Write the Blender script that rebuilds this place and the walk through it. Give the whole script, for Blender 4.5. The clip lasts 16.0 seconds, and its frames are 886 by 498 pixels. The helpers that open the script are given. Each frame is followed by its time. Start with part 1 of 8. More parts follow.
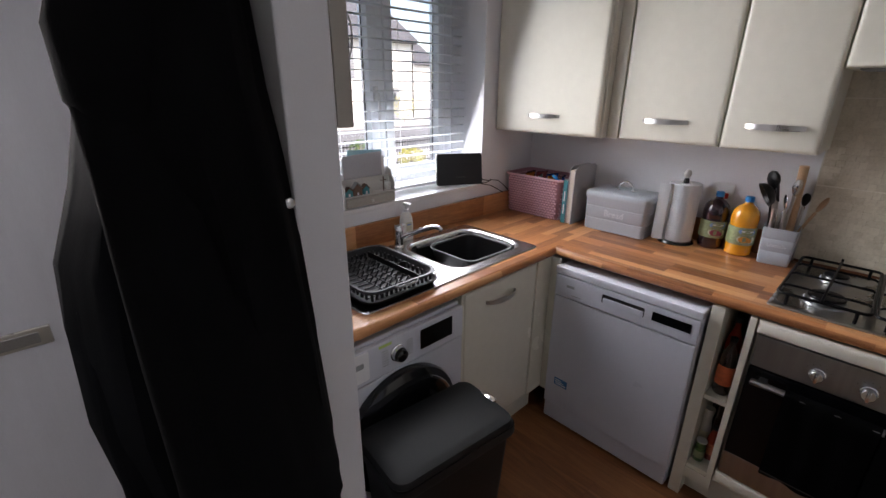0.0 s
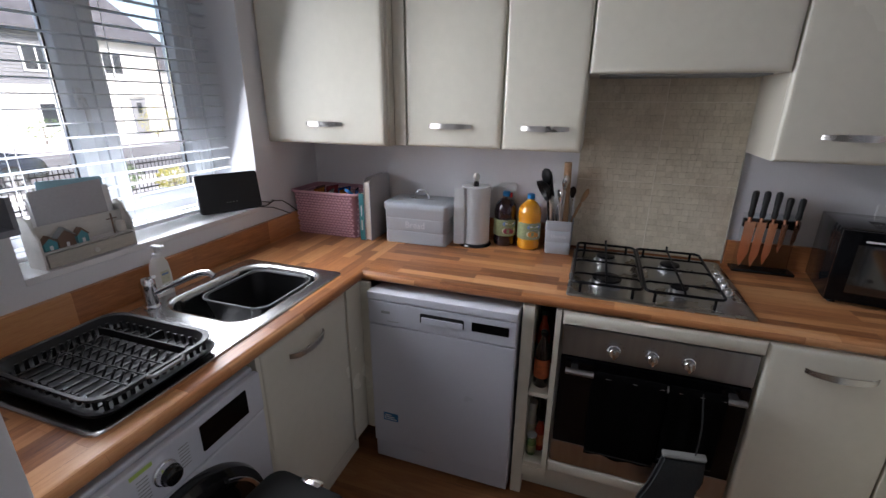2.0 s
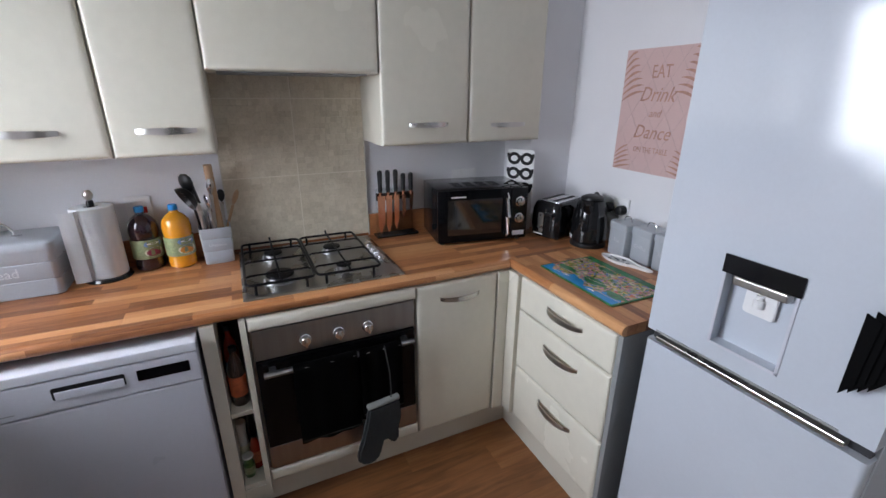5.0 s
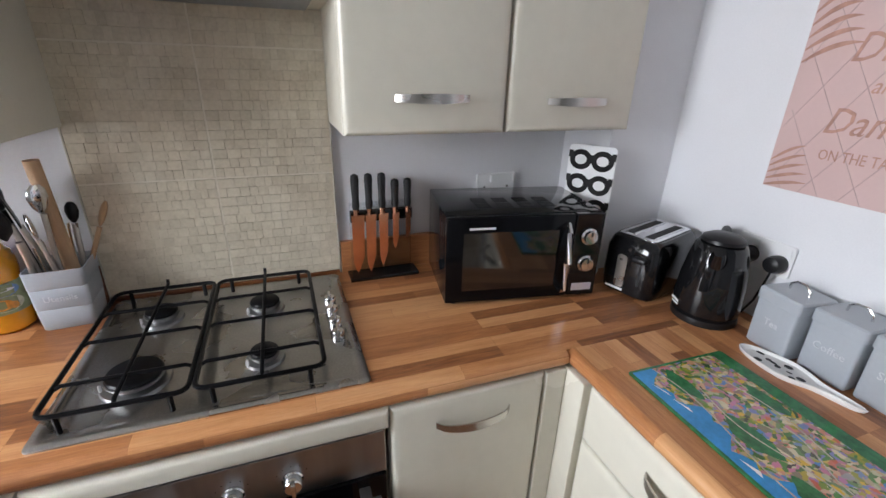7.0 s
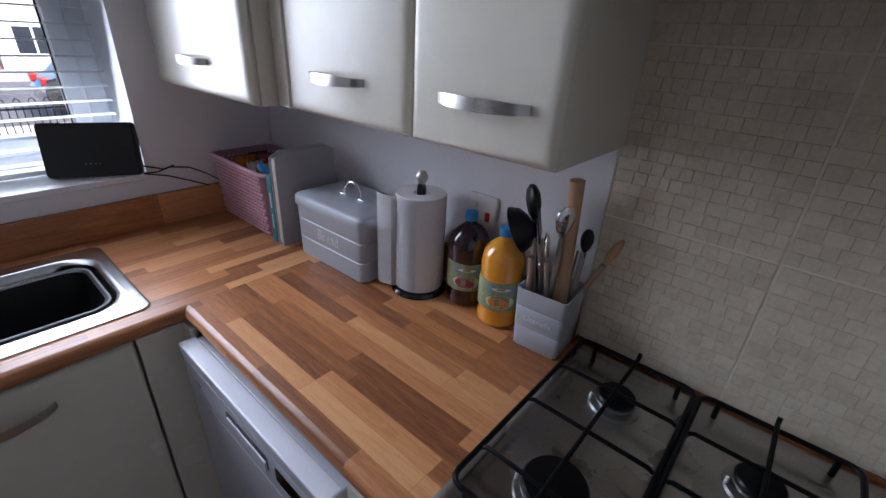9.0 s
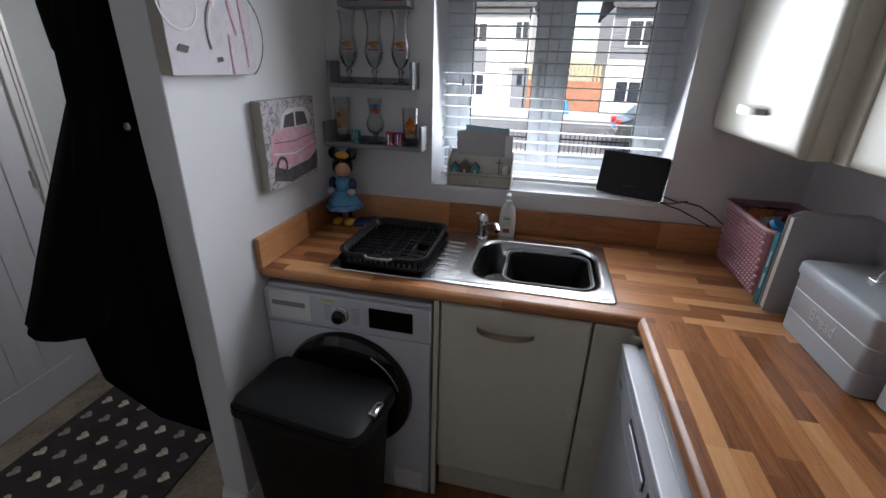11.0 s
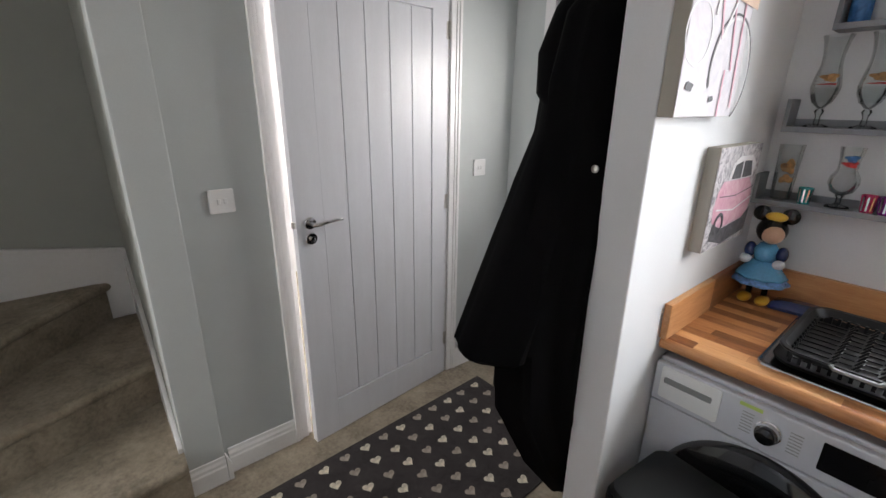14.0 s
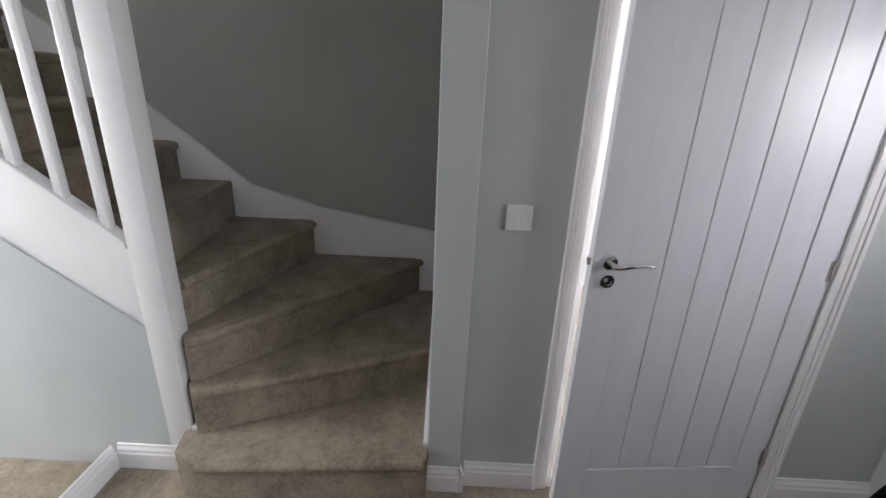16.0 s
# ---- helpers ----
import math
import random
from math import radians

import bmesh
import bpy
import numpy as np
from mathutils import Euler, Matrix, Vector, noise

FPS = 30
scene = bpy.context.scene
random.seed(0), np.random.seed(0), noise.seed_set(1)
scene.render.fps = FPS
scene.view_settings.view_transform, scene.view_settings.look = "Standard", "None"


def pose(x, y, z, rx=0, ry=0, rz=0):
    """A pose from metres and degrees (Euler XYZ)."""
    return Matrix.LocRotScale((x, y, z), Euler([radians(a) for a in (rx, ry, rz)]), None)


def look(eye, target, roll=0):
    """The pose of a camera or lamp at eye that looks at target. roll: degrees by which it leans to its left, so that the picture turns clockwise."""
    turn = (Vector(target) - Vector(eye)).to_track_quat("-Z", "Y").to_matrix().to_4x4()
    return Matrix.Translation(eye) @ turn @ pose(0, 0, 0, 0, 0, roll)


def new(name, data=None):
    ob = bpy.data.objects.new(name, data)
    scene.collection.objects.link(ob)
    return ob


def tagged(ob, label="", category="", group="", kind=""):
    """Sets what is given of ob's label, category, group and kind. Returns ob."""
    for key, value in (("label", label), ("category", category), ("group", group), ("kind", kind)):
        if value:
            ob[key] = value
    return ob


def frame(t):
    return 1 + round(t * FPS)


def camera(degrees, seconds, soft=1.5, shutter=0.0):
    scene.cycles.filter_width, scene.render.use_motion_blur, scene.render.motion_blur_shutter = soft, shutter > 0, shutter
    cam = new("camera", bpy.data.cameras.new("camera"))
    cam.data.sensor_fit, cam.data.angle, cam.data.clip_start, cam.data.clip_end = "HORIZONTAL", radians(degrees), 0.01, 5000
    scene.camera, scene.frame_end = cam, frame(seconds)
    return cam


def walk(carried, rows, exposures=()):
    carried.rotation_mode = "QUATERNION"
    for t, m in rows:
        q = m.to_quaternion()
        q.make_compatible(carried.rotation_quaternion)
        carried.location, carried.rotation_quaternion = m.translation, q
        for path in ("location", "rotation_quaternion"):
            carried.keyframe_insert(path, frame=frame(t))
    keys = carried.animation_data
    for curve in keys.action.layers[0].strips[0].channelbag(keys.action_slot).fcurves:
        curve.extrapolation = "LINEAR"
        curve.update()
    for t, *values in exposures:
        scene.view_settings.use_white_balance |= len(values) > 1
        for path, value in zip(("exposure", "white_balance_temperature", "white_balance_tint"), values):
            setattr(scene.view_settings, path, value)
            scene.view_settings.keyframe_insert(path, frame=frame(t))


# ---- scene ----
cam = camera(91.3, 16.0)
PATH = [
    (0, (0.168, 0.21, 1.58), (1.459, 1.569, 0.883), 0.3),
    (0.5, (0.154, 0.265, 1.565), (1.662, 1.392, 0.891), 1.1),
    (1, (0.241, 0.289, 1.557), (1.84, 1.285, 0.886), 1.4),
    (1.5, (0.348, 0.326, 1.557), (2.003, 1.229, 0.889), 0.9),
    (2, (0.387, 0.363, 1.557), (2.175, 0.978, 0.904), 0.4),
    (2.5, (0.377, 0.475, 1.587), (2.256, 0.586, 0.91), -0.8),
    (3, (0.343, 0.51, 1.579), (2.211, 0.243, 0.917), 0.8),
    (3.5, (0.341, 0.478, 1.575), (2.166, -0.003, 0.913), 1.1),
    (4, (0.33, 0.438, 1.577), (2.105, -0.2, 0.913), 1.1),
    (4.5, (0.324, 0.394, 1.578), (2.052, -0.356, 0.908), 0.4),
    (4.7, (0.33, 0.388, 1.581), (2.035, -0.411, 0.907), 0.1),
    (6.8, (1.044, -0.04, 1.517), (2.75, -0.768, 0.769), 1.8),
    (7, (1.118, -0.057, 1.512), (2.849, -0.707, 0.748), 1.5),
    (7.5, (1.289, -0.094, 1.514), (3.108, -0.324, 0.714), 3.3),
    (8, (1.39, -0.069, 1.518), (3.188, 0.172, 0.676), 4.1),
    (8.5, (1.505, 0.043, 1.531), (3.151, 0.768, 0.656), 3.0),
    (9, (1.529, 0.135, 1.546), (2.909, 1.282, 0.665), 3.2),
    (9.5, (1.523, 0.123, 1.562), (2.448, 1.706, 0.764), 3.5),
    (10, (1.515, 0.092, 1.563), (1.872, 1.896, 0.776), 3.5),
    (12.3, (1.407, 0.019, 1.519), (0.506, 1.656, 0.806), 0.9),
    (12.5, (1.386, 0.021, 1.519), (0.409, 1.617, 0.813), 1.3),
    (13, (1.297, 0.009, 1.51), (0.138, 1.496, 0.842), 1.9),
    (13.5, (1.161, 0.015, 1.523), (-0.156, 1.374, 0.877), 1.6),
    (14, (1.046, 0.008, 1.529), (-0.413, 1.22, 0.893), 0.7),
    (14.5, (0.987, 0.077, 1.523), (-0.665, 1.018, 0.901), 1.4),
    (15, (0.978, 0.19, 1.543), (-0.837, 0.722, 0.891), 2.7),
    (15.5, (0.9, 0.225, 1.542), (-0.973, 0.427, 0.873), 1.9),
    (16, (0.724, 0.148, 1.565), (-1.156, 0.122, 0.882), 2.4),
]
EXPOSURES = [(0, 1.2, 6900, 19), (0.5, 1.4, 6700, 17), (1, 1.4, 6500, 15), (1.5, 1.15, 6600, 16), (2, 1.05, 6600, 17), (3.5, 1.5, 6600, 16), (4.5, 1.5, 6400, 16), (7, 1.95, 6700, 14), (8, 2.0, 6500, 13), (9, 0.75, 6000, 19), (9.5, 0.3, 5900, 19), (10, 0.38, 6150, 17), (12.5, 1.05, 6700, 12), (13.5, 1.55, 6900, 13), (14, 1.95, 7000, 12), (14.5, 2.0, 6900, 12), (15.5, 2.1, 6600, 14), (16, 1.8, 6600, 14)]
walk(cam, [(t, look(eye, target, roll)) for t, eye, target, roll in PATH], EXPOSURES)

# ---- world and light ----
world = bpy.data.worlds.new("world")
scene.world = world
world.use_nodes = True
wn = world.node_tree.nodes
sky = wn.new("ShaderNodeTexSky")
sky.sky_type = "NISHITA"
sky.sun_disc = False
sky.sun_elevation, sky.sun_rotation = radians(42), radians(200)
sky.air_density, sky.dust_density = 1.0, 1.0
bg = wn["Background"]
bg.inputs["Strength"].default_value = 0.15
world.node_tree.links.new(sky.outputs["Color"], bg.inputs["Color"])
scene.view_settings.exposure = 0.0


def lamp(name, kind, m, energy, colour=(1, 1, 1), **more):
    data = bpy.data.lights.new(name, kind)
    data.energy, data.color = energy, colour
    if kind == "AREA":
        data.shape = "RECTANGLE"
        data.size, data.size_y = more["size"]
    if kind == "SUN":
        data.angle = more["angle"]
    if "spread" in more:
        data.spread = radians(more["spread"])
    ob = new(name, data)
    ob.matrix_world = m
    return ob


lamp("sun", "SUN", look((6, -14, 13.5), (0, 0, 0)), 5.0, (1, 0.96, 0.9), angle=radians(12))
lamp("window_light", "AREA", look((1.5, 1.86, 1.60), (1.36, 0.2, 1.02)), 10.0, (0.84, 0.92, 1.0), size=(0.88, 0.98), spread=120)
lamp("front_door_light", "AREA", look((-0.065, 2.04, 1.575), (-0.45, 0.5, 0.75)), 4.0, (0.97, 0.98, 1.0), size=(0.26, 0.5))
lamp("side_room_light", "AREA", look((-1.9, 0.9, 2.2), (-1.0, 0.9, 0.6)), 21, (1.0, 0.98, 0.96), size=(0.8, 0.8))
# fill lamp added beyond the south doorway to lift the ambient; no window there
lamp("room_window_light", "AREA", look((-0.3, -3.4, 1.6), (0.0, 0.6, 1.1)), 22, (0.97, 0.98, 1.0), size=(1.2, 1.2))

# ---- materials ----


def linear(c):
    return tuple(v / 12.92 if v <= 0.04045 else ((v + 0.055) / 1.055) ** 2.4 for v in c)


class Nodes:
    def __init__(self, name):
        self.m = bpy.data.materials.new(name)
        self.m.use_nodes = True
        self.t = self.m.node_tree
        self.b = self.t.nodes["Principled BSDF"]

    def add(self, kind, inputs=(), **props):
        n = self.t.nodes.new("ShaderNode" + kind)
        for k, v in props.items():
            setattr(n, k, v)
        for k, v in dict(inputs).items():
            if isinstance(v, bpy.types.NodeSocket):
                self.t.links.new(v, n.inputs[k])
            else:
                n.inputs[k].default_value = v
        return n

    def put(self, k, v):
        if isinstance(v, bpy.types.NodeSocket):
            self.t.links.new(v, self.b.inputs[k])
        else:
            self.b.inputs[k].default_value = v

    def coords(self, scale=(1, 1, 1), rot=(0, 0, 0), loc=(0, 0, 0)):
        tc = self.add("TexCoord")
        return self.add("Mapping", {"Vector": tc.outputs["Object"], "Scale": scale, "Rotation": rot, "Location": loc}).outputs[0]

    def ramp(self, fac, stops):
        n = self.add("ValToRGB", {"Fac": fac})
        e = n.color_ramp.elements
        while len(e) < len(stops):
            e.new(0.5)
        for el, (p, c) in zip(e, stops):
            el.position, el.color = p, (*c, 1)
        return n.outputs["Color"]

    def bump(self, height, strength=0.3, distance=0.002):
        self.put("Normal", self.add("Bump", {"Height": height, "Strength": strength, "Distance": distance}).outputs[0])


def surface(name, colour, rough=0.5, metal=0.0, vary=0.06, scale=3.0, fine=120.0, bump=0.08, coat=0.0, spec=0.5, dist=0.001, stretch=(1, 1, 1)):
    """A procedural surface of one base colour with broad and fine variation, uneven gloss and light relief."""
    n = Nodes(name)
    v = n.coords(stretch)
    broad = n.add("TexNoise", {"Vector": v, "Scale": scale, "Detail": 4.0}).outputs[0]
    grain = n.add("TexNoise", {"Vector": v, "Scale": fine, "Detail": 3.0}).outputs[0]
    mixed = n.add("Math", {0: broad, 1: 0.65}, operation="MULTIPLY").outputs[0]
    mixed = n.add("Math", {0: grain, 1: 0.35, 2: mixed}, operation="MULTIPLY_ADD").outputs[0]
    lo = tuple(max(0, c * (1 - 1.6 * vary)) for c in colour)
    hi = tuple(min(1, c * (1 + 1.6 * vary)) for c in colour)
    n.put("Base Color", n.ramp(mixed, [(0.3, lo), (0.7, hi)]))
    n.put("Roughness", n.add("MapRange", {"Value": broad, 3: max(0.02, rough - 0.06), 4: min(1, rough + 0.06)}).outputs[0])
    n.put("Metallic", metal)
    n.put("Coat Weight", coat)
    n.put("Coat Roughness", 0.12)
    n.put("Specular IOR Level", spec)
    if bump:
        n.bump(grain, bump, dist)
    return n.m


def stave_wood(name, along_y=False, laminate=True):
    """Butcher-block laminate: rows of short staves of differing brown, with fine grain."""
    n = Nodes(name)
    v = n.coords(rot=(0, 0, radians(90) if along_y else 0), loc=(0.13, 0.017, 0))
    br = n.add("TexBrick", {"Vector": v, "Color1": (0, 0, 0, 1), "Color2": (1, 1, 1, 1), "Mortar": (0.3, 0.3, 0.3, 1), "Scale": 1.0, "Mortar Size": 0.0004,
                            "Bias": 0.0, "Brick Width": 0.31, "Row Height": 0.0405}, offset=0.37, offset_frequency=3, squash=1.35, squash_frequency=4)
    st = n.add("Mapping", {"Vector": v, "Scale": (5, 60, 60)}).outputs[0]
    shift = n.add("VectorMath", {0: st, 1: br.outputs["Color"]}, operation="ADD").outputs[0]
    grain = n.add("TexNoise", {"Vector": shift, "Scale": 1.3, "Detail": 6.0, "Roughness": 0.65, "Distortion": 0.6}).outputs[0]
    fine_g = n.add("TexNoise", {"Vector": shift, "Scale": 5.0, "Detail": 5.0, "Roughness": 0.7}).outputs[0]
    fac = n.add("Math", {0: grain, 1: 0.62, 2: n.add("Math", {0: br.outputs["Color"], 1: 0.68}, operation="MULTIPLY").outputs[0]}, operation="MULTIPLY_ADD").outputs[0]
    fac = n.add("Math", {0: fine_g, 1: 0.50, 2: n.add("Math", {0: fac, 1: -0.28}, operation="ADD").outputs[0]}, operation="MULTIPLY_ADD").outputs[0]
    n.put("Base Color", n.ramp(fac, [(0.08, linear((0.35, 0.20, 0.125))), (0.34, linear((0.54, 0.34, 0.21))), (0.58, linear((0.69, 0.455, 0.285))), (0.78, linear((0.77, 0.54, 0.355))), (1.0, linear((0.83, 0.62, 0.43)))]))
    n.put("Roughness", 0.33)
    n.put("Specular IOR Level", 0.5)
    n.bump(grain, 0.08, 0.0005)
    return n.m


def plank_floor(name):
    n = Nodes(name)
    v = n.coords(rot=(0, 0, radians(90)), loc=(0.4, 0.05, 0))
    br = n.add("TexBrick", {"Vector": v, "Color1": (0, 0, 0, 1), "Color2": (1, 1, 1, 1), "Mortar": (0.1, 0.1, 0.1, 1), "Scale": 1.0, "Mortar Size": 0.0012,
                            "Brick Width": 0.92, "Row Height": 0.15}, offset=0.4, offset_frequency=2)
    st = n.add("Mapping", {"Vector": v, "Scale": (2.2, 22, 22)}).outputs[0]
    shift = n.add("VectorMath", {0: st, 1: br.outputs["Color"]}, operation="ADD").outputs[0]
    grain = n.add("TexNoise", {"Vector": shift, "Scale": 1.2, "Detail": 7.0, "Roughness": 0.62, "Distortion": 1.2}).outputs[0]
    fac = n.add("Math", {0: grain, 1: 0.8, 2: n.add("Math", {0: br.outputs["Color"], 1: 0.22}, operation="MULTIPLY").outputs[0]}, operation="MULTIPLY_ADD").outputs[0]
    n.put("Base Color", n.ramp(fac, [(0.25, linear((0.38, 0.24, 0.14))), (0.55, linear((0.55, 0.36, 0.22))), (0.85, linear((0.66, 0.47, 0.31)))]))
    n.put("Roughness", 0.38)
    n.bump(grain, 0.12, 0.0006)
    return n.m


def carpet(name, colour, fine=420.0):
    n = Nodes(name)
    v = n.coords()
    tuft = n.add("TexNoise", {"Vector": v, "Scale": fine, "Detail": 3.0}).outputs[0]
    patch = n.add("TexNoise", {"Vector": v, "Scale": 7.0, "Detail": 5.0, "Roughness": 0.7}).outputs[0]
    clump = n.add("TexNoise", {"Vector": v, "Scale": 60.0, "Detail": 4.0}).outputs[0]
    f = n.add("Math", {0: patch, 1: 0.55, 2: n.add("Math", {0: tuft, 1: 0.25}, operation="MULTIPLY").outputs[0]}, operation="MULTIPLY_ADD").outputs[0]
    f = n.add("Math", {0: clump, 1: 0.25, 2: f}, operation="MULTIPLY_ADD").outputs[0]
    n.put("Base Color", n.ramp(f, [(0.36, tuple(c * 0.5 for c in colour)), (0.52, colour), (0.68, tuple(min(1, c * 1.45) for c in colour))]))
    n.put("Roughness", 0.95)
    n.put("Specular IOR Level", 0.1)
    n.put("Sheen Weight", 0.08)
    n.bump(n.add("Math", {0: tuft, 1: clump}, operation="ADD").outputs[0], 0.7, 0.004)
    return n.m


def glass(name, rough=0.02, tint=(1, 1, 1)):
    n = Nodes(name)
    out = n.t.nodes["Material Output"]
    clear = n.add("BsdfTransparent", {"Color": (*tint, 1)})
    gloss = n.add("BsdfGlossy", {"Roughness": rough})
    fr = n.add("Fresnel", {"IOR": 1.45})
    mix = n.add("MixShader", {0: fr.outputs[0], 1: clear.outputs[0], 2: gloss.outputs[0]})
    n.t.links.new(mix.outputs[0], out.inputs[0])
    return n.m


M = {}
M["wall_grey"] = surface("wall_grey_paint", (0.50, 0.53, 0.53), 0.7, vary=0.04, fine=260, bump=0.12)
M["wall_white"] = surface("wall_white_paint", (0.74, 0.74, 0.76), 0.65, vary=0.03, fine=260, bump=0.1)
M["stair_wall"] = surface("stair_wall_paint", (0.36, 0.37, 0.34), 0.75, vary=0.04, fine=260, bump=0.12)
M["ceiling"] = surface("ceiling_paint", (0.8, 0.8, 0.79), 0.85, vary=0.02, fine=90, bump=0.2)
M["gloss_white"] = surface("white_gloss_paint", (0.8, 0.79, 0.79), 0.22, vary=0.03, bump=0.03, fine=60)
M["door_white"] = surface("door_satin_paint", (0.70, 0.71, 0.755), 0.34, spec=0.35, vary=0.03, bump=0.1, fine=40, stretch=(6, 6, 1))
M["cream"] = surface("cream_gloss_foil", (0.69, 0.66, 0.56), 0.26, vary=0.03, scale=2, bump=0.03, fine=30)
M["cream_side"] = surface("cream_board", (0.62, 0.59, 0.5), 0.4, vary=0.03)
M["grey_board"] = surface("grey_melamine", (0.26, 0.27, 0.27), 0.45)
M["wood_x"] = stave_wood("stave_laminate_x")
M["wood_y"] = stave_wood("stave_laminate_y", True)
M["floor"] = plank_floor("plank_vinyl")
M["carpet"] = carpet("taupe_carpet", (0.285, 0.24, 0.185))
M["chrome"] = surface("chrome", (0.75, 0.75, 0.76), 0.14, 1.0, vary=0.05, bump=0.0)
M["satin"] = surface("satin_nickel", (0.55, 0.53, 0.5), 0.28, 1.0, vary=0.06, fine=300, bump=0.03)
M["hob_steel"] = surface("hob_steel", (0.40, 0.395, 0.385), 0.28, 1.0, vary=0.15, scale=6, fine=200, bump=0.04)
M["steel"] = surface("brushed_steel", (0.36, 0.36, 0.36), 0.34, 1.0, vary=0.08, fine=200, bump=0.06, stretch=(1, 14, 1))
M["sink_steel"] = surface("sink_steel", (0.52, 0.52, 0.52), 0.24, 1.0, vary=0.08, fine=250, bump=0.04)
M["black_plastic"] = surface("black_plastic", (0.009, 0.009, 0.010), 0.38, vary=0.2, spec=0.3)
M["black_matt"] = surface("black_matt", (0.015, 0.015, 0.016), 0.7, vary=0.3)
M["black_gloss"] = surface("black_gloss", (0.008, 0.008, 0.009), 0.07, vary=0.1, bump=0.0)
M["black_glass"] = surface("black_glass", (0.004, 0.004, 0.005), 0.14, vary=0.1, bump=0.0, spec=0.16)
M["mirror_glass"] = surface("dark_mirror_glass", (0.004, 0.004, 0.005), 0.05, vary=0.1, bump=0.0, spec=0.9, coat=0.6)
M["iron"] = surface("enamelled_iron", (0.005, 0.005, 0.006), 0.3, vary=0.3, bump=0.1, spec=0.14)
M["white_enamel"] = surface("white_enamel", (0.62, 0.63, 0.68), 0.25, vary=0.02, bump=0.02)
M["silver_enamel"] = surface("pale_grey_enamel", (0.55, 0.56, 0.62), 0.3, vary=0.02, bump=0.02)
M["white_plastic"] = surface("white_plastic", (0.78, 0.78, 0.78), 0.35, vary=0.02, bump=0.0)
M["upvc"] = surface("upvc", (0.82, 0.84, 0.87), 0.3, vary=0.02, bump=0.0)
M["seal"] = surface("rubber_seal", (0.03, 0.03, 0.035), 0.6)
M["fridge"] = surface("fridge_white", (0.55, 0.59, 0.65), 0.12, vary=0.02, bump=0.0, coat=0.3)
M["glass"] = glass("clear_glass")

# ---- mesh helpers ----


def part(name, bm, material, parent=None, label="", smooth=False, kind=""):
    me = bpy.data.meshes.new(name)
    bm.normal_update()
    bm.to_mesh(me)
    bm.free()
    for m in (material if isinstance(material, (list, tuple)) else [material]):
        me.materials.append(m)
    if smooth:
        me.shade_smooth()
        me.set_sharp_from_angle(angle=radians(38))
    ob = new(name, me)
    ob.parent = parent
    return tagged(ob, label, kind=kind)


def thing(name, x, y, z, label, category, rz=0, group=""):
    ob = new(name)
    ob.empty_display_size = 0.05
    ob.matrix_basis = pose(x, y, z, 0, 0, rz)
    return tagged(ob, label, category, group)


def boxes(*list_of, bevel=0.0, seg=2):
    """One bmesh of axis-parallel boxes (x0, y0, z0, x1, y1, z1)."""
    bm = bmesh.new()
    for x0, y0, z0, x1, y1, z1 in list_of:
        b = bmesh.new()
        bmesh.ops.create_cube(b, size=1, matrix=Matrix.Translation(((x0 + x1) / 2, (y0 + y1) / 2, (z0 + z1) / 2)) @ Matrix.Diagonal((abs(x1 - x0), abs(y1 - y0), abs(z1 - z0), 1)))
        if bevel:
            bmesh.ops.bevel(b, geom=b.edges[:], offset=min(bevel, 0.45 * min(abs(x1 - x0), abs(y1 - y0), abs(z1 - z0))), segments=seg, affect="EDGES", profile=0.5)
        join(bm, b)
    return bm


def join(bm, b, m=None):
    """Adds b to bm, moved by m, and frees b."""
    if m is not None:
        bmesh.ops.transform(b, matrix=m, verts=b.verts[:])
    vs = {v: bm.verts.new(v.co) for v in b.verts}
    for f in b.faces:
        try:
            g = bm.faces.new([vs[v] for v in f.verts])
            g.material_index, g.smooth = f.material_index, f.smooth
        except ValueError:
            pass
    b.free()
    return bm


def lathe(profile, seg=24, squash=1.0, at=(0, 0, 0)):
    """A turned body from (radius, z) pairs, bottom to top."""
    bm = bmesh.new()
    rings = []
    for r, z in profile:
        if r < 1e-5:
            rings.append([bm.verts.new((at[0], at[1], at[2] + z))])
        else:
            rings.append([bm.verts.new((at[0] + r * math.cos(2 * math.pi * i / seg), at[1] + squash * r * math.sin(2 * math.pi * i / seg), at[2] + z)) for i in range(seg)])
    for a, b in zip(rings, rings[1:]):
        for i in range(seg):
            j = (i + 1) % seg
            if len(a) == 1 and len(b) == 1:
                continue
            if len(a) == 1:
                bm.faces.new((a[0], b[j], b[i]))
            elif len(b) == 1:
                bm.faces.new((a[i], a[j], b[0]))
            else:
                bm.faces.new((a[i], a[j], b[j], b[i]))
    if len(rings[0]) > 1:
        bm.faces.new(list(reversed(rings[0])))
    if len(rings[-1]) > 1:
        bm.faces.new(rings[-1])
    return bm


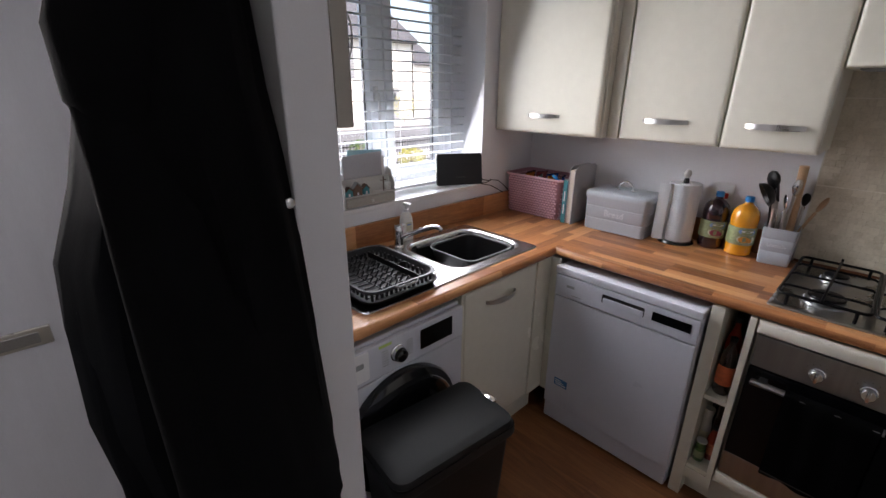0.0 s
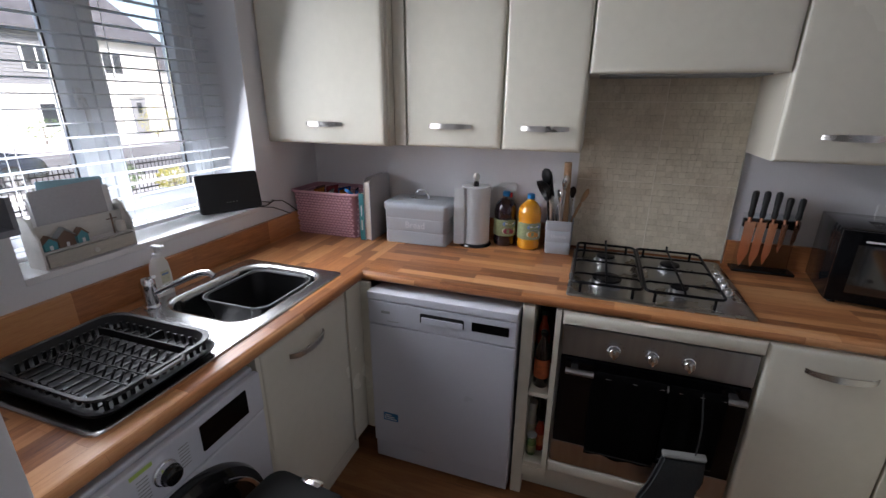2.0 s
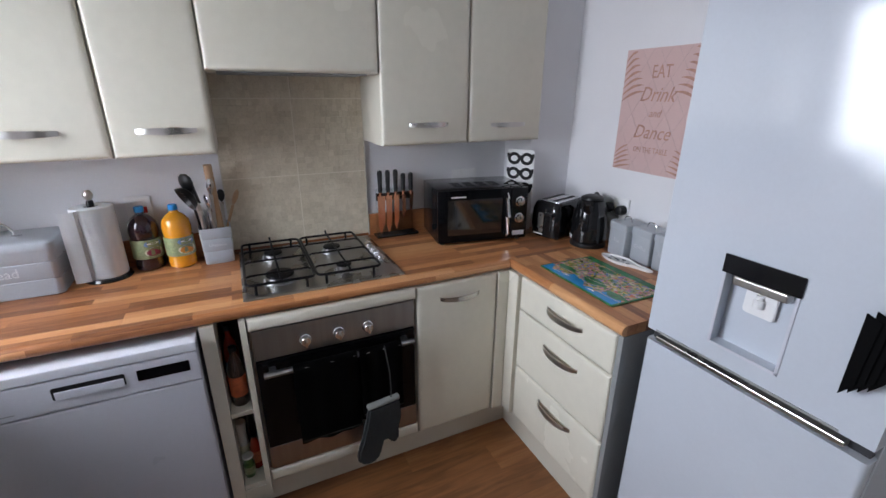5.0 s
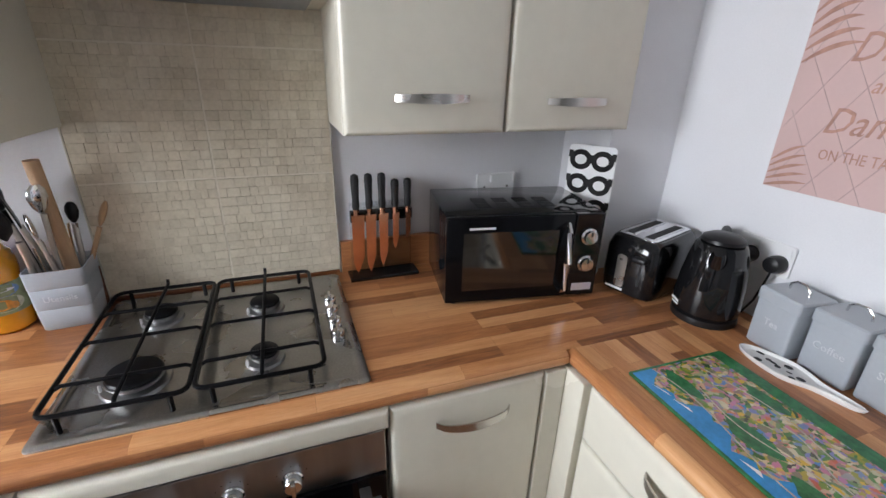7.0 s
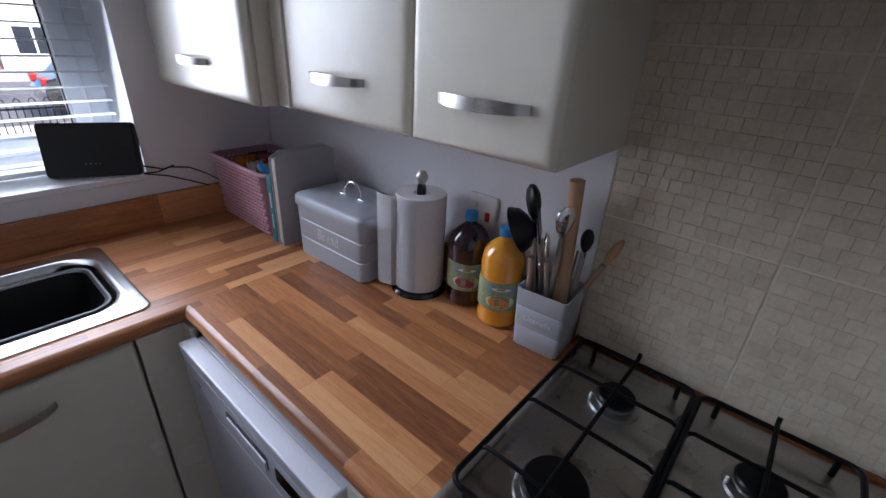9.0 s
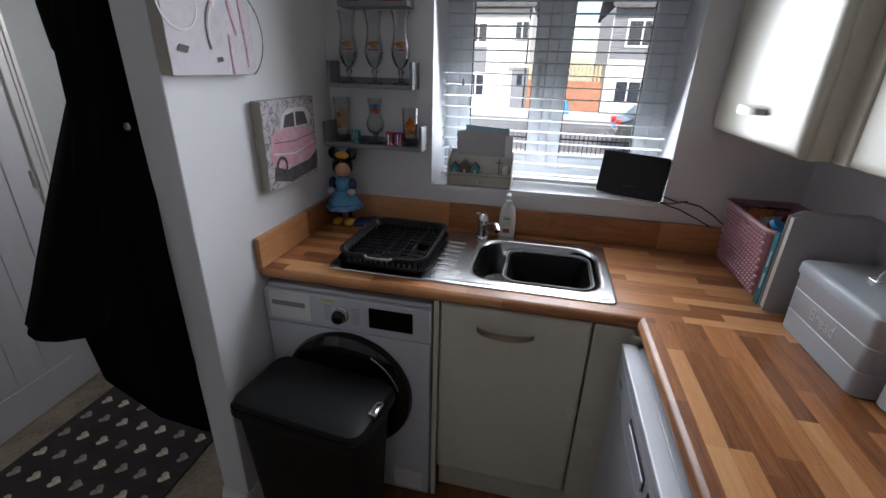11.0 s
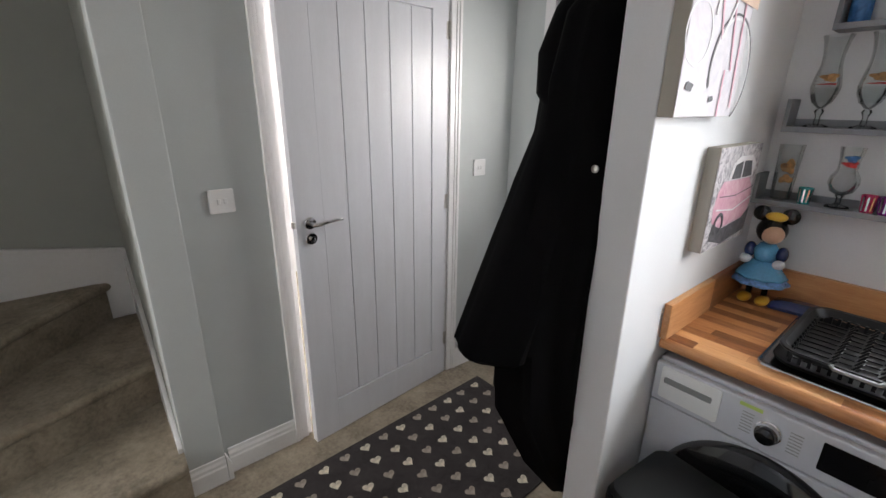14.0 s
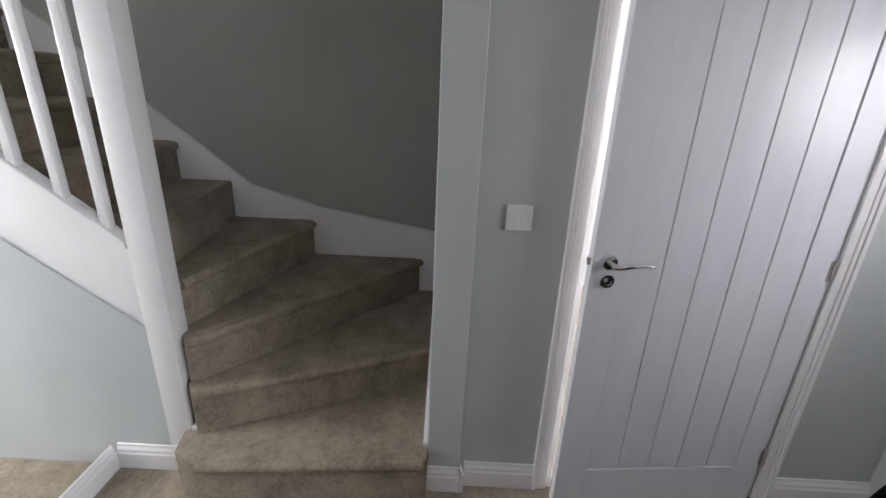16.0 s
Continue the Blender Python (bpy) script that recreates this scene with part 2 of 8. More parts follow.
def tube(points, r, seg=8, closed=False, flat=1.0, taper=None):
    """A round bar along points."""
    bm = bmesh.new()
    pts = [Vector(p) for p in points]
    n = len(pts)
    rings = []
    up = Vector((0, 0, 1))
    for i, p in enumerate(pts):
        a, b = pts[(i - 1) % n] if closed or i else p, pts[(i + 1) % n] if closed or i < n - 1 else p
        d = (b - a).normalized()
        s = d.cross(up)
        if s.length < 0.05:
            s = d.cross(Vector((1, 0, 0)))
        s.normalize()
        u = s.cross(d).normalized()
        rr = r * (taper[i] if taper else 1)
        rings.append([bm.verts.new(p + rr * (math.cos(2 * math.pi * k / seg) * s + flat * math.sin(2 * math.pi * k / seg) * u)) for k in range(seg)])
    pairs = list(zip(rings, rings[1:])) + ([(rings[-1], rings[0])] if closed else [])
    for a, b in pairs:
        for k in range(seg):
            bm.faces.new((a[k], a[(k + 1) % seg], b[(k + 1) % seg], b[k]))
    if not closed:
        bm.faces.new(list(reversed(rings[0])))
        bm.faces.new(rings[-1])
    bmesh.ops.recalc_face_normals(bm, faces=bm.faces[:])
    return bm


def prism(outline, depth, axis="y", bevel=0.0):
    """A plate with the outline (pairs) and depth: axis y: outline in x, z; axis x: in y, z; axis z: in x, y."""
    bm = bmesh.new()

    def place(a, b, d):
        return {"y": (a, d, b), "x": (d, a, b), "z": (a, b, d)}[axis]
    lo = [bm.verts.new(place(a, b, 0)) for a, b in outline]
    hi = [bm.verts.new(place(a, b, depth)) for a, b in outline]
    k = len(lo)
    bm.faces.new(lo)
    bm.faces.new(list(reversed(hi)))
    for i in range(k):
        bm.faces.new((lo[i], hi[i], hi[(i + 1) % k], lo[(i + 1) % k]))
    bmesh.ops.recalc_face_normals(bm, faces=bm.faces[:])
    if bevel:
        bmesh.ops.bevel(bm, geom=bm.edges[:], offset=bevel, segments=2, affect="EDGES")
    return bm


def round_rect(x0, y0, x1, y1, r, seg=6):
    pts = []
    for cx, cy, a0 in ((x1 - r, y0 + r, -90), (x1 - r, y1 - r, 0), (x0 + r, y1 - r, 90), (x0 + r, y0 + r, 180)):
        for i in range(seg + 1):
            a = radians(a0 + 90 * i / seg)
            pts.append((cx + r * math.cos(a), cy + r * math.sin(a)))
    return pts


def loops(rings, cap_first=True, cap_last=True):
    """Skins closed loops of equally many points."""
    bm = bmesh.new()
    vs = [[bm.verts.new(p) for p in ring] for ring in rings]
    k = len(vs[0])
    for a, b in zip(vs, vs[1:]):
        for i in range(k):
            bm.faces.new((a[i], a[(i + 1) % k], b[(i + 1) % k], b[i]))
    if cap_first:
        bm.faces.new(list(reversed(vs[0])))
    if cap_last:
        bm.faces.new(vs[-1])
    return bm


def text_mesh(words, size, m, material, parent, name="lettering", depth=0.0004, align="CENTER"):
    """Words in the built-in font as a thin mesh, lying in local x, y of m."""
    cu = bpy.data.curves.new(name, "FONT")
    cu.body, cu.size, cu.extrude, cu.align_x, cu.align_y = words, size, depth, align, "CENTER"
    cu.resolution_u = 2
    tmp = bpy.data.objects.new(name, cu)
    scene.collection.objects.link(tmp)
    bpy.context.view_layer.update()
    me = bpy.data.meshes.new_from_object(tmp.evaluated_get(bpy.context.evaluated_depsgraph_get()))
    bpy.data.objects.remove(tmp)
    me.transform(m)
    me.materials.clear()
    me.materials.append(material)
    ob = new(name, me)
    ob.parent = parent
    return ob


# frames for things that hang on or face a wall: local x to the viewer's right, local y up, local z out of the wall
FACE_W = Matrix(((0, 0, -1, 0), (-1, 0, 0, 0), (0, 1, 0, 0), (0, 0, 0, 1)))   # seen looking east
FACE_S = Matrix(((1, 0, 0, 0), (0, 0, -1, 0), (0, 1, 0, 0), (0, 0, 0, 1)))    # seen looking north
FACE_N = Matrix(((-1, 0, 0, 0), (0, 0, 1, 0), (0, 1, 0, 0), (0, 0, 0, 1)))    # seen looking south

# ---- structure ----
H = 2.4


def structure(name, bm, material, label="", parent=None, smooth=False):
    return tagged(part(name, bm, material, parent, label, smooth), kind="structure")


structure("floor", boxes((0.52, -1.55, -0.1, 2.6, 2.0, 0.0)), M["floor"], "brown wood-effect plank vinyl floor")
structure("hall_floor", boxes((-2.9, -3.8, -0.1, 0.5, 2.15, 0.0)), M["carpet"], "worn taupe carpet of the hall")
structure("threshold_strip", boxes((0.5, -1.23, -0.1, 0.52, 0.95, 0.004), bevel=0.002), M["satin"], "satin metal strip between carpet and vinyl")
structure("ceiling", boxes((-2.9, -3.8, H, 2.6, 2.2, H + 0.1)), M["ceiling"], "white painted ceiling")
# north wall of the kitchen with the window opening
WX0, WX1, WZ0, WZ1 = 1.04, 1.955, 1.085, 2.12
structure("wall_north", boxes((0.5, 1.79, 0, WX0, 2.1, H), (WX1, 1.79, 0, 2.6, 2.1, H), (WX0, 1.79, 0, WX1, 2.1, WZ0 - 0.02), (WX0, 1.79, WZ1, WX1, 2.1, H)), M["wall_white"], "white painted kitchen wall round the window")
structure("wall_east", boxes((2.41, -1.45, 0, 2.6, 1.79, H)), M["wall_white"], "white painted wall behind the hob")
structure("pipe_boxing", boxes((2.18, -1.2299, 0.906, 2.409, -0.979, H)), M["wall_white"], "white painted boxing in the corner")
structure("wall_south", boxes((-0.1, -1.45, 0, 2.6, -1.23, H), (-0.65, -1.45, 2.05, -0.1, -1.23, H)), M["wall_white"], "white painted wall behind the worktop")
structure("partition", boxes((0.5, 0.95, 0, 0.6, 1.79, H), bevel=0.004), M["wall_white"], "white painted wall end beside the hall")
# hall
structure("wall_hall_north", boxes((-0.80, 1.93, 0, -0.42, 2.1, H), (0.44, 1.93, 0, 0.5, 2.1, H), (-0.42, 1.93, 2.05, 0.44, 2.1, H)), M["wall_grey"], "pale grey hall wall round the front door")
structure("wall_hall_west", boxes((-0.80, 0.235, 0, -0.68, 0.60, H), (-0.80, 1.47, 0, -0.68, 1.93, H), (-0.80, 0.60, 2.02, -0.68, 1.47, H)), M["wall_grey"], "pale grey hall wall round the boarded door")
structure("stair_pier", boxes((-0.80, 0.10, 0, -0.645, 0.2345, H), bevel=0.004), M["wall_grey"], "pale grey pier at the foot of the stairs")
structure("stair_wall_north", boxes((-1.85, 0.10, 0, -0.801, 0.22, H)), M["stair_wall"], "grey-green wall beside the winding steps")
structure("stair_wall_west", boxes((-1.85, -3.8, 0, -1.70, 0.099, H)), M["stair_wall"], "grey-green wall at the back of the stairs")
structure("understair_wall", prism([(-3.7, 0), (-0.90, 0), (-0.90, 0.62), (-3.3, 2.39), (-3.7, 2.39)], 0.04, "x"), M["wall_grey"], "pale grey wall under the stair string").location = (-0.72, 0, 0)
structure("wall_far_south", boxes((-1.75, -3.9, 0, 0.6, -3.8, H)), M["wall_grey"], "pale grey far wall")
structure("wall_lobby_east", boxes((0.5, -3.8, 0, 0.6, -1.451, H)), M["wall_grey"], "pale grey wall of the room beyond")
# room beyond the boarded door
structure("side_room_wall", boxes((-2.9, 0.221, 0, -2.8, 2.1, H), (-2.8, 2.0, 0, -0.801, 2.1, H), (-2.8, 0.221, 0, -1.851, 0.3, H)), M["wall_white"], "white wall of the small room beyond the door")


def skirting(name, x0, y0, x1, y1, side, parent=None):
    """A moulded skirting board from (x0, y0) to (x1, y1), standing out towards side (a unit vector)."""
    prof = [(0, 0), (0.018, 0), (0.018, 0.075), (0.014, 0.083), (0.014, 0.095), (0.008, 0.106), (0.006, 0.118), (0, 0.12)]
    a, b, s = Vector((x0, y0, 0)), Vector((x1, y1, 0)), Vector((*side, 0))
    bm = loops([[p + s * d + Vector((0, 0, z)) for d, z in prof] for p in (a, b)])
    bmesh.ops.recalc_face_normals(bm, faces=bm.faces[:])
    return structure(name, bm, M["gloss_white"], "white gloss moulded skirting board")


skirting("baseboard", -0.679, 0.253, -0.679, 0.545, (1, 0))
skirting("baseboard", -0.644, 0.10, -0.644, 0.2345, (1, 0))
skirting("baseboard", -0.679, 1.53, -0.679, 1.93, (1, 0))
skirting("baseboard", -0.66, 0.236, -0.626, 0.236, (0, 1))
skirting("baseboard", -0.679, -1.21, -0.679, -0.92, (1, 0))
skirting("baseboard", -0.661, -1.229, -0.20, -1.229, (0, 1))
skirting("baseboard", 0.499, 0.95, 0.499, 1.79, (-1, 0))
skirting("baseboard", 0.50, 0.949, 0.60, 0.949, (0, -1))
skirting("baseboard", 0.601, 0.95, 0.601, 1.18, (1, 0))


def architrave(name, x, y0, y1, top, out=1, w=0.062):
    """A moulded door surround on a wall face at x."""
    t = 0.018
    bs = []
    for a, b in ((y0 - w, y0), (y1, y1 + w)):
        s = 1 if a < y0 else -1
        inner = b if s == 1 else a
        outer = a if s == 1 else b
        bs += [(x, min(inner, inner - s * 0.03), 0, x + out * t * 0.7, max(inner, inner - s * 0.03), top), (x, min(inner - s * 0.03, inner - s * 0.045), 0, x + out * t * 0.95, max(inner - s * 0.03, inner - s * 0.045), top),
               (x, min(inner - s * 0.045, outer), 0, x + out * t * 1.25, max(inner - s * 0.045, outer), top)]
    bs += [(x, y0 - w, top, x + out * t, y1 + w, top + w)]
    return structure(name, boxes(*bs, bevel=0.003), M["gloss_white"], "white gloss moulded door surround")


architrave("door_trim", -0.679, 0.605, 1.468, 2.0)
structure("door_lining", boxes((-0.80, 0.60, 0, -0.679, 0.625, 2.0), (-0.80, 1.45, 0, -0.679, 1.47, 2.0), (-0.80, 0.60, 1.985, -0.679, 1.47, 2.02), (-0.79, 0.625, 0, -0.74, 0.64, 1.985), bevel=0.002), M["gloss_white"], "white gloss door lining")
structure("strike_plate", boxes((-0.71, 0.6252, 1.02, -0.685, 0.627, 1.10), bevel=0.0005), M["satin"], "satin metal latch plate in the door lining")
# the south doorway's surround, seen at its edge
structure("door_trim", boxes((-0.198, -1.229, 0, -0.14, -1.21, 2.06), (-0.14, -1.23, 0, -0.1, -1.214, 2.03), bevel=0.003), M["gloss_white"], "white gloss door surround beside the hall")

# ---- worktops and wall trim ----
TOP = 0.905


def worktop(name, x0, y0, x1, y1, fronts, material, holes=(), nose_from=None):
    """A 38 mm worktop with a rounded nose on the named sides, and rectangular holes."""
    xs = sorted({x0, x1, *[h[0] for h in holes], *[h[2] for h in holes]})
    ys = sorted({y0, y1, *[h[1] for h in holes], *[h[3] for h in holes]})
    bm = bmesh.new()
    for a, b in zip(xs, xs[1:]):
        for c, d in zip(ys, ys[1:]):
            if any(h[0] - 1e-4 <= a and b <= h[2] + 1e-4 and h[1] - 1e-4 <= c and d <= h[3] + 1e-4 for h in holes):
                continue
            join(bm, boxes((a, c, TOP - 0.038, b, d, TOP)))
    bmesh.ops.remove_doubles(bm, verts=bm.verts[:], dist=1e-5)
    seen = {}
    for f in bm.faces:
        seen.setdefault(tuple(round(c, 4) for c in f.calc_center_median()), []).append(f)
    bmesh.ops.delete(bm, geom=[f for fs in seen.values() if len(fs) > 1 for f in fs], context="FACES")
    r, k = 0.019, 6
    for side in fronts:
        prof = [(r * math.sin(math.pi * i / k), TOP - r - r * math.cos(math.pi * i / k)) for i in range(k + 1)]
        if side == "w":
            rings = [[(x0 - d, y, z) for d, z in prof] for y in (y0 if nose_from is None else nose_from, y1)]
        elif side == "s":
            rings = [[(x, y0 - d, z) for d, z in prof] for x in (x0, x1)]
        else:
            rings = [[(x, y1 + d, z) for d, z in prof] for x in (x0, x1)]
        b = loops(rings)
        bmesh.ops.recalc_face_normals(b, faces=b.faces[:])
        join(bm, b)
    ob = part(name, bm, material, None, "butcher-block laminate worktop with a rounded front edge", smooth=True)
    return tagged(ob, category="worktop", kind="")


SINK = (0.815, 1.25, 1.757, 1.715)
HOB = (1.86, -0.165, 2.375, 0.39)
worktop("worktop", 0.602, 1.205, 2.408, 1.788, "s", M["wood_x"], [(1.285, 1.30, 1.728, 1.668)])
worktop("worktop", 1.821, -1.228, 2.408, 1.2035, "w", M["wood_y"], nose_from=-0.6395)
worktop("worktop", 1.19, -1.228, 1.8205, -0.660, "n", M["wood_x"])
structure("upstand", boxes((0.622, 1.77, TOP + 0.001, 2.408, 1.789, 1.012), bevel=0.002), M["wood_x"], "wood laminate upstand along the wall")
structure("upstand", boxes((0.601, 1.18, TOP + 0.001, 0.621, 1.789, 1.012), (2.391, -0.985, TOP + 0.001, 2.409, -0.197, 1.012), (2.391, 0.43, TOP + 0.001, 2.409, 1.769, 1.012), (2.397, -0.19, TOP + 0.001, 2.409, 0.425, 0.917), bevel=0.002), M["wood_y"], "wood laminate upstand along the wall")

# ---- units ----


def bow_handle(parent, length, m, name="handle"):
    """A bowed strap handle; local x along it, z out of the door."""
    n = 14
    rings = []
    for i in range(n + 1):
        u = i / n
        z = 0.030 * math.sin(math.pi * u) ** 0.55
        w = 0.0075 + 0.0035 * math.sin(math.pi * u)
        x = (u - 0.5) * length
        rings.append([(x, -w, z), (x, w, z), (x, w, z + 0.004), (x, -w, z + 0.004)])
    bm = loops(rings)
    bmesh.ops.recalc_face_normals(bm, faces=bm.faces[:])
    bmesh.ops.transform(bm, matrix=m, verts=bm.verts[:])
    return part(name, bm, M["satin"], parent, "bowed satin metal handle", smooth=True)


def pillow_door(w, h, t=0.022, r=0.022):
    """A door leaf in local x, y (from 0, 0), z out, with a softly rounded front edge."""
    rings = []
    for i in range(6):
        a = radians(90 * i / 5)
        ins = r * (1 - math.sin(math.pi / 2 - a))
        z = t * 0.35 + t * 0.65 * math.sin(a)
        rings.append([(x, y, z) for x, y in ((ins, ins), (w - ins, ins), (w - ins, h - ins), (ins, h - ins))])
    rings.insert(0, [(0, 0, 0), (w, 0, 0), (w, h, 0), (0, h, 0)])
    return loops(rings)


def on_front(facing, a, z, plane):
    """Frame of a front: east-run fronts face west, and so on. a: the coordinate of the left edge as seen."""
    if facing == "w":
        return Matrix.Translation((plane, a, z)) @ FACE_W
    if facing == "s":
        return Matrix.Translation((a, plane, z)) @ FACE_S
    return Matrix.Translation((a, plane, z)) @ FACE_N


def leaf(parent, facing, a, w, z0, z1, plane, handle=None, name="door", length=0.18):
    m = on_front(facing, a, z0, plane)
    bm = pillow_door(w, z1 - z0)
    bmesh.ops.transform(bm, matrix=m, verts=bm.verts[:])
    d = part(name, bm, M["cream"], parent, "", smooth=True)
    if handle:
        bow_handle(d, length, m @ Matrix.Translation((handle[0], handle[1] - z0, 0.0215)))
    return d


def unit(name, label, category, body, back=None, group=""):
    ob = new(name)
    tagged(ob, label, category, group)
    part("body", boxes(*body, bevel=0.0015), M["cream_side"], ob)
    return ob


WU = "wall cupboards"
U0, U1 = 1.37, 2.10
u = unit("wall_cupboard", "cream gloss wall cupboard beside the window", "cupboard", [(2.072, 1.178, U0, 2.409, 1.788, U1)], group=WU)
leaf(u, "w", 1.786, 0.596, U0, U1, 2.072, (0.305, 1.455))
u = unit("wall_cupboard", "cream gloss wall cupboard above the bread bin", "cupboard", [(2.132, 0.7175, U0, 2.409, 1.177, U1)], group=WU)
part("filler_panel", boxes((2.112, 1.125, U0, 2.131, 1.176, U1), bevel=0.003), M["cream"], u)
leaf(u, "w", 1.121, 0.40, U0, U1, 2.132, (0.19, 1.455))
u = unit("wall_cupboard", "narrow cream gloss wall cupboard beside the tiles", "cupboard", [(2.132, 0.417, U0, 2.409, 0.716, U1)], group=WU)
leaf(u, "w", 0.715, 0.297, U0, U1, 2.132, (0.16, 1.455))
u = unit("hood_cupboard", "cream gloss cupboard over the hob hiding the extractor", "cupboard", [(2.132, -0.188, 1.646, 2.409, 0.415, U1)], group=WU)
leaf(u, "w", 0.414, 0.602, 1.646, U1, 2.132)
part("extractor_grille", boxes(*[(2.15 + 0.02 * i, -0.15, 1.640, 2.162 + 0.02 * i, 0.38, 1.645) for i in range(12)]), M["grey_board"], u)
u = unit("wall_cupboard", "cream gloss wall cupboard above the microwave", "cupboard", [(2.132, -0.589, U0, 2.409, -0.190, U1)], group=WU)
leaf(u, "w", -0.191, 0.396, U0, U1, 2.132, (0.205, 1.452))
u = unit("wall_cupboard", "cream gloss wall cupboard in the corner", "cupboard", [(2.132, -0.978, U0, 2.409, -0.591, U1)], group=WU)
leaf(u, "w", -0.592, 0.384, U0, U1, 2.132, (0.20, 1.445))

BU = "base units"
B0, B1 = 0.15, 0.864
u = unit("oven_housing", "cream housing round the built-in oven", "oven housing", [(1.85, 0.389, B0, 2.38, 0.407, B1), (1.85, -0.207, B0, 2.38, -0.189, B1), (1.85, -0.189, B0, 2.38, 0.389, B0 + 0.018)], group=BU)
leaf(u, "w", 0.406, 0.612, 0.812, 0.862, 1.822, name="top_panel")
leaf(u, "w", 0.406, 0.612, 0.152, 0.206, 1.822, name="bottom_panel")
u = unit("base_cupboard", "cream gloss base cupboard beside the oven", "cupboard", [(1.826, -0.6385, B0, 2.38, -0.208, B1)], group=BU)
leaf(u, "w", -0.209, 0.372, B0 + 0.002, B1 - 0.004, 1.826, (0.19, 0.792))
part("corner_post", boxes((1.804, -0.638, B0, 1.825, -0.584, B1 - 0.002), bevel=0.003), M["cream"], u)
u = unit("drawer_unit", "cream gloss unit of three drawers at the worktop's end", "drawers", [(1.212, -1.22, B0, 1.80, -0.672, B1)], group=BU)
part("end_panel", boxes((1.192, -1.22, 0.0, 1.211, -0.655, B1), bevel=0.001), M["grey_board"], u, "grey end panel")
part("corner_post", boxes((1.742, -0.671, B0, 1.824, -0.6395, B1 - 0.002), bevel=0.003), M["cream"], u)
for z0, z1, hz in ((0.707, 0.860, 0.80), (0.427, 0.702, 0.632), (0.155, 0.422, 0.365)):
    leaf(u, "n", 1.738, 0.524, z0, z1, -0.671, (0.285, hz), name="drawer_front", length=0.19)
u = unit("sink_cupboard", "cream gloss cupboard under the sink", "cupboard", [(1.206, 1.226, B0, 1.224, 1.76, B1), (1.782, 1.226, B0, 1.80, 1.76, B1), (1.224, 1.226, B0, 1.782, 1.76, B0 + 0.018)], group=BU)
leaf(u, "s", 1.226, 0.464, B0 + 0.002, B1 - 0.004, 1.224, (0.21, 0.785))
part("corner_post", boxes((1.694, 1.203, B0, 1.815, 1.224, B1 - 0.002), bevel=0.003), M["cream"], u)
part("corner_post", boxes((1.797, 1.160, B0, 1.815, 1.202, B1 - 0.002), bevel=0.003), M["cream"], u)
part("end_panel", boxes((1.206, 1.202, 0.0, 1.223, 1.225, B1), bevel=0.001), M["cream"], u)
structure("plinth", boxes((1.873, -0.70, 0.0, 1.889, 0.545, 0.149), (1.212, -0.717, 0.0, 1.889, -0.701, 0.149), (1.224, 1.262, 0.0, 1.80, 1.278, 0.149)), M["cream_side"], "cream plinth under the base units")

# ---- appliances ----
ID = Matrix.Identity(4)


def flat(bm, m):
    bmesh.ops.transform(bm, matrix=m, verts=bm.verts[:])
    return bm


def plate(x0, y0, x1, y1, z0, z1, m, r=0.0, bevel=0.0):
    """A plate on a face frame m: outline in local x, y, from z0 to z1 outwards."""
    if r:
        bm = prism(round_rect(x0, y0, x1, y1, r, 5), z1 - z0, "z", bevel)
        return flat(bm, m @ Matrix.Translation((0, 0, z0)))
    return flat(boxes((x0, y0, z0, x1, y1, z1), bevel=bevel), m)


# dishwasher: its face frame starts at the left edge as seen, y 1.158
dw = thing("dishwasher", 1.81, 0.855, 0.0, "pale silver-white freestanding dishwasher under the worktop", "dishwasher")
F = Matrix.Translation((-0.02, 0.30, 0)) @ FACE_W
part("body", boxes((-0.005, -0.298, 0.02, 0.57, 0.298, 0.836), bevel=0.004), M["white_enamel"], dw)
part("door", plate(0.002, 0.115, 0.598, 0.700, -0.016, 0.022, F, bevel=0.005), M["silver_enamel"], dw)
panel = part("control_panel", plate(0.002, 0.704, 0.598, 0.806, -0.016, 0.024, F, bevel=0.005), M["silver_enamel"], dw)
part("top_lip", plate(0.0, 0.810, 0.60, 0.842, -0.016, 0.026, F, bevel=0.004), M["white_enamel"], dw)
part("kick_panel", plate(0.004, 0.02, 0.596, 0.110, -0.016, 0.012, F, bevel=0.003), M["silver_enamel"], dw)
part("grip_recess", plate(0.226, 0.742, 0.402, 0.782, 0.0235, 0.0255, F, r=0.006), M["black_plastic"], panel, "black grip recess")
part("grip", plate(0.232, 0.740, 0.398, 0.768, 0.024, 0.029, F, bevel=0.002), M["silver_enamel"], panel)
part("display", plate(0.432, 0.745, 0.572, 0.782, 0.0235, 0.0255, F, r=0.003), M["black_glass"], panel, "black glass display")
part("maker_badge", plate(0.060, 0.755, 0.098, 0.766, 0.0235, 0.0248, F), M["grey_board"], panel, "small grey badge")
part("badge_line", plate(0.085, 0.722, 0.135, 0.7245, 0.0235, 0.0246, F), M["grey_board"], panel)
M["sticker_blue"] = surface("blue_paper", (0.03, 0.16, 0.36), 0.5, vary=0.1)
part("sticker", plate(0.05, 0.235, 0.118, 0.275, 0.0221, 0.0228, F), M["sticker_blue"], dw, "blue paper sticker")
for k in range(3):
    part("sticker_line", plate(0.054, 0.242 + 0.010 * k, 0.112 - 0.012 * k, 0.246 + 0.010 * k, 0.0229, 0.0232, F), M["white_plastic"], dw, kind="stuff")

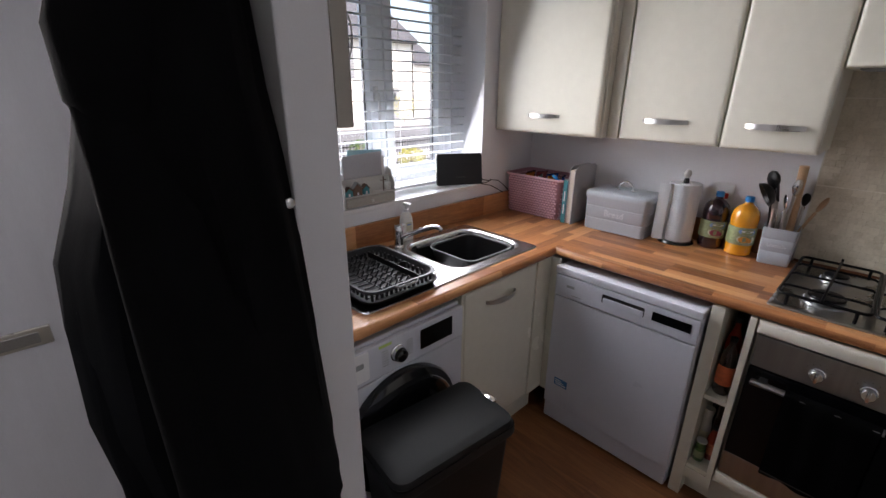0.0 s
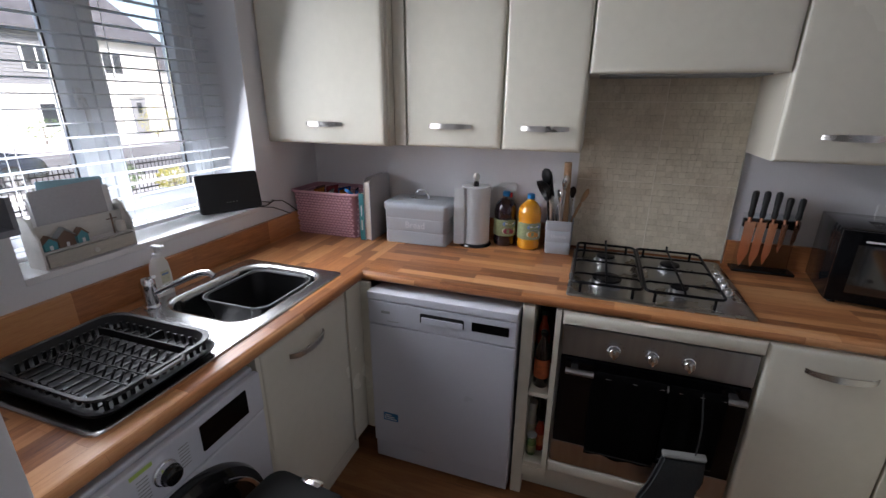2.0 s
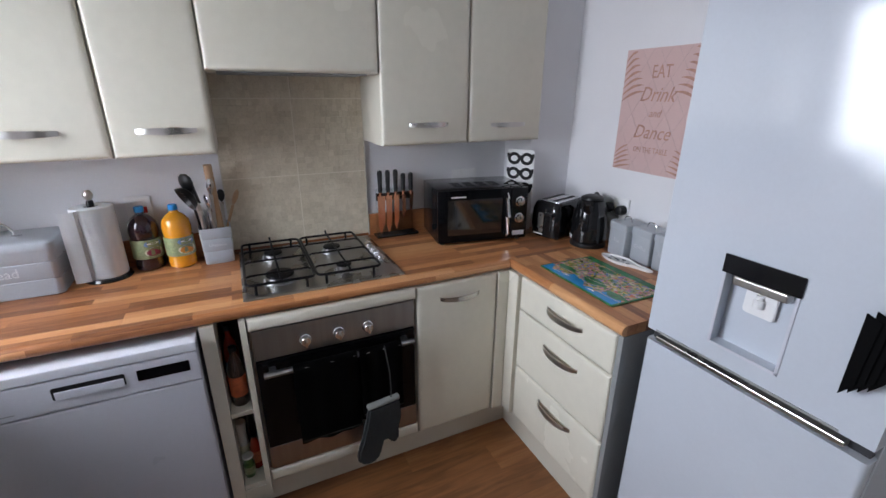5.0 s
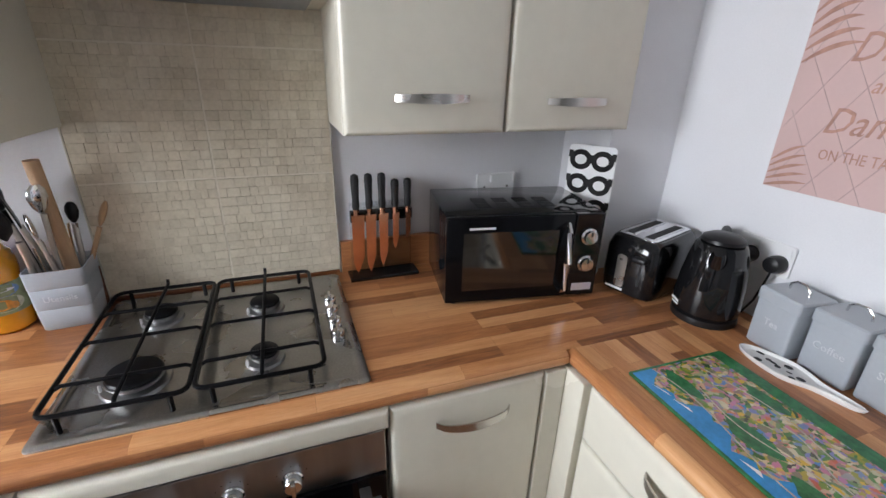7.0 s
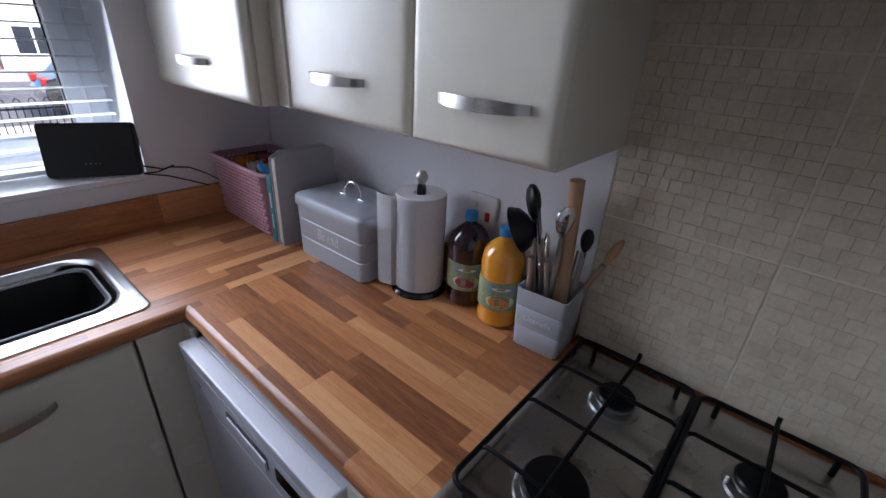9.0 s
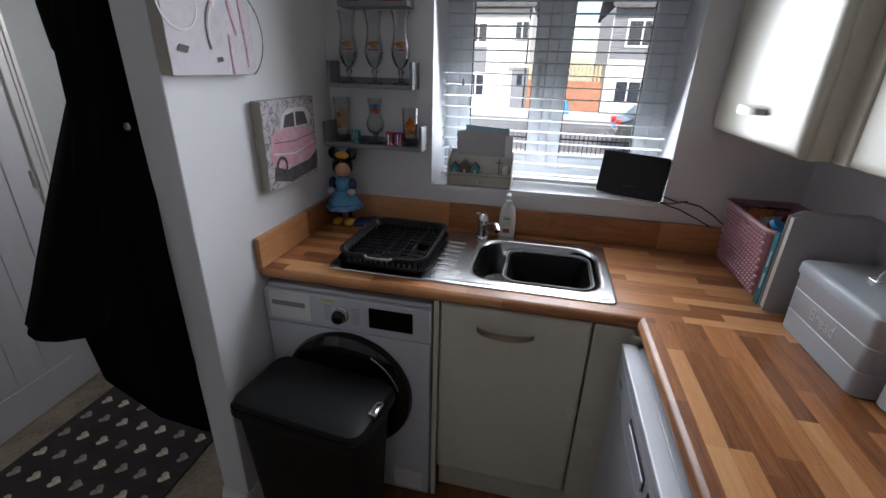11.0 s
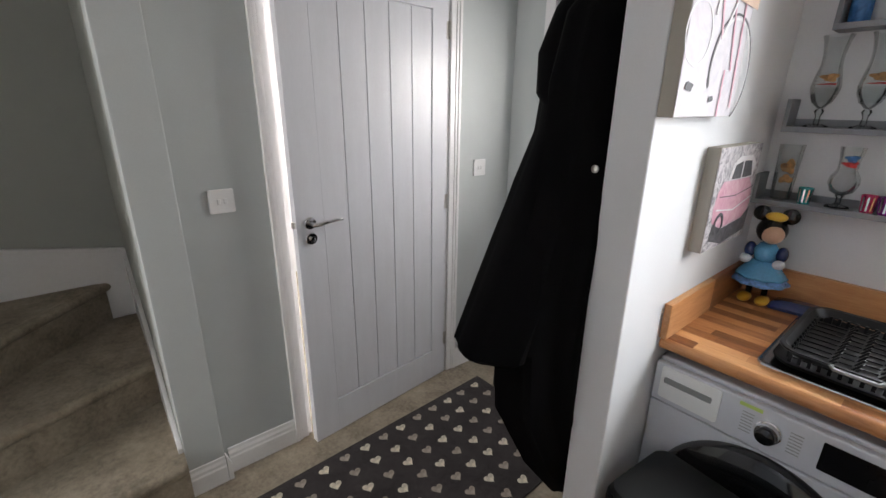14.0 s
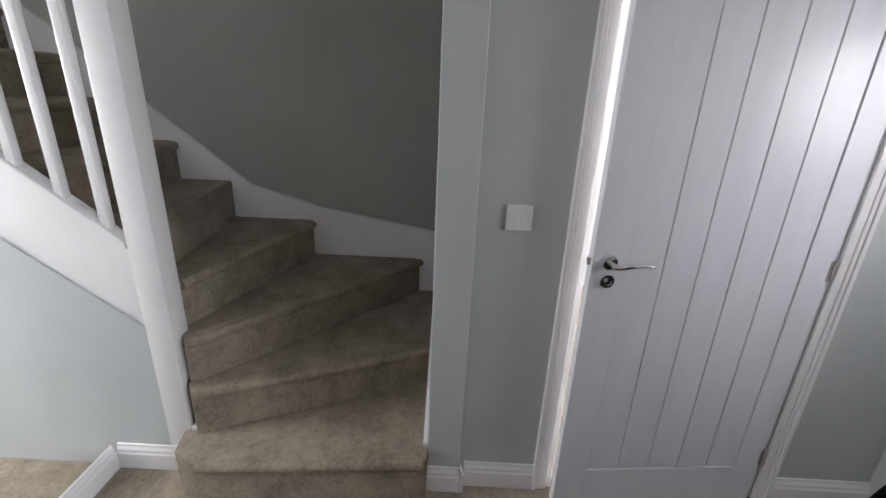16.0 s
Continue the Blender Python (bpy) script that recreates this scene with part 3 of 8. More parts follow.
# bottle unit
bu = thing("bottle_unit", 1.83, 0.475, 0.0, "narrow cream open unit holding sauce bottles beside the oven", "shelf unit")
part("side_panel", boxes((-0.026, 0.028, 0.0, 0.55, 0.070, 0.864), bevel=0.001), M["cream"], bu)
part("side_panel", boxes((-0.026, -0.066, 0.15, 0.55, -0.046, 0.864), bevel=0.001), M["cream"], bu)
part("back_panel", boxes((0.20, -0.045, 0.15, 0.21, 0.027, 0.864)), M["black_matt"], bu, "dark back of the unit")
for z in (0.150, 0.485):
    part("shelf", boxes((-0.02, -0.045, z, 0.199, 0.027, z + 0.018), bevel=0.001), M["cream"], bu)
part("bottom_panel", boxes((-0.024, -0.066, 0.10, -0.004, 0.028, 0.149), bevel=0.001), M["cream"], bu)

# oven
ov = thing("oven", 1.83, 0.10, 0.169, "built-in steel and black glass electric oven with a tea towel", "oven")
F = Matrix.Translation((-0.008, 0.297, -0.169)) @ FACE_W
part("cavity_body", boxes((0.022, -0.285, 0.0, 0.52, 0.285, 0.63)), M["steel"], ov)
pan = part("control_panel", plate(0.0, 0.692, 0.594, 0.808, -0.015, 0.012, F, bevel=0.002), M["steel"], ov, "brushed steel control panel")
door = part("door", plate(0.0, 0.212, 0.594, 0.686, -0.012, 0.014, F, bevel=0.003), M["black_glass"], ov, "black glass oven door")
part("lower_trim", plate(0.0, 0.212, 0.594, 0.312, 0.0145, 0.0175, F, bevel=0.001), M["steel"], door, "brushed steel strip")
for x in (0.172, 0.292, 0.402):
    k = lathe([(0.021, 0.0), (0.021, 0.004), (0.0185, 0.006), (0.018, 0.022), (0.016, 0.025), (0.0, 0.025)], 24)
    join(k, boxes((-0.0045, -0.018, 0.02, 0.0045, 0.018, 0.034), bevel=0.002))
    part("knob", flat(k, F @ Matrix.Translation((x, 0.741, 0.012))), M["chrome"], pan, "satin silver control knob", smooth=True)
    for i in range(5):
        a = radians(30 + 30 * i)
        part("dial_mark", plate(x + 0.033 * math.cos(a) - 0.001, 0.741 + 0.033 * math.sin(a) - 0.001, x + 0.033 * math.cos(a) + 0.001, 0.741 + 0.033 * math.sin(a) + 0.001, 0.012, 0.0125, F), M["black_matt"], pan, kind="stuff")
part("handle", flat(tube([(0.02, 0.655, 0.055), (0.574, 0.655, 0.055)], 0.0095, 10, flat=1.5), F), M["steel"], door, "long brushed steel handle", smooth=True)
for x in (0.05, 0.544):
    part("handle_foot", flat(boxes((x - 0.012, 0.648, 0.014, x + 0.012, 0.662, 0.05), bevel=0.002), F), M["steel"], door)
M["towel"] = surface("black_towel", (0.005, 0.005, 0.0055), 0.95, vary=0.3, fine=500, bump=0.5, dist=0.002, spec=0.05)
M["mitt"] = surface("grey_mitt_cloth", (0.040, 0.044, 0.047), 0.9, vary=0.25, fine=260, bump=0.5, dist=0.003, spec=0.1)
M["mitt_lining"] = surface("pale_lining", (0.22, 0.22, 0.21), 0.8)


def towel(name, x0, x1, ztop, zfront, zback, label):
    """A cloth folded over the oven handle, in the oven's face frame."""
    ob = new(name)
    ob.matrix_basis = pose(1.83, 0.10, 0.169)
    bm = bmesh.new()
    nx = 20
    path = [(zfront, 0.073), (zfront + 0.08, 0.072), (ztop - 0.05, 0.071), (ztop - 0.005, 0.070), (ztop + 0.007, 0.062), (ztop + 0.010, 0.053), (ztop + 0.004, 0.042), (ztop - 0.02, 0.037), (ztop - 0.12, 0.035), (zback, 0.034)]
    rows = []
    for j, (z, d) in enumerate(path):
        row = []
        for i in range(nx + 1):
            u = i / nx
            w = 0.004 * math.sin(u * 17 + j * 0.4) * (1.0 if j < 3 else 0.3)
            row.append(bm.verts.new((x0 + (x1 - x0) * u, z + (0.004 * math.sin(9 * u) if j in (0, 9) else 0), d + w)))
        rows.append(row)
    for a, b in zip(rows, rows[1:]):
        for i in range(nx):
            bm.faces.new((a[i], a[i + 1], b[i + 1], b[i]))
    bmesh.ops.solidify(bm, geom=bm.faces[:], thickness=0.003)
    flat(bm, F)
    part("cloth", bm, M["towel"], ob, smooth=True)
    part("hem", plate(x0 + 0.004, zfront + 0.012, x1 - 0.004, zfront + 0.016, 0.0765, 0.079, F), M["black_matt"], ob)
    return tagged(ob, label, "tea towel")


towel("tea_towel", 0.115, 0.345, 0.662, 0.335, 0.42, "black tea towel folded over the oven handle")
towel("tea_towel", 0.350, 0.520, 0.662, 0.375, 0.45, "narrow black tea towel over the oven handle")
mt = thing("oven_mitt", 1.83, 0.10, 0.169, "grey quilted oven mitt hanging from the oven handle", "oven mitt")
out = [(0.365, 0.425), (0.352, 0.36), (0.335, 0.29), (0.315, 0.235), (0.308, 0.20), (0.32, 0.172), (0.35, 0.158), (0.385, 0.165), (0.405, 0.19), (0.415, 0.235), (0.425, 0.262), (0.438, 0.262), (0.445, 0.24), (0.46, 0.228), (0.48, 0.235), (0.487, 0.262), (0.482, 0.30), (0.497, 0.335), (0.498, 0.36), (0.49, 0.44)]
part("mitt_body", flat(prism(out, 0.028, "z", 0.009), F @ Matrix.Translation((0, 0, 0.078))), M["mitt"], mt, smooth=True)
part("cuff", flat(prism([(0.362, 0.424), (0.363, 0.436), (0.492, 0.452), (0.491, 0.439)], 0.03, "z", 0.003), F @ Matrix.Translation((0, 0, 0.077))), M["mitt_lining"], mt, "pale bound cuff")
part("hanging_loop", flat(tube([(0.46, 0.445, 0.09), (0.462, 0.50, 0.088), (0.46, 0.56, 0.086), (0.45, 0.64, 0.082), (0.45, 0.668, 0.06)], 0.0025, 6), F), M["black_matt"], mt, smooth=True)

# hob
hb = thing("gas_hob", 2.1175, 0.1125, TOP, "four-burner stainless steel gas hob set in the worktop", "hob")
b = loops([[(x, y, z) for x, y in round_rect(-0.268 + i, -0.293 + i, 0.268 - i, 0.293 - i, 0.012, 3)] for i, z in ((0.0, 0.0005), (0.0, 0.004), (0.006, 0.008), (0.018, 0.009), (0.022, 0.006), (0.03, 0.005))])
part("hob_plate", b, M["hob_steel"], hb, "brushed stainless hob plate", smooth=True)
for bx, by, r in ((-0.123, 0.158, 0.052), (0.13, 0.16, 0.037), (-0.123, -0.085, 0.030), (0.108, -0.083, 0.037)):
    burner = part("burner", lathe([(r + 0.012, 0.0), (r + 0.010, 0.006), (r * 0.9, 0.008), (r * 0.9, 0.014), (r + 0.002, 0.016), (r + 0.002, 0.020), (0.0, 0.020)], 32, at=(bx, by, 0.005)), M["steel"], hb, "silver burner ring", smooth=True)
    part("burner_cap", lathe([(r - 0.001, 0.0), (r, 0.004), (r - 0.003, 0.008), (r * 0.5, 0.0105), (0.0, 0.011)], 32, at=(bx, by, 0.0252)), M["iron"], burner, "black enamelled burner cap", smooth=True)
    part("spark_pin", lathe([(0.003, 0), (0.003, 0.018), (0.0, 0.020)], 8, at=(bx - 0.02, by + r + 0.004, 0.006)), M["white_plastic"], burner)


def pan_support(y0, y1, name="pan_support"):
    z = 0.047
    g = part(name, tube([(x, y, z - 0.004) for x, y in round_rect(-0.235, y0, 0.235, y1, 0.02, 3)], 0.0052, 8, closed=True), M["iron"], hb, "black cast pan support", smooth=True)
    ym = (y0 + y1) / 2
    for x in (-0.155, -0.01, 0.115):
        part("bar", tube([(x, y0 + 0.001, z - 0.006), (x, y0 + 0.014, z + 0.001), (x, y1 - 0.014, z + 0.001), (x, y1 - 0.001, z - 0.006)], 0.0042, 8), M["iron"], g, smooth=True)
    part("long_bar", tube([(-0.235, ym, z - 0.004), (-0.225, ym, z + 0.002), (0.245, ym, z + 0.002), (0.25, ym, z + 0.014)], 0.0042, 8), M["iron"], g, smooth=True)
    for x in (-0.235, 0.235):
        for y in (y0 + 0.03, y1 - 0.03):
            part("foot", tube([(x, y, z - 0.004), (x, y, 0.0055)], 0.005, 8), M["iron"], g, smooth=True)


pan_support(0.045, 0.278)
pan_support(-0.205, 0.035)
for x in (-0.09, -0.032, 0.028, 0.085):
    k = lathe([(0.016, 0.0), (0.0155, 0.018), (0.013, 0.022), (0.0, 0.022)], 20)
    join(k, boxes((-0.016, -0.004, 0.012, 0.016, 0.004, 0.031), bevel=0.002))
    part("knob", flat(k, pose(x, -0.248, 0.0055)), M["chrome"], hb, "silver hob knob", smooth=True)

# washing machine
wm = thing("washing_machine", 0.903, 1.21, 0.0, "white front-loading washing machine with a black porthole", "washing machine")
F = Matrix.Translation((-0.297, -0.018, 0)) @ FACE_S
part("body", boxes((-0.296, -0.002, 0.01, 0.296, 0.53, 0.843), bevel=0.006), M["white_enamel"], wm)
part("front_panel", plate(0.0, 0.012, 0.594, 0.704, -0.016, 0.004, F, bevel=0.005), M["white_enamel"], wm)
pn = part("control_panel", plate(0.0, 0.708, 0.594, 0.832, -0.016, 0.006, F, bevel=0.005), M["white_enamel"], wm)
part("detergent_drawer", plate(0.02, 0.725, 0.175, 0.825, 0.0055, 0.009, F, r=0.008), M["white_plastic"], pn)
part("drawer_grip", plate(0.03, 0.775, 0.155, 0.793, 0.0092, 0.0104, F, r=0.004), M["grey_board"], pn)
part("program_knob", flat(lathe([(0.029, 0), (0.029, 0.006), (0.026, 0.008), (0.025, 0.02), (0.0, 0.02)], 30), F @ Matrix.Translation((0.285, 0.772, 0.006))), M["chrome"], pn, "chrome-ringed program knob", smooth=True)
part("knob_cap", flat(lathe([(0.022, 0), (0.021, 0.012), (0.018, 0.014), (0.0, 0.014)], 30), F @ Matrix.Translation((0.285, 0.772, 0.0262))), M["black_gloss"], pn, "black knob cap", smooth=True)
part("display", plate(0.385, 0.738, 0.535, 0.812, 0.006, 0.0085, F, r=0.003), M["black_glass"], pn, "black display")
for i in range(7):
    for sx in (0.225, 0.325):
        part("program_line", plate(sx, 0.742 + 0.009 * i, sx + 0.026, 0.7445 + 0.009 * i, 0.006, 0.0065, F), M["grey_board"], pn, kind="stuff")
M["lime"] = surface("lime_paper", (0.45, 0.6, 0.15), 0.6)
part("energy_mark", plate(0.215, 0.812, 0.265, 0.822, 0.006, 0.0066, F), M["lime"], pn, "small green sticker")
part("filter_flap", plate(0.46, 0.03, 0.57, 0.12, 0.004, 0.0065, F, r=0.004), M["white_plastic"], wm)
c = F @ Matrix.Translation((0.297, 0.465, 0.004))
dr = part("porthole", flat(lathe([(0.236, 0.0), (0.238, 0.012), (0.232, 0.028), (0.205, 0.040), (0.175, 0.044), (0.160, 0.038)], 56), c), M["black_gloss"], wm, "glossy black porthole ring", smooth=True)
part("porthole_glass", flat(lathe([(0.163, 0.0), (0.160, 0.006), (0.10, 0.026), (0.0, 0.032)], 40), c @ Matrix.Translation((0, 0, 0.032))), M["black_glass"], dr, "dark domed glass", smooth=True)
part("door_grip", flat(tube([(0.205 * math.cos(a), 0.205 * math.sin(a), 0.044) for a in [radians(18 + 6 * i) for i in range(8)]], 0.006, 8, flat=0.5), c), M["chrome"], dr, "chrome grip edge", smooth=True)

# kitchen bin
M["bin"] = surface("black_bin_plastic", (0.010, 0.011, 0.012), 0.5, vary=0.25, fine=300, bump=0.25, spec=0.25)
kb = thing("kitchen_bin", 0.885, 0.985, 0.0, "tall black plastic kitchen bin with flip lid beside washing machine", "bin", rz=-6)
part("bin_body", loops([[(x, y, z) for x, y in round_rect(-w, -d, w, d, 0.03, 4)] for w, d, z in ((0.17, 0.09, 0.0), (0.175, 0.095, 0.01), (0.205, 0.118, 0.54), (0.208, 0.12, 0.555))]), M["bin"], kb, smooth=True)
part("rim", loops([[(x, y, z) for x, y in round_rect(-w, -d, w, d, 0.035, 4)] for w, d, z in ((0.222, 0.128, 0.5555), (0.226, 0.131, 0.565), (0.224, 0.130, 0.59))]), M["bin"], kb, smooth=True)
part("lid", loops([[(x, y, z + 0.01 * math.cos(x * 6)) for x, y in round_rect(-w, -d, w, d, 0.04, 5)] for w, d, z in ((0.218, 0.124, 0.582), (0.222, 0.127, 0.592), (0.216, 0.122, 0.606), (0.19, 0.10, 0.613))]), M["bin"], kb, smooth=True)
part("latch", flat(boxes((-0.012, -0.03, 0.0, 0.012, 0.03, 0.016), bevel=0.005), pose(0.212, 0.0, 0.604)), M["chrome"], kb, "silver push latch", smooth=True)

# sink with drainer
sk = thing("sink", 1.29, 1.48, TOP, "stainless steel sink with a grooved drainer and black bowl", "sink")
ox, oy = 1.29, 1.48
bx0, by0, bx1, by1 = 1.295 - ox, 1.312 - oy, 1.715 - ox, 1.655 - oy
outer = round_rect(SINK[0] - ox, SINK[1] - oy, SINK[2] - ox, SINK[3] - oy, 0.025, 6)


def to_ring(r, n=28):
    return r


bm = bmesh.new()
N8 = 28
full = [(x, y) for x, y in outer]
L = [[(x, y, z) for x, y in round_rect(SINK[0] - ox + i, SINK[1] - oy + i, SINK[2] - ox - i, SINK[3] - oy - i, 0.025 - i * 0.3, 6)] for i, z in ((0, 0.0006), (0.001, 0.004), (0.006, 0.0062), (0.016, 0.0048))]
deck = loops(L, cap_first=False, cap_last=False)
join(bm, deck)
inner_deck = L[-1]
bowl_rings = [[(x, y, z) for x, y in round_rect(bx0 + i, by0 + i, bx1 - i, by1 - i, 0.085, 6)] for i, z in ((-0.028, 0.0048), (-0.016, 0.0062), (-0.008, 0.005), (0.0, -0.004), (0.006, -0.06), (0.012, -0.13), (0.035, -0.15))]
bowl = loops(bowl_rings, cap_first=False)
join(bm, bowl)
bmesh.ops.remove_doubles(bm, verts=bm.verts[:], dist=1e-5)
bm.verts.ensure_lookup_table()


def ring_edges(ring):
    es = []
    keys = {tuple(round(c, 4) for c in p) for p in ring}
    for e in bm.edges:
        if all(tuple(round(c, 4) for c in v.co) in keys for v in e.verts):
            es.append(e)
    return es


bmesh.ops.bridge_loops(bm, edges=ring_edges(inner_deck) + ring_edges(bowl_rings[0]))
bmesh.ops.recalc_face_normals(bm, faces=bm.faces[:])
part("sink_body", bm, M["sink_steel"], sk, smooth=True)
part("drain_hole", lathe([(0.044, 0.0), (0.042, 0.002), (0.03, 0.0012), (0.0, 0.0012)], 24, at=(1.50 - ox, 1.48 - oy, -0.1495)), M["chrome"], sk, smooth=True)
part("overflow_cap", lathe([(0.019, 0), (0.018, 0.002), (0.0, 0.0026)], 24, at=(1.245 - ox, 1.325 - oy, 0.005)), M["satin"], sk, smooth=True)
for i in range(7):
    y = 1.34 + 0.042 * i - oy
    part("drainer_rib", tube([(0.90 - ox, y, 0.0040), (0.95 - ox, y, 0.0058), (1.20 - ox, y, 0.0058), (1.235 - ox, y, 0.0040)], 0.0055, 8, flat=0.5), M["sink_steel"], sk, smooth=True)
tub = thing("washing_up_bowl", 1.55, 1.48, TOP - 0.1499, "black plastic washing-up bowl standing in the sink", "washing-up bowl")
part("bowl", loops([[(x, y, z) for x, y in round_rect(-w, -d, w, d, 0.05, 6)] for w, d, z in ((0.115, 0.105, 0.0), (0.145, 0.135, 0.135), (0.151, 0.141, 0.14), (0.149, 0.139, 0.144), (0.140, 0.130, 0.140), (0.112, 0.102, 0.008))]), M["black_plastic"], tub, smooth=True)
part("rim_band", tube([(x, y, 0.143) for x, y in round_rect(-0.149, -0.139, 0.149, 0.139, 0.05, 6)], 0.0028, 6, closed=True), M["grey_board"], tub, smooth=True)
tap = thing("mixer_tap", 1.285, 1.675, TOP + 0.006, "chrome lever mixer tap behind the sink", "tap")
part("tap_body", lathe([(0.026, 0), (0.025, 0.006), (0.021, 0.010), (0.020, 0.055), (0.0225, 0.06), (0.0225, 0.085), (0.016, 0.097), (0.0, 0.099)], 24), M["chrome"], tap, smooth=True)
part("spout", tube([(0.005, -0.01, 0.045), (0.02, -0.04, 0.06), (0.05, -0.11, 0.095), (0.065, -0.16, 0.115), (0.073, -0.185, 0.116), (0.078, -0.200, 0.105)], 0.0105, 12), M["chrome"], tap, smooth=True)
part("lever", tube([(0, 0.0, 0.092), (-0.006, -0.02, 0.106), (-0.014, -0.055, 0.118)], 0.007, 10, flat=0.6), M["chrome"], tap, smooth=True)

# dish rack
rk = thing("dish_rack", 1.0, 1.455, TOP + 0.0085, "black plastic dish rack and tray on the drainer", "dish rack")
rk.scale = (0.95, 1.05, 0.6)
part("tray", loops([[(x, y, z) for x, y in round_rect(-w, -d, w, d, 0.05, 5)] for w, d, z in ((0.150, 0.165, 0.0), (0.165, 0.182, 0.012), (0.172, 0.190, 0.03), (0.169, 0.187, 0.03), (0.160, 0.177, 0.014), (0.145, 0.160, 0.005))]), M["black_plastic"], rk, smooth=True)
part("basket_rim", loops([[(x, y, z) for x, y in round_rect(-w, -d, w, d, 0.055, 5)] for w, d, z in ((0.150, 0.170, 0.052), (0.158, 0.178, 0.070), (0.166, 0.186, 0.080), (0.165, 0.185, 0.086), (0.155, 0.175, 0.084), (0.147, 0.167, 0.066), (0.142, 0.162, 0.050))], cap_first=False, cap_last=False), M["black_plastic"], rk, smooth=True)
for side in (-1, 1):
    for i in range(14):
        part("side_slat", boxes((-0.135 + 0.0205 * i, side * 0.158 - 0.003, 0.016, -0.127 + 0.0205 * i, side * 0.158 + 0.003, 0.060)), M["black_plastic"], rk)
for side in (-1, 1):
    for i in range(12):
        part("end_slat", boxes((side * 0.139 - 0.003, -0.14 + 0.0245 * i, 0.016, side * 0.139 + 0.003, -0.132 + 0.0245 * i, 0.060)), M["black_plastic"], rk)
for i in range(10):
    part("floor_slat", boxes((-0.137, -0.145 + 0.031 * i, 0.026, 0.137, -0.137 + 0.031 * i, 0.031)), M["black_plastic"], rk)
for j, x in enumerate((-0.06, -0.015, 0.035)):
    part("peg_bar", boxes((x - 0.004, -0.15, 0.031, x + 0.004, 0.15, 0.036)), M["black_plastic"], rk)
    for i in range(11):
        y = -0.135 + 0.027 * i
        part("peg", tube([(x, y, 0.034), (x + 0.012, y, 0.062), (x + 0.016, y, 0.070)], 0.0032, 6), M["black_plastic"], rk)
part("cutlery_divider", boxes((0.085, -0.15, 0.03, 0.089, 0.15, 0.068), (0.089, -0.02, 0.03, 0.135, -0.016, 0.068), bevel=0.001), M["black_plastic"], rk)
part("handle", tube([(-0.05, -0.183, 0.082), (-0.04, -0.192, 0.075), (0.04, -0.192, 0.075), (0.05, -0.183, 0.082)], 0.005, 8, flat=1.6), M["grey_board"], rk, smooth=True)

# fridge freezer
fr = thing("fridge_freezer", 0.88, -0.93, 0.0, "tall white fridge freezer with a water dispenser", "fridge freezer")
F = Matrix.Translation((0.27, 0.245, 0)) @ FACE_N
part("body", boxes((-0.268, -0.285, 0.02, 0.268, 0.18, 1.85), bevel=0.006), M["fridge"], fr)
X1 = 0.54
part("freezer_door", flat(prism(round_rect(0.0, 0.0, X1, 0.045, 0.012, 4), 0.83, "z"), F @ Matrix(((1, 0, 0, 0), (0, 0, 1, 0.05), (0, 1, 0, -0.060), (0, 0, 0, 1)))), M["fridge"], fr, smooth=True)
D = (0.182, 0.972, 0.345, 1.208)
z0f, z1f = 0.915, 1.845
fd = part("fridge_door", flat(boxes((0.0, z0f, -0.060, D[0], z1f, -0.015), (D[2], z0f, -0.060, X1, z1f, -0.015), (D[0], z0f, -0.060, D[2], D[1], -0.015), (D[0], D[3], -0.060, D[2], z1f, -0.015), (D[0], D[1], -0.060, D[2], D[3], -0.052)), F), M["fridge"], fr)
part("door_split", plate(0.008, 0.8805, X1 - 0.008, 0.9145, -0.060, -0.040, F), M["seal"], fr, "dark gap between the doors")
part("pull_strip", plate(0.03, 0.886, X1 - 0.045, 0.900, -0.040, -0.017, F, bevel=0.003), M["satin"], fr, "silver pull strip")
part("pull_strip", plate(0.03, 0.9155, X1 - 0.06, 0.922, -0.015, -0.0125, F, bevel=0.001), M["grey_board"], fd, "grey pull edge")
part("dispenser_panel", plate(D[0] - 0.006, 1.166, D[2] + 0.006, D[3] + 0.006, -0.0149, -0.009, F, bevel=0.002), M["black_gloss"], fd, "black dispenser panel")
part("dispenser_frame", flat(boxes((D[0] - 0.004, D[1] - 0.004, -0.0149, D[0] + 0.004, 1.166, -0.0125), (D[2] - 0.004, D[1] - 0.004, -0.0149, D[2] + 0.004, 1.166, -0.0125), (D[0] - 0.004, D[1] - 0.006, -0.0149, D[2] + 0.004, D[1] + 0.002, -0.0125), bevel=0.001), F), M["silver_enamel"], fd, "grey dispenser surround")
part("dispenser_lever", flat(boxes((D[0] + 0.02, 1.140, -0.045, D[2] - 0.02, 1.162, -0.016), bevel=0.004), F), M["satin"], fd, "silver dispenser lever")
part("dispenser_paddle", flat(prism(round_rect(D[0] + 0.045, 1.075, D[2] - 0.045, 1.138, 0.008, 4), 0.008, "z", 0.002), F @ Matrix.Translation((0, 0, -0.046))), M["white_plastic"], fd)
part("nozzle", flat(lathe([(0.013, 0.0), (0.013, 0.02), (0.009, 0.022), (0.009, 0.032), (0.0, 0.033)], 16), F @ Matrix.Translation(((D[0] + D[2]) / 2, 1.10, -0.035)) @ pose(0, 0, 0, -90)), M["white_plastic"], fd, smooth=True)
part("badge", plate(0.28, 1.755, 0.345, 1.768, -0.0149, -0.0135, F), M["chrome"], fd, "small silver badge")
part("hinge_cover", boxes((-0.26, 0.13, 1.851, -0.18, 0.19, 1.862), bevel=0.003), M["grey_board"], fr)
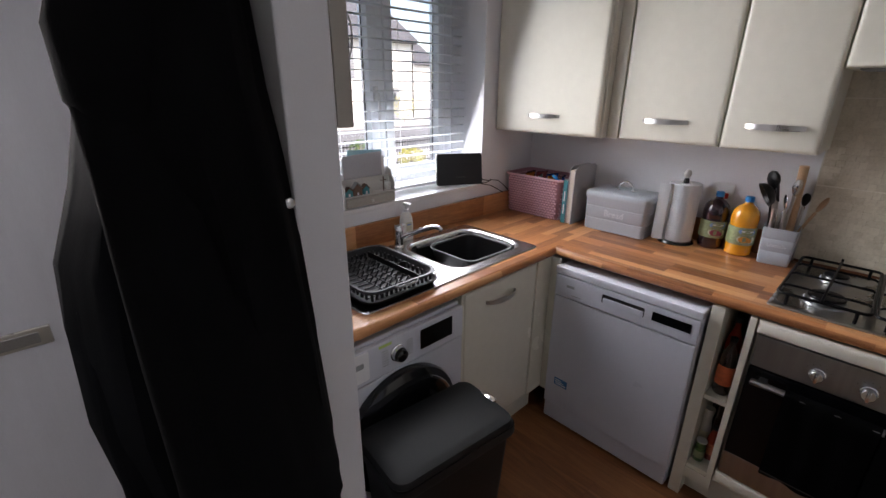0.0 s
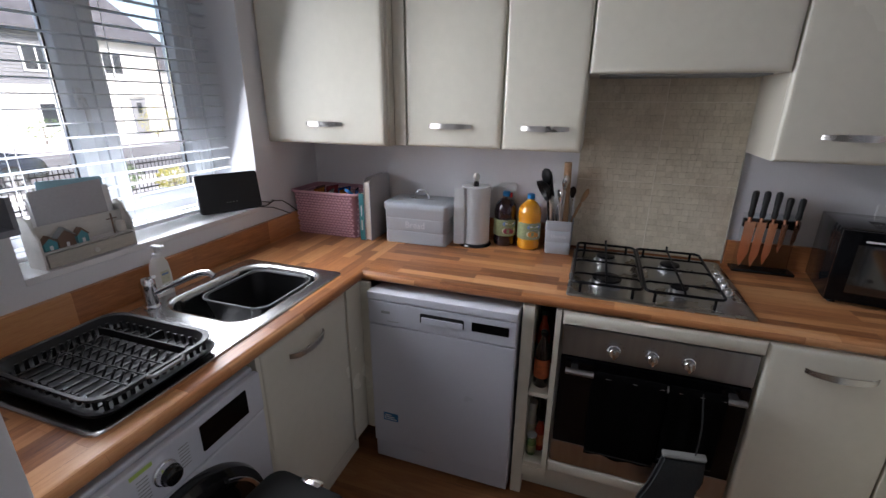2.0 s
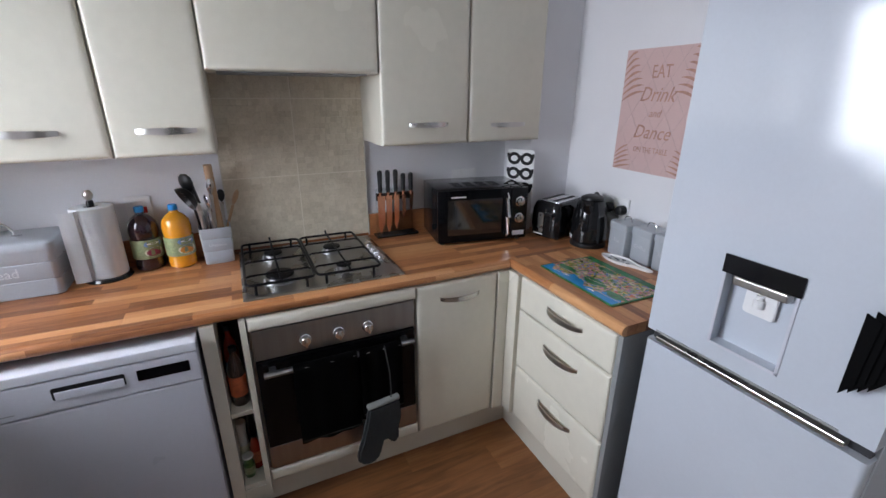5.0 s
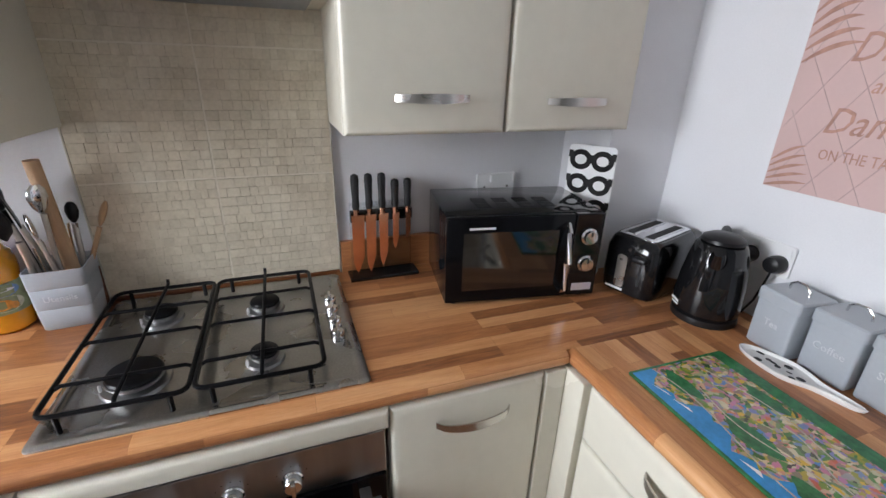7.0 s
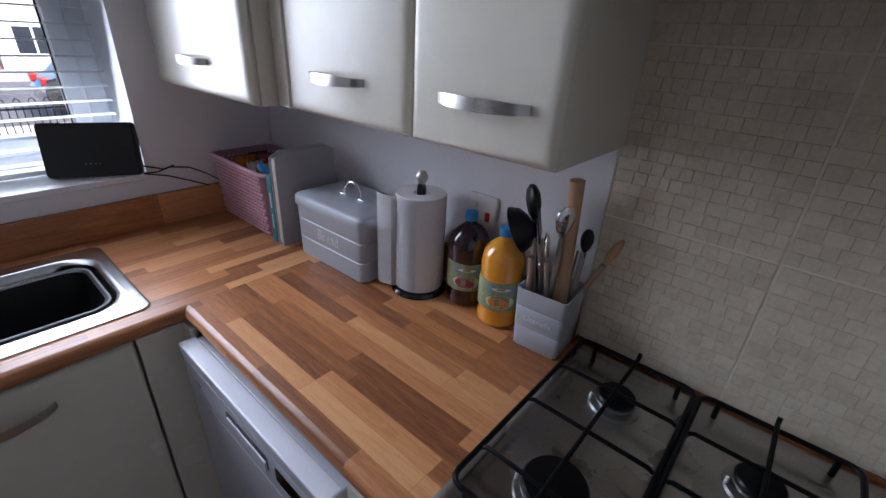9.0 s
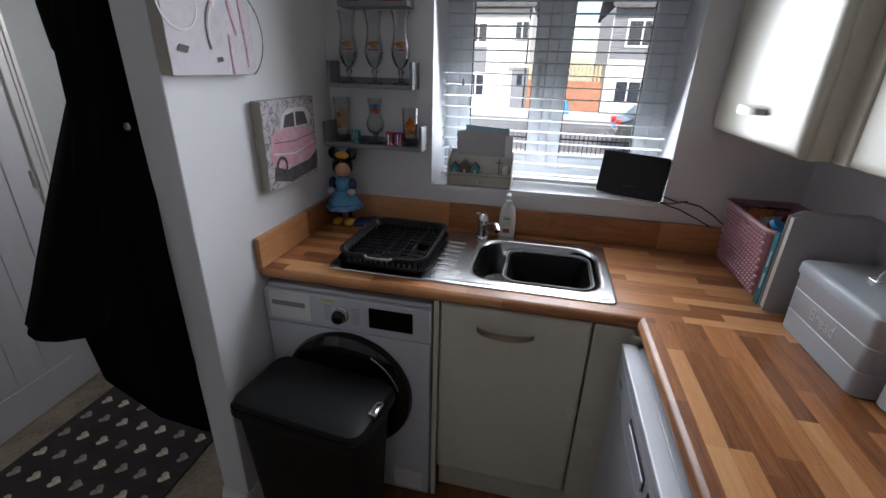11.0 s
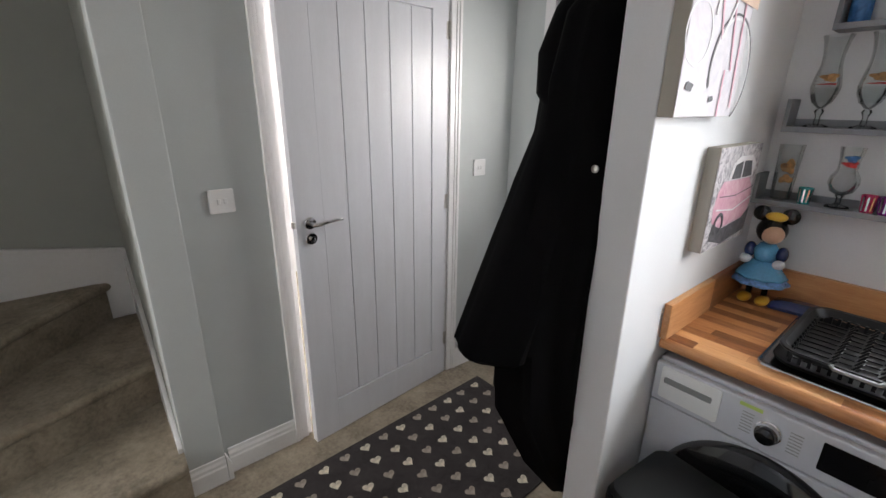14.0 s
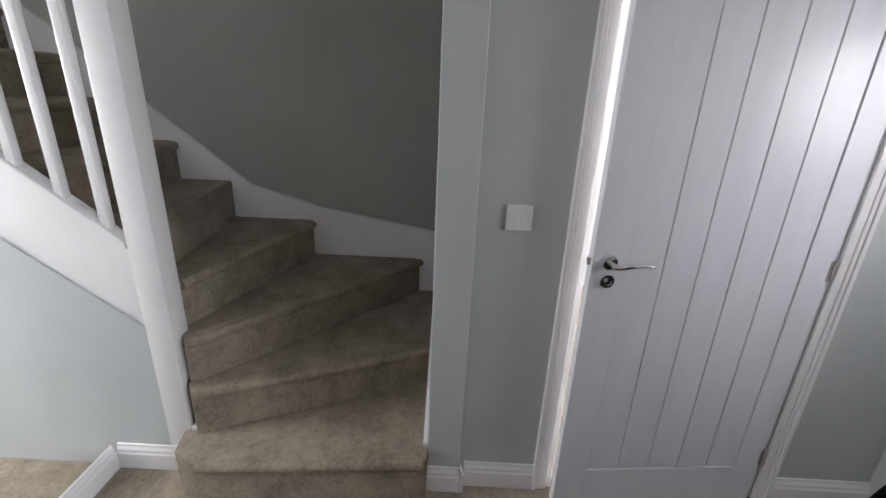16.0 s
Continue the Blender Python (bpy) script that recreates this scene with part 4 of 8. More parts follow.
fan = thing("hanging_cloth", 0.655, -0.672, 1.02, "black folded cloth hanging at the fridge's edge", "cloth")
for i in range(4):
    part("pleat", flat(prism([(0.0, 0.0), (0.02, 0.03), (0.026, 0.17), (0.0, 0.18)], 0.003, "z", 0.001), pose(0.012 * i - 0.03, 0.004 * i, 0.008 * (3 - i), 0, 0, 0) @ FACE_N @ Matrix.Translation((-0.02, 0, 0))), M["towel"], fan)

# ---- hall: stairs ----
SB, RISE = -1.70, 0.209
E0, E1 = (-0.645, -0.82), (-1.08, 0.099)
treads = [
    [(-0.515, -0.79), (-0.585, 0.099), E1, (-0.70, -0.88), (-0.66, -0.90), (-0.56, -0.88)],
    [(-0.66, -0.84), (-1.08, 0.099), (SB + 0.001, 0.099), (SB + 0.001, 0.0), (-0.72, -0.89)],
    [(-0.70, -0.86), (SB + 0.001, 0.0), (SB + 0.001, -0.638), (-0.79, -0.90)],
    [(-0.79, -0.90), (SB + 0.001, -0.638), (SB + 0.001, -1.10), (-0.80, -0.985)],
    [(-0.721, -0.986), (-0.80, -0.986), (SB + 0.001, -1.10), (SB + 0.001, -1.385), (-0.721, -1.32)],
]
for i in range(5):
    y0 = -1.385 - 0.262 * i
    treads.append([(-0.721, y0 + (0.065 if i == 0 else 0)), (SB + 0.001, y0), (SB + 0.001, y0 - 0.262), (-0.721, y0 - 0.262)])
stairs = new("staircase")
tagged(stairs, "winding staircase carpeted in worn taupe pile", "staircase", kind="structure")
for i, poly in enumerate(treads):
    z1 = RISE * (i + 1)
    z0 = max(0.001, z1 - RISE - 0.03) if i else 0.001
    bm = prism(poly, z1 - z0, "z")
    cx, cy = sum(p[0] for p in poly) / len(poly), sum(p[1] for p in poly) / len(poly)
    bmesh.ops.translate(bm, vec=(0, 0, z0), verts=bm.verts[:])
    a, b = Vector(poly[0]), Vector(poly[1])
    nose = [e for e in bm.edges if all(abs(v.co.z - z1) < 1e-4 for v in e.verts) and all(min((v.co.xy - a).length, (v.co.xy - b).length) < 1e-3 for v in e.verts)]
    # the tread's rounded nose stands a little proud of the riser
    bmesh.ops.bevel(bm, geom=nose, offset=0.028, segments=5, affect="EDGES", profile=0.5)
    d = (b - a).normalized()
    out = Vector((d.y, -d.x))
    if out.dot(Vector((cx, cy)) - a) > 0:
        out = -out
    low = (0.03 if i else 0.0) + 0.012
    n1, n2 = a.to_3d() + Vector((0, 0, z1 - 0.027)), b.to_3d() + Vector((0, 0, z1 - 0.027))
    sh = 0.02
    inset = d.to_3d() * 0.012
    nb = tube([n1 + out.to_3d() * -0.006 + inset, n2 + out.to_3d() * -0.006 - inset], 0.0245, 12)
    join(bm, nb)
    part("tread", bm, M["carpet"], stairs, smooth=True)


def string_board(name, outline, x, thick, axis="x"):
    ob = part(name, prism(outline, thick, axis, 0.003), M["gloss_white"], stairs, "white gloss stair string", smooth=True)
    ob.location = (x, 0, 0) if axis == "x" else (0, x, 0)
    return ob


string_board("wall_string", [(0.098, 0.35), (0.098, 0.775), (-0.60, 0.90), (-0.98, 1.01), (-1.50, 1.42), (-2.6, 2.33), (-2.6, 1.9), (-1.10, 0.72)], SB + 0.002, 0.024)
string_board("string_cap", [(0.098, 0.776), (0.098, 0.792), (-0.60, 0.917), (-0.98, 1.028), (-1.50, 1.438), (-2.6, 2.347), (-2.6, 2.331), (-1.50, 1.421), (-0.98, 1.011), (-0.60, 0.901)], SB + 0.002, 0.032)
string_board("wall_string", [(-0.652, 0.0), (-0.652, 0.23), (-1.08, 0.52), (-1.698, 0.775), (-1.698, 0.3)], 0.082, 0.017, "y")
sy = 0.78
zb = 0.64
string_board("outer_string", [(-0.986, zb + 0.02), (-0.986, zb + 0.355), (-3.0, zb + 0.355 + sy * 2.014), (-3.0, zb + 0.02 + sy * 2.014)], -0.722, 0.032)
string_board("string_cap", [(-0.986, zb + 0.356), (-0.986, zb + 0.382), (-3.0, zb + 0.382 + sy * 2.014), (-3.0, zb + 0.356 + sy * 2.014)], -0.736, 0.06)
part("newel_post", boxes((-0.775, -0.985, 0.0, -0.679, -0.882, 2.36), bevel=0.006), M["gloss_white"], stairs, "square white gloss newel post", smooth=True)
part("newel_foot", boxes((-0.775, -0.880, 0.0, -0.675, -0.855, RISE + 0.02), bevel=0.006), M["gloss_white"], stairs)
for i in range(9):
    y = -1.055 - 0.135 * i
    zz = zb + 0.382 + sy * (-0.986 - y) - 0.012
    if zz < 2.1:
        part("baluster", boxes((-0.722, y - 0.016, zz, -0.690, y + 0.016, min(2.39, zz + 0.9)), bevel=0.004), M["gloss_white"], stairs, smooth=True)
part("handrail", flat(boxes((-0.032, -1.3, -0.03, 0.032, 0.0, 0.03), bevel=0.012), pose(-0.706, -0.986, zb + 0.382 + 0.88, -math.degrees(math.atan(sy)), 0, 0)), M["gloss_white"], stairs, smooth=True)

# ---- hall: boarded door ----
door = new("door")
door.matrix_basis = pose(-0.668, 1.449, 0.006, 0, 0, 5.2)
tagged(door, "white painted door with vertical boards standing slightly open", kind="structure")
W, DH, T = 0.838, 1.985, 0.035
rails = [(-T, -0.100, 0, 0, 0, DH), (-T, -W, 0, 0, -W + 0.122, DH), (-T, -W + 0.122, 0, 0, -0.100, 0.175), (-T, -W + 0.122, 1.925, 0, -0.100, DH)]
for bx, nm in zip(rails, ("stile", "stile", "bottom_rail", "top_rail")):
    part(nm, boxes((bx[0], bx[1], bx[2], bx[3], bx[4], bx[5]), bevel=0.0008), M["door_white"], door)
nb = 5
bw = (W - 0.222) / nb
for i in range(nb):
    y1 = -0.100 - bw * i
    part("board", boxes((-T + 0.004, y1 - bw + 0.0005, 0.177, -0.005, y1 - 0.0005, 1.923), bevel=0.0032, seg=1), M["door_white"], door)
lk = new("lever_handle")
lk.parent = door
lk.matrix_basis = pose(0.0, -W + 0.058, 1.06)
tagged(lk, "polished chrome lever on a round rose")
RX = Matrix(((0, 0, 1, 0), (1, 0, 0, 0), (0, 1, 0, 0), (0, 0, 0, 1)))
part("rose", flat(lathe([(0.026, 0.0), (0.026, 0.006), (0.023, 0.009), (0.0, 0.009)], 28), RX), M["chrome"], lk, smooth=True)
part("lever", tube([(0.009, 0, 0), (0.045, 0, 0), (0.052, 0.012, 0.001), (0.054, 0.05, 0.006), (0.052, 0.09, 0.008), (0.048, 0.125, 0.004)], 0.0085, 12, taper=[1.1, 1.1, 1.1, 0.9, 0.75, 0.6]), M["chrome"], lk, smooth=True)
tr = new("turn_button")
tr.parent = door
tr.matrix_basis = pose(0.0, -W + 0.058, 0.995)
part("rose", flat(lathe([(0.026, 0.0), (0.026, 0.006), (0.023, 0.009), (0.0, 0.009)], 28), RX), M["chrome"], tr, smooth=True)
part("thumb_turn", flat(lathe([(0.010, 0.009), (0.010, 0.02), (0.0, 0.021)], 16), RX), M["chrome"], tr, smooth=True)
part("latch", boxes((-0.026, -W - 0.010, 1.045, -0.010, -W + 0.001, 1.07), bevel=0.002), M["satin"], door)
for z in (0.19, 1.0, 1.81):
    part("hinge", join(flat(lathe([(0.0045, 0), (0.0045, 0.075), (0.003, 0.077), (0, 0.077)], 10), pose(0.005, 0.004, z)), boxes((-0.002, -0.012, z, 0.001, 0.006, z + 0.075))), M["satin"], door, smooth=True)

# ---- hall: front door ----
fdr = new("front_door")
fdr.matrix_basis = pose(0.01, 1.975, 0.0)
tagged(fdr, "pale grey-white front door with a metal letter plate", kind="structure")
GX0, GX1, GZ0, GZ1 = -0.215, 0.065, 1.32, 1.83
part("leaf", boxes((-0.40, 0.0, 0.02, GX0, 0.05, 2.0), (GX1, 0.0, 0.02, 0.40, 0.05, 2.0), (GX0, 0.0, 0.02, GX1, 0.05, GZ0), (GX0, 0.0, GZ1, GX1, 0.05, 2.0)), M["door_white"], fdr)
part("glazing_bead", boxes((GX0, -0.006, GZ0, GX0 + 0.015, 0.03, GZ1), (GX1 - 0.015, -0.006, GZ0, GX1, 0.03, GZ1), (GX0 + 0.015, -0.006, GZ0, GX1 - 0.015, 0.03, GZ0 + 0.015), (GX0 + 0.015, -0.006, GZ1 - 0.015, GX1 - 0.015, 0.03, GZ1), (-0.085, -0.006, GZ0 + 0.015, -0.065, 0.03, GZ1 - 0.015), bevel=0.002), M["upvc"], fdr)
for x0, x1 in ((GX0 + 0.0155, -0.0855), (-0.0645, GX1 - 0.0155)):
    pn2 = part("pane", boxes((x0, 0.02, GZ0 + 0.0155, x1, 0.026, GZ1 - 0.0155)), M["glass"], fdr, "clear glass pane")
    pn2.visible_shadow = False
part("frame", boxes((-0.43, -0.012, 0, -0.402, 0.09, 2.03)), M["upvc"], fdr)
part("frame", boxes((0.402, -0.012, 0, 0.43, 0.09, 2.03)), M["upvc"], fdr)
part("frame", boxes((-0.43, -0.012, 2.002, 0.43, 0.09, 2.05)), M["upvc"], fdr)
part("letter_plate", boxes((-0.18, -0.014, 0.80, 0.08, -0.001, 0.862), bevel=0.003), M["satin"], fdr, "brushed metal letter plate")
part("letter_flap", boxes((-0.15, -0.019, 0.812, 0.05, -0.0145, 0.85), bevel=0.002), M["steel"], fdr)
part("door_chain", boxes((-0.395, -0.02, 1.38, -0.36, -0.001, 1.46), bevel=0.003), M["satin"], fdr, "metal chain plate")
structure("door_trim", boxes((-0.48, 1.912, 0, -0.421, 1.929, 2.1), (0.432, 1.912, 0, 0.4985, 1.929, 2.1), (-0.421, 1.912, 2.05, 0.432, 1.929, 2.1), bevel=0.003), M["gloss_white"], "white gloss front door surround")

# ---- hall: coat and rug ----
M["coat"] = surface("black_coat_cloth", (0.0035, 0.0033, 0.004), 0.9, vary=0.35, fine=260, bump=0.5, dist=0.002, spec=0.08)
M["navy"] = surface("navy_padded_cloth", (0.0025, 0.003, 0.0045), 0.85, vary=0.3, fine=200, bump=0.3, spec=0.12)


def drape(name, parent, levels, material, seg=40, folds=9, depth=0.05, phase=0.0):
    """Hanging cloth: per level z, the centre (x, y), the half width along y, the half width along x and the fold depth."""
    rings = []
    for z, cx, cy, hy, hx, f in levels:
        ring = []
        for i in range(seg):
            a = 2 * math.pi * i / seg
            w = 1 + f * math.sin(folds * a + phase + z * 2.1) + 0.4 * f * math.sin((folds * 2 + 1) * a + z * 5)
            ring.append((cx + hx * w * math.cos(a), cy + hy * w * math.sin(a), z))
        rings.append(ring)
    bm = loops(rings)
    bmesh.ops.recalc_face_normals(bm, faces=bm.faces[:])
    return part(name, bm, material, parent, smooth=True)


ct = thing("long_coat", 0.42, 1.0, 0.0, "long black winter coat hanging from hooks on the wall end", "coat")
drape("coat_body", ct, [(0.33, 0.025, 0.06, 0.06, 0.045, 0.16), (0.50, 0.0, 0.0, 0.11, 0.075, 0.14), (0.70, -0.04, -0.06, 0.14, 0.115, 0.10), (0.92, -0.03, -0.075, 0.145, 0.105, 0.10), (1.15, -0.02, -0.04, 0.125, 0.10, 0.09),
                        (1.41, -0.015, 0.0, 0.10, 0.098, 0.07), (1.58, -0.03, 0.02, 0.10, 0.10, 0.06), (1.74, -0.02, 0.04, 0.09, 0.09, 0.05), (1.88, 0.02, 0.09, 0.05, 0.045, 0.05)], M["coat"], folds=7)
drape("sleeve", ct, [(0.868, -0.10, -0.195, 0.075, 0.085, 0.06), (0.90, -0.095, -0.205, 0.105, 0.115, 0.06), (1.02, -0.088, -0.155, 0.10, 0.115, 0.07), (1.18, -0.082, -0.085, 0.09, 0.118, 0.07), (1.33, -0.085, -0.02, 0.08, 0.11, 0.07), (1.46, -0.085, 0.04, 0.075, 0.105, 0.05),
                     (1.60, -0.08, 0.06, 0.075, 0.11, 0.05), (1.74, -0.06, 0.07, 0.07, 0.09, 0.05), (1.83, -0.01, 0.08, 0.05, 0.05, 0.04)], M["coat"], folds=5, phase=1.0)
drape("hood", ct, [(1.50, -0.07, 0.04, 0.05, 0.09, 0.05), (1.56, -0.075, 0.03, 0.068, 0.122, 0.05), (1.66, -0.072, 0.035, 0.08, 0.128, 0.04), (1.76, -0.05, 0.05, 0.075, 0.115, 0.04), (1.86, -0.01, 0.07, 0.06, 0.07, 0.04), (1.92, 0.02, 0.09, 0.03, 0.04, 0.04)], M["coat"], folds=4)
part("button", flat(lathe([(0.0095, 0), (0.0095, 0.003), (0.006, 0.004), (0, 0.004)], 20), Matrix.Translation((0.064, -0.063, 1.388)) @ FACE_S), M["satin"], ct, "small pale metal button", smooth=True)
jk = thing("padded_jacket", 0.40, 1.19, 0.0, "dark navy padded jacket hanging behind the coat", "jacket")
drape("jacket_body", jk, [(0.48, -0.04, 0.0, 0.13, 0.07, 0.12), (0.55, -0.07, 0.0, 0.16, 0.12, 0.1), (0.72, -0.09, 0.0, 0.18, 0.145, 0.08), (0.95, -0.10, 0.0, 0.18, 0.155, 0.07), (1.15, -0.095, 0.0, 0.18, 0.155, 0.06), (1.28, -0.085, 0.0, 0.17, 0.15, 0.06), (1.42, -0.06, 0.0, 0.15, 0.125, 0.06), (1.68, -0.04, 0.0, 0.11, 0.08, 0.05), (1.78, 0.03, 0.0, 0.05, 0.03, 0.04)], M["navy"], folds=6)
drape("sleeve", jk, [(0.62, -0.19, -0.02, 0.07, 0.05, 0.08), (0.70, -0.195, -0.02, 0.085, 0.06, 0.08), (0.95, -0.19, -0.01, 0.085, 0.065, 0.09), (1.20, -0.17, 0.0, 0.085, 0.065, 0.08), (1.40, -0.12, 0.0, 0.08, 0.06, 0.06), (1.55, -0.08, 0.0, 0.06, 0.05, 0.05)], M["navy"], folds=5)
drape("collar", jk, [(1.70, -0.01, 0.0, 0.08, 0.05, 0.05), (1.76, 0.0, 0.0, 0.075, 0.055, 0.05), (1.82, 0.02, 0.0, 0.06, 0.04, 0.05)], M["navy"], folds=3)
hk = thing("coat_hooks", 0.499, 1.15, 1.86, "satin metal coat hooks on the partition", "coat hooks")
part("back_plate", boxes((-0.012, -0.22, -0.02, 0.0, 0.22, 0.02), bevel=0.003), M["gloss_white"], hk)
for y in (-0.16, 0.0, 0.14):
    part("hook", tube([(-0.012, y, 0.0), (-0.04, y, -0.015), (-0.055, y, -0.03), (-0.06, y, -0.01), (-0.06, y, 0.01)], 0.004, 8), M["satin"], hk, smooth=True)

M["rug"] = carpet("charcoal_rug", (0.042, 0.036, 0.037), 520)
M["heart_a"] = carpet("cream_rug_pile", (0.60, 0.54, 0.44), 520)
M["heart_b"] = carpet("taupe_rug_pile", (0.34, 0.29, 0.245), 520)
rg = thing("heart_rug", -0.455, 0.19, 0.0, "charcoal hall rug woven with rows of cream and taupe hearts", "rug", rz=2.0)
RW, RL = 0.71, 1.38
part("rug_body", prism(round_rect(0, 0, RW, RL, 0.01, 2), 0.008, "z", 0.002), M["rug"], rg).location = (0, 0, 0.001)
heart = []
for i in range(24):
    a = 2 * math.pi * i / 24
    heart.append((16 * math.sin(a) ** 3, 13 * math.cos(a) - 5 * math.cos(2 * a) - 2 * math.cos(3 * a) - math.cos(4 * a)))
rnd = random.Random(4)
base_mesh = {}
for key in ("heart_a", "heart_b"):
    bm = prism([(x * 0.00155, y * 0.00155) for x, y in heart], 0.0012, "z")
    me = bpy.data.meshes.new("heart")
    bm.to_mesh(me)
    bm.free()
    me.materials.append(M[key])
    base_mesh[key] = me
for r in range(13):
    for c in range(7):
        h = new("heart", base_mesh["heart_a" if (r * 3 + c * 5) % 7 < 3 or rnd.random() < 0.12 else "heart_b"])
        h.parent = rg
        h.matrix_basis = pose(0.055 + 0.099 * c + rnd.uniform(-0.004, 0.004), 0.06 + 0.1035 * r + rnd.uniform(-0.004, 0.004), 0.0092, 0, 0, 90 + rnd.uniform(-14, 14))

# ---- switches and sockets ----


def wall_plate(name, m, w, h, label, category, rockers=(), switch_w=0.012):
    ob = new(name)
    ob.matrix_basis = m
    tagged(ob, label, category)
    part("plate", prism(round_rect(-w / 2, -h / 2, w / 2, h / 2, 0.006, 4), 0.009, "z", 0.002), M["white_plastic"], ob, smooth=True)
    for x, y in rockers:
        part("rocker", boxes((x - switch_w / 2, y - 0.011, 0.0092, x + switch_w / 2, y + 0.011, 0.013), bevel=0.002), M["white_plastic"], ob)
    return ob


FACE_E = Matrix(((0, 0, 1, 0), (1, 0, 0, 0), (0, 1, 0, 0), (0, 0, 0, 1)))     # seen looking west
wall_plate("light_switch", Matrix.Translation((-0.68, 0.378, 1.18)) @ FACE_E, 0.088, 0.088, "white two-gang light switch on the hall wall", "switch", [(-0.010, 0), (0.012, 0)])
wall_plate("light_switch", Matrix.Translation((-0.68, 1.69, 1.20)) @ FACE_E, 0.088, 0.088, "white two-gang light switch beside the boarded door", "switch", [(-0.010, 0), (0.012, 0)])


def socket(m, label, holes, rockers, w=0.146):
    ob = wall_plate("wall_socket", m, w, 0.086, label, "socket", rockers, 0.010)
    for x, y in holes:
        part("pin_hole", boxes((x - 0.003, y + 0.004, 0.0092, x + 0.003, y + 0.011, 0.0098)), M["black_matt"], ob)
        for s in (-0.011, 0.011):
            part("pin_hole", boxes((x + s - 0.0035, y - 0.012, 0.0092, x + s + 0.0035, y - 0.008, 0.0098)), M["black_matt"], ob)
    return ob


socket(Matrix.Translation((2.41, -0.725, 1.155)) @ FACE_W, "white double socket above the microwave", [(-0.045, -0.01), (0.04, -0.01)], [(-0.02, 0.026), (0.062, 0.026)])
s1 = socket(Matrix.Translation((2.41, 0.735, 1.145)) @ FACE_W, "white fused switch plate behind the squash bottles", [], [(-0.02, 0.01)], 0.088)
M["red"] = surface("red_plastic", (0.55, 0.02, 0.02), 0.35)
part("neon_switch", boxes((0.012, -0.025, 0.0092, 0.026, 0.0, 0.014), bevel=0.002), M["red"], s1, "red switch")
s2 = socket(Matrix.Translation((1.813, -1.23, 1.083)) @ FACE_N, "white double socket with two black plugs", [], [(-0.02, 0.026), (0.062, 0.026)])
for x in (-0.03, 0.045):
    pl = part("plug", flat(lathe([(0.022, 0), (0.024, 0.02), (0.02, 0.034), (0.012, 0.038), (0, 0.038)], 20), Matrix.Translation((x, -0.008, 0.0092))), M["black_plastic"], s2, "black plug", smooth=True)
    part("flex", tube([(x, -0.02, 0.03), (x - 0.005, -0.06, 0.035), (x - 0.02, -0.12, 0.03), (x - 0.04, -0.17, 0.035)], 0.003, 6), M["black_plastic"], s2, smooth=True)

# ---- window, blind ----
win = new("window_1")
tagged(win, "white plastic casement window over the sink", kind="structure")
Y0, Y1 = 2.03, 2.095
part("window_frame", boxes((WX0, Y0, WZ0, WX0 + 0.055, Y1, WZ1), (WX1 - 0.055, Y0, WZ0, WX1, Y1, WZ1), (WX0 + 0.055, Y0, WZ0, WX1 - 0.055, Y1, WZ0 + 0.055), (WX0 + 0.055, Y0, WZ1 - 0.055, WX1 - 0.055, Y1, WZ1), (1.46, Y0, WZ0 + 0.055, 1.50, Y1, WZ1 - 0.055), bevel=0.004), M["upvc"], win, smooth=True)
for x0, x1, dy in ((WX0 + 0.055, 1.46, 0.008), (1.50, WX1 - 0.055, 0.008)):
    sash = part("sash", boxes((x0, Y0 - dy, WZ0 + 0.055, x0 + 0.05, Y1, WZ1 - 0.055), (x1 - 0.05, Y0 - dy, WZ0 + 0.055, x1, Y1, WZ1 - 0.055), (x0 + 0.05, Y0 - dy, WZ0 + 0.055, x1 - 0.05, Y1, WZ0 + 0.105), (x0 + 0.05, Y0 - dy, WZ1 - 0.105, x1 - 0.05, Y1, WZ1 - 0.055), bevel=0.005), M["upvc"], win, smooth=True)
    part("gasket", boxes((x0 + 0.05, 2.065, WZ0 + 0.105, x0 + 0.055, 2.071, WZ1 - 0.105), (x1 - 0.055, 2.065, WZ0 + 0.105, x1 - 0.05, 2.071, WZ1 - 0.105), (x0 + 0.055, 2.065, WZ0 + 0.105, x1 - 0.055, 2.071, WZ0 + 0.11)), M["seal"], sash, "dark rubber gasket")
    pane = part("pane", boxes((x0 + 0.0555, 2.066, WZ0 + 0.1105, x1 - 0.0555, 2.070, WZ1 - 0.1055)), M["glass"], win, "clear glass pane")
    pane.visible_shadow = False
part("casement_handle", join(boxes((1.424, 2.005, 1.515, 1.446, 2.0215, 1.585), bevel=0.003), tube([(1.435, 2.012, 1.55), (1.435, 1.992, 1.55), (1.435, 1.985, 1.52), (1.435, 1.987, 1.43)], 0.008, 10)), M["white_plastic"], win, smooth=True)
structure("window_sill", boxes((WX0 + 0.001, 1.789, WZ0 - 0.019, WX1 - 0.001, 2.029, WZ0), bevel=0.002), M["gloss_white"], "white gloss window sill")
M["slat"] = surface("white_blind_slat", (0.86, 0.87, 0.88), 0.35, vary=0.02, bump=0.0)
n_ = Nodes("thin_white_slat")
tr_ = n_.add("BsdfTranslucent", {"Color": (0.85, 0.87, 0.88, 1)})
mx_ = n_.add("MixShader", {0: 0.7, 1: n_.b.outputs[0], 2: tr_.outputs[0]})
n_.put("Base Color", (0.86, 0.87, 0.88, 1))
n_.put("Roughness", 0.35)
n_.t.links.new(mx_.outputs[0], n_.t.nodes["Material Output"].inputs["Surface"])
M["thin_slat"] = n_.m
bl = thing("venetian_blind", 1.4975, 1.936, WZ0, "white venetian blind with open slats over the window", "blind")
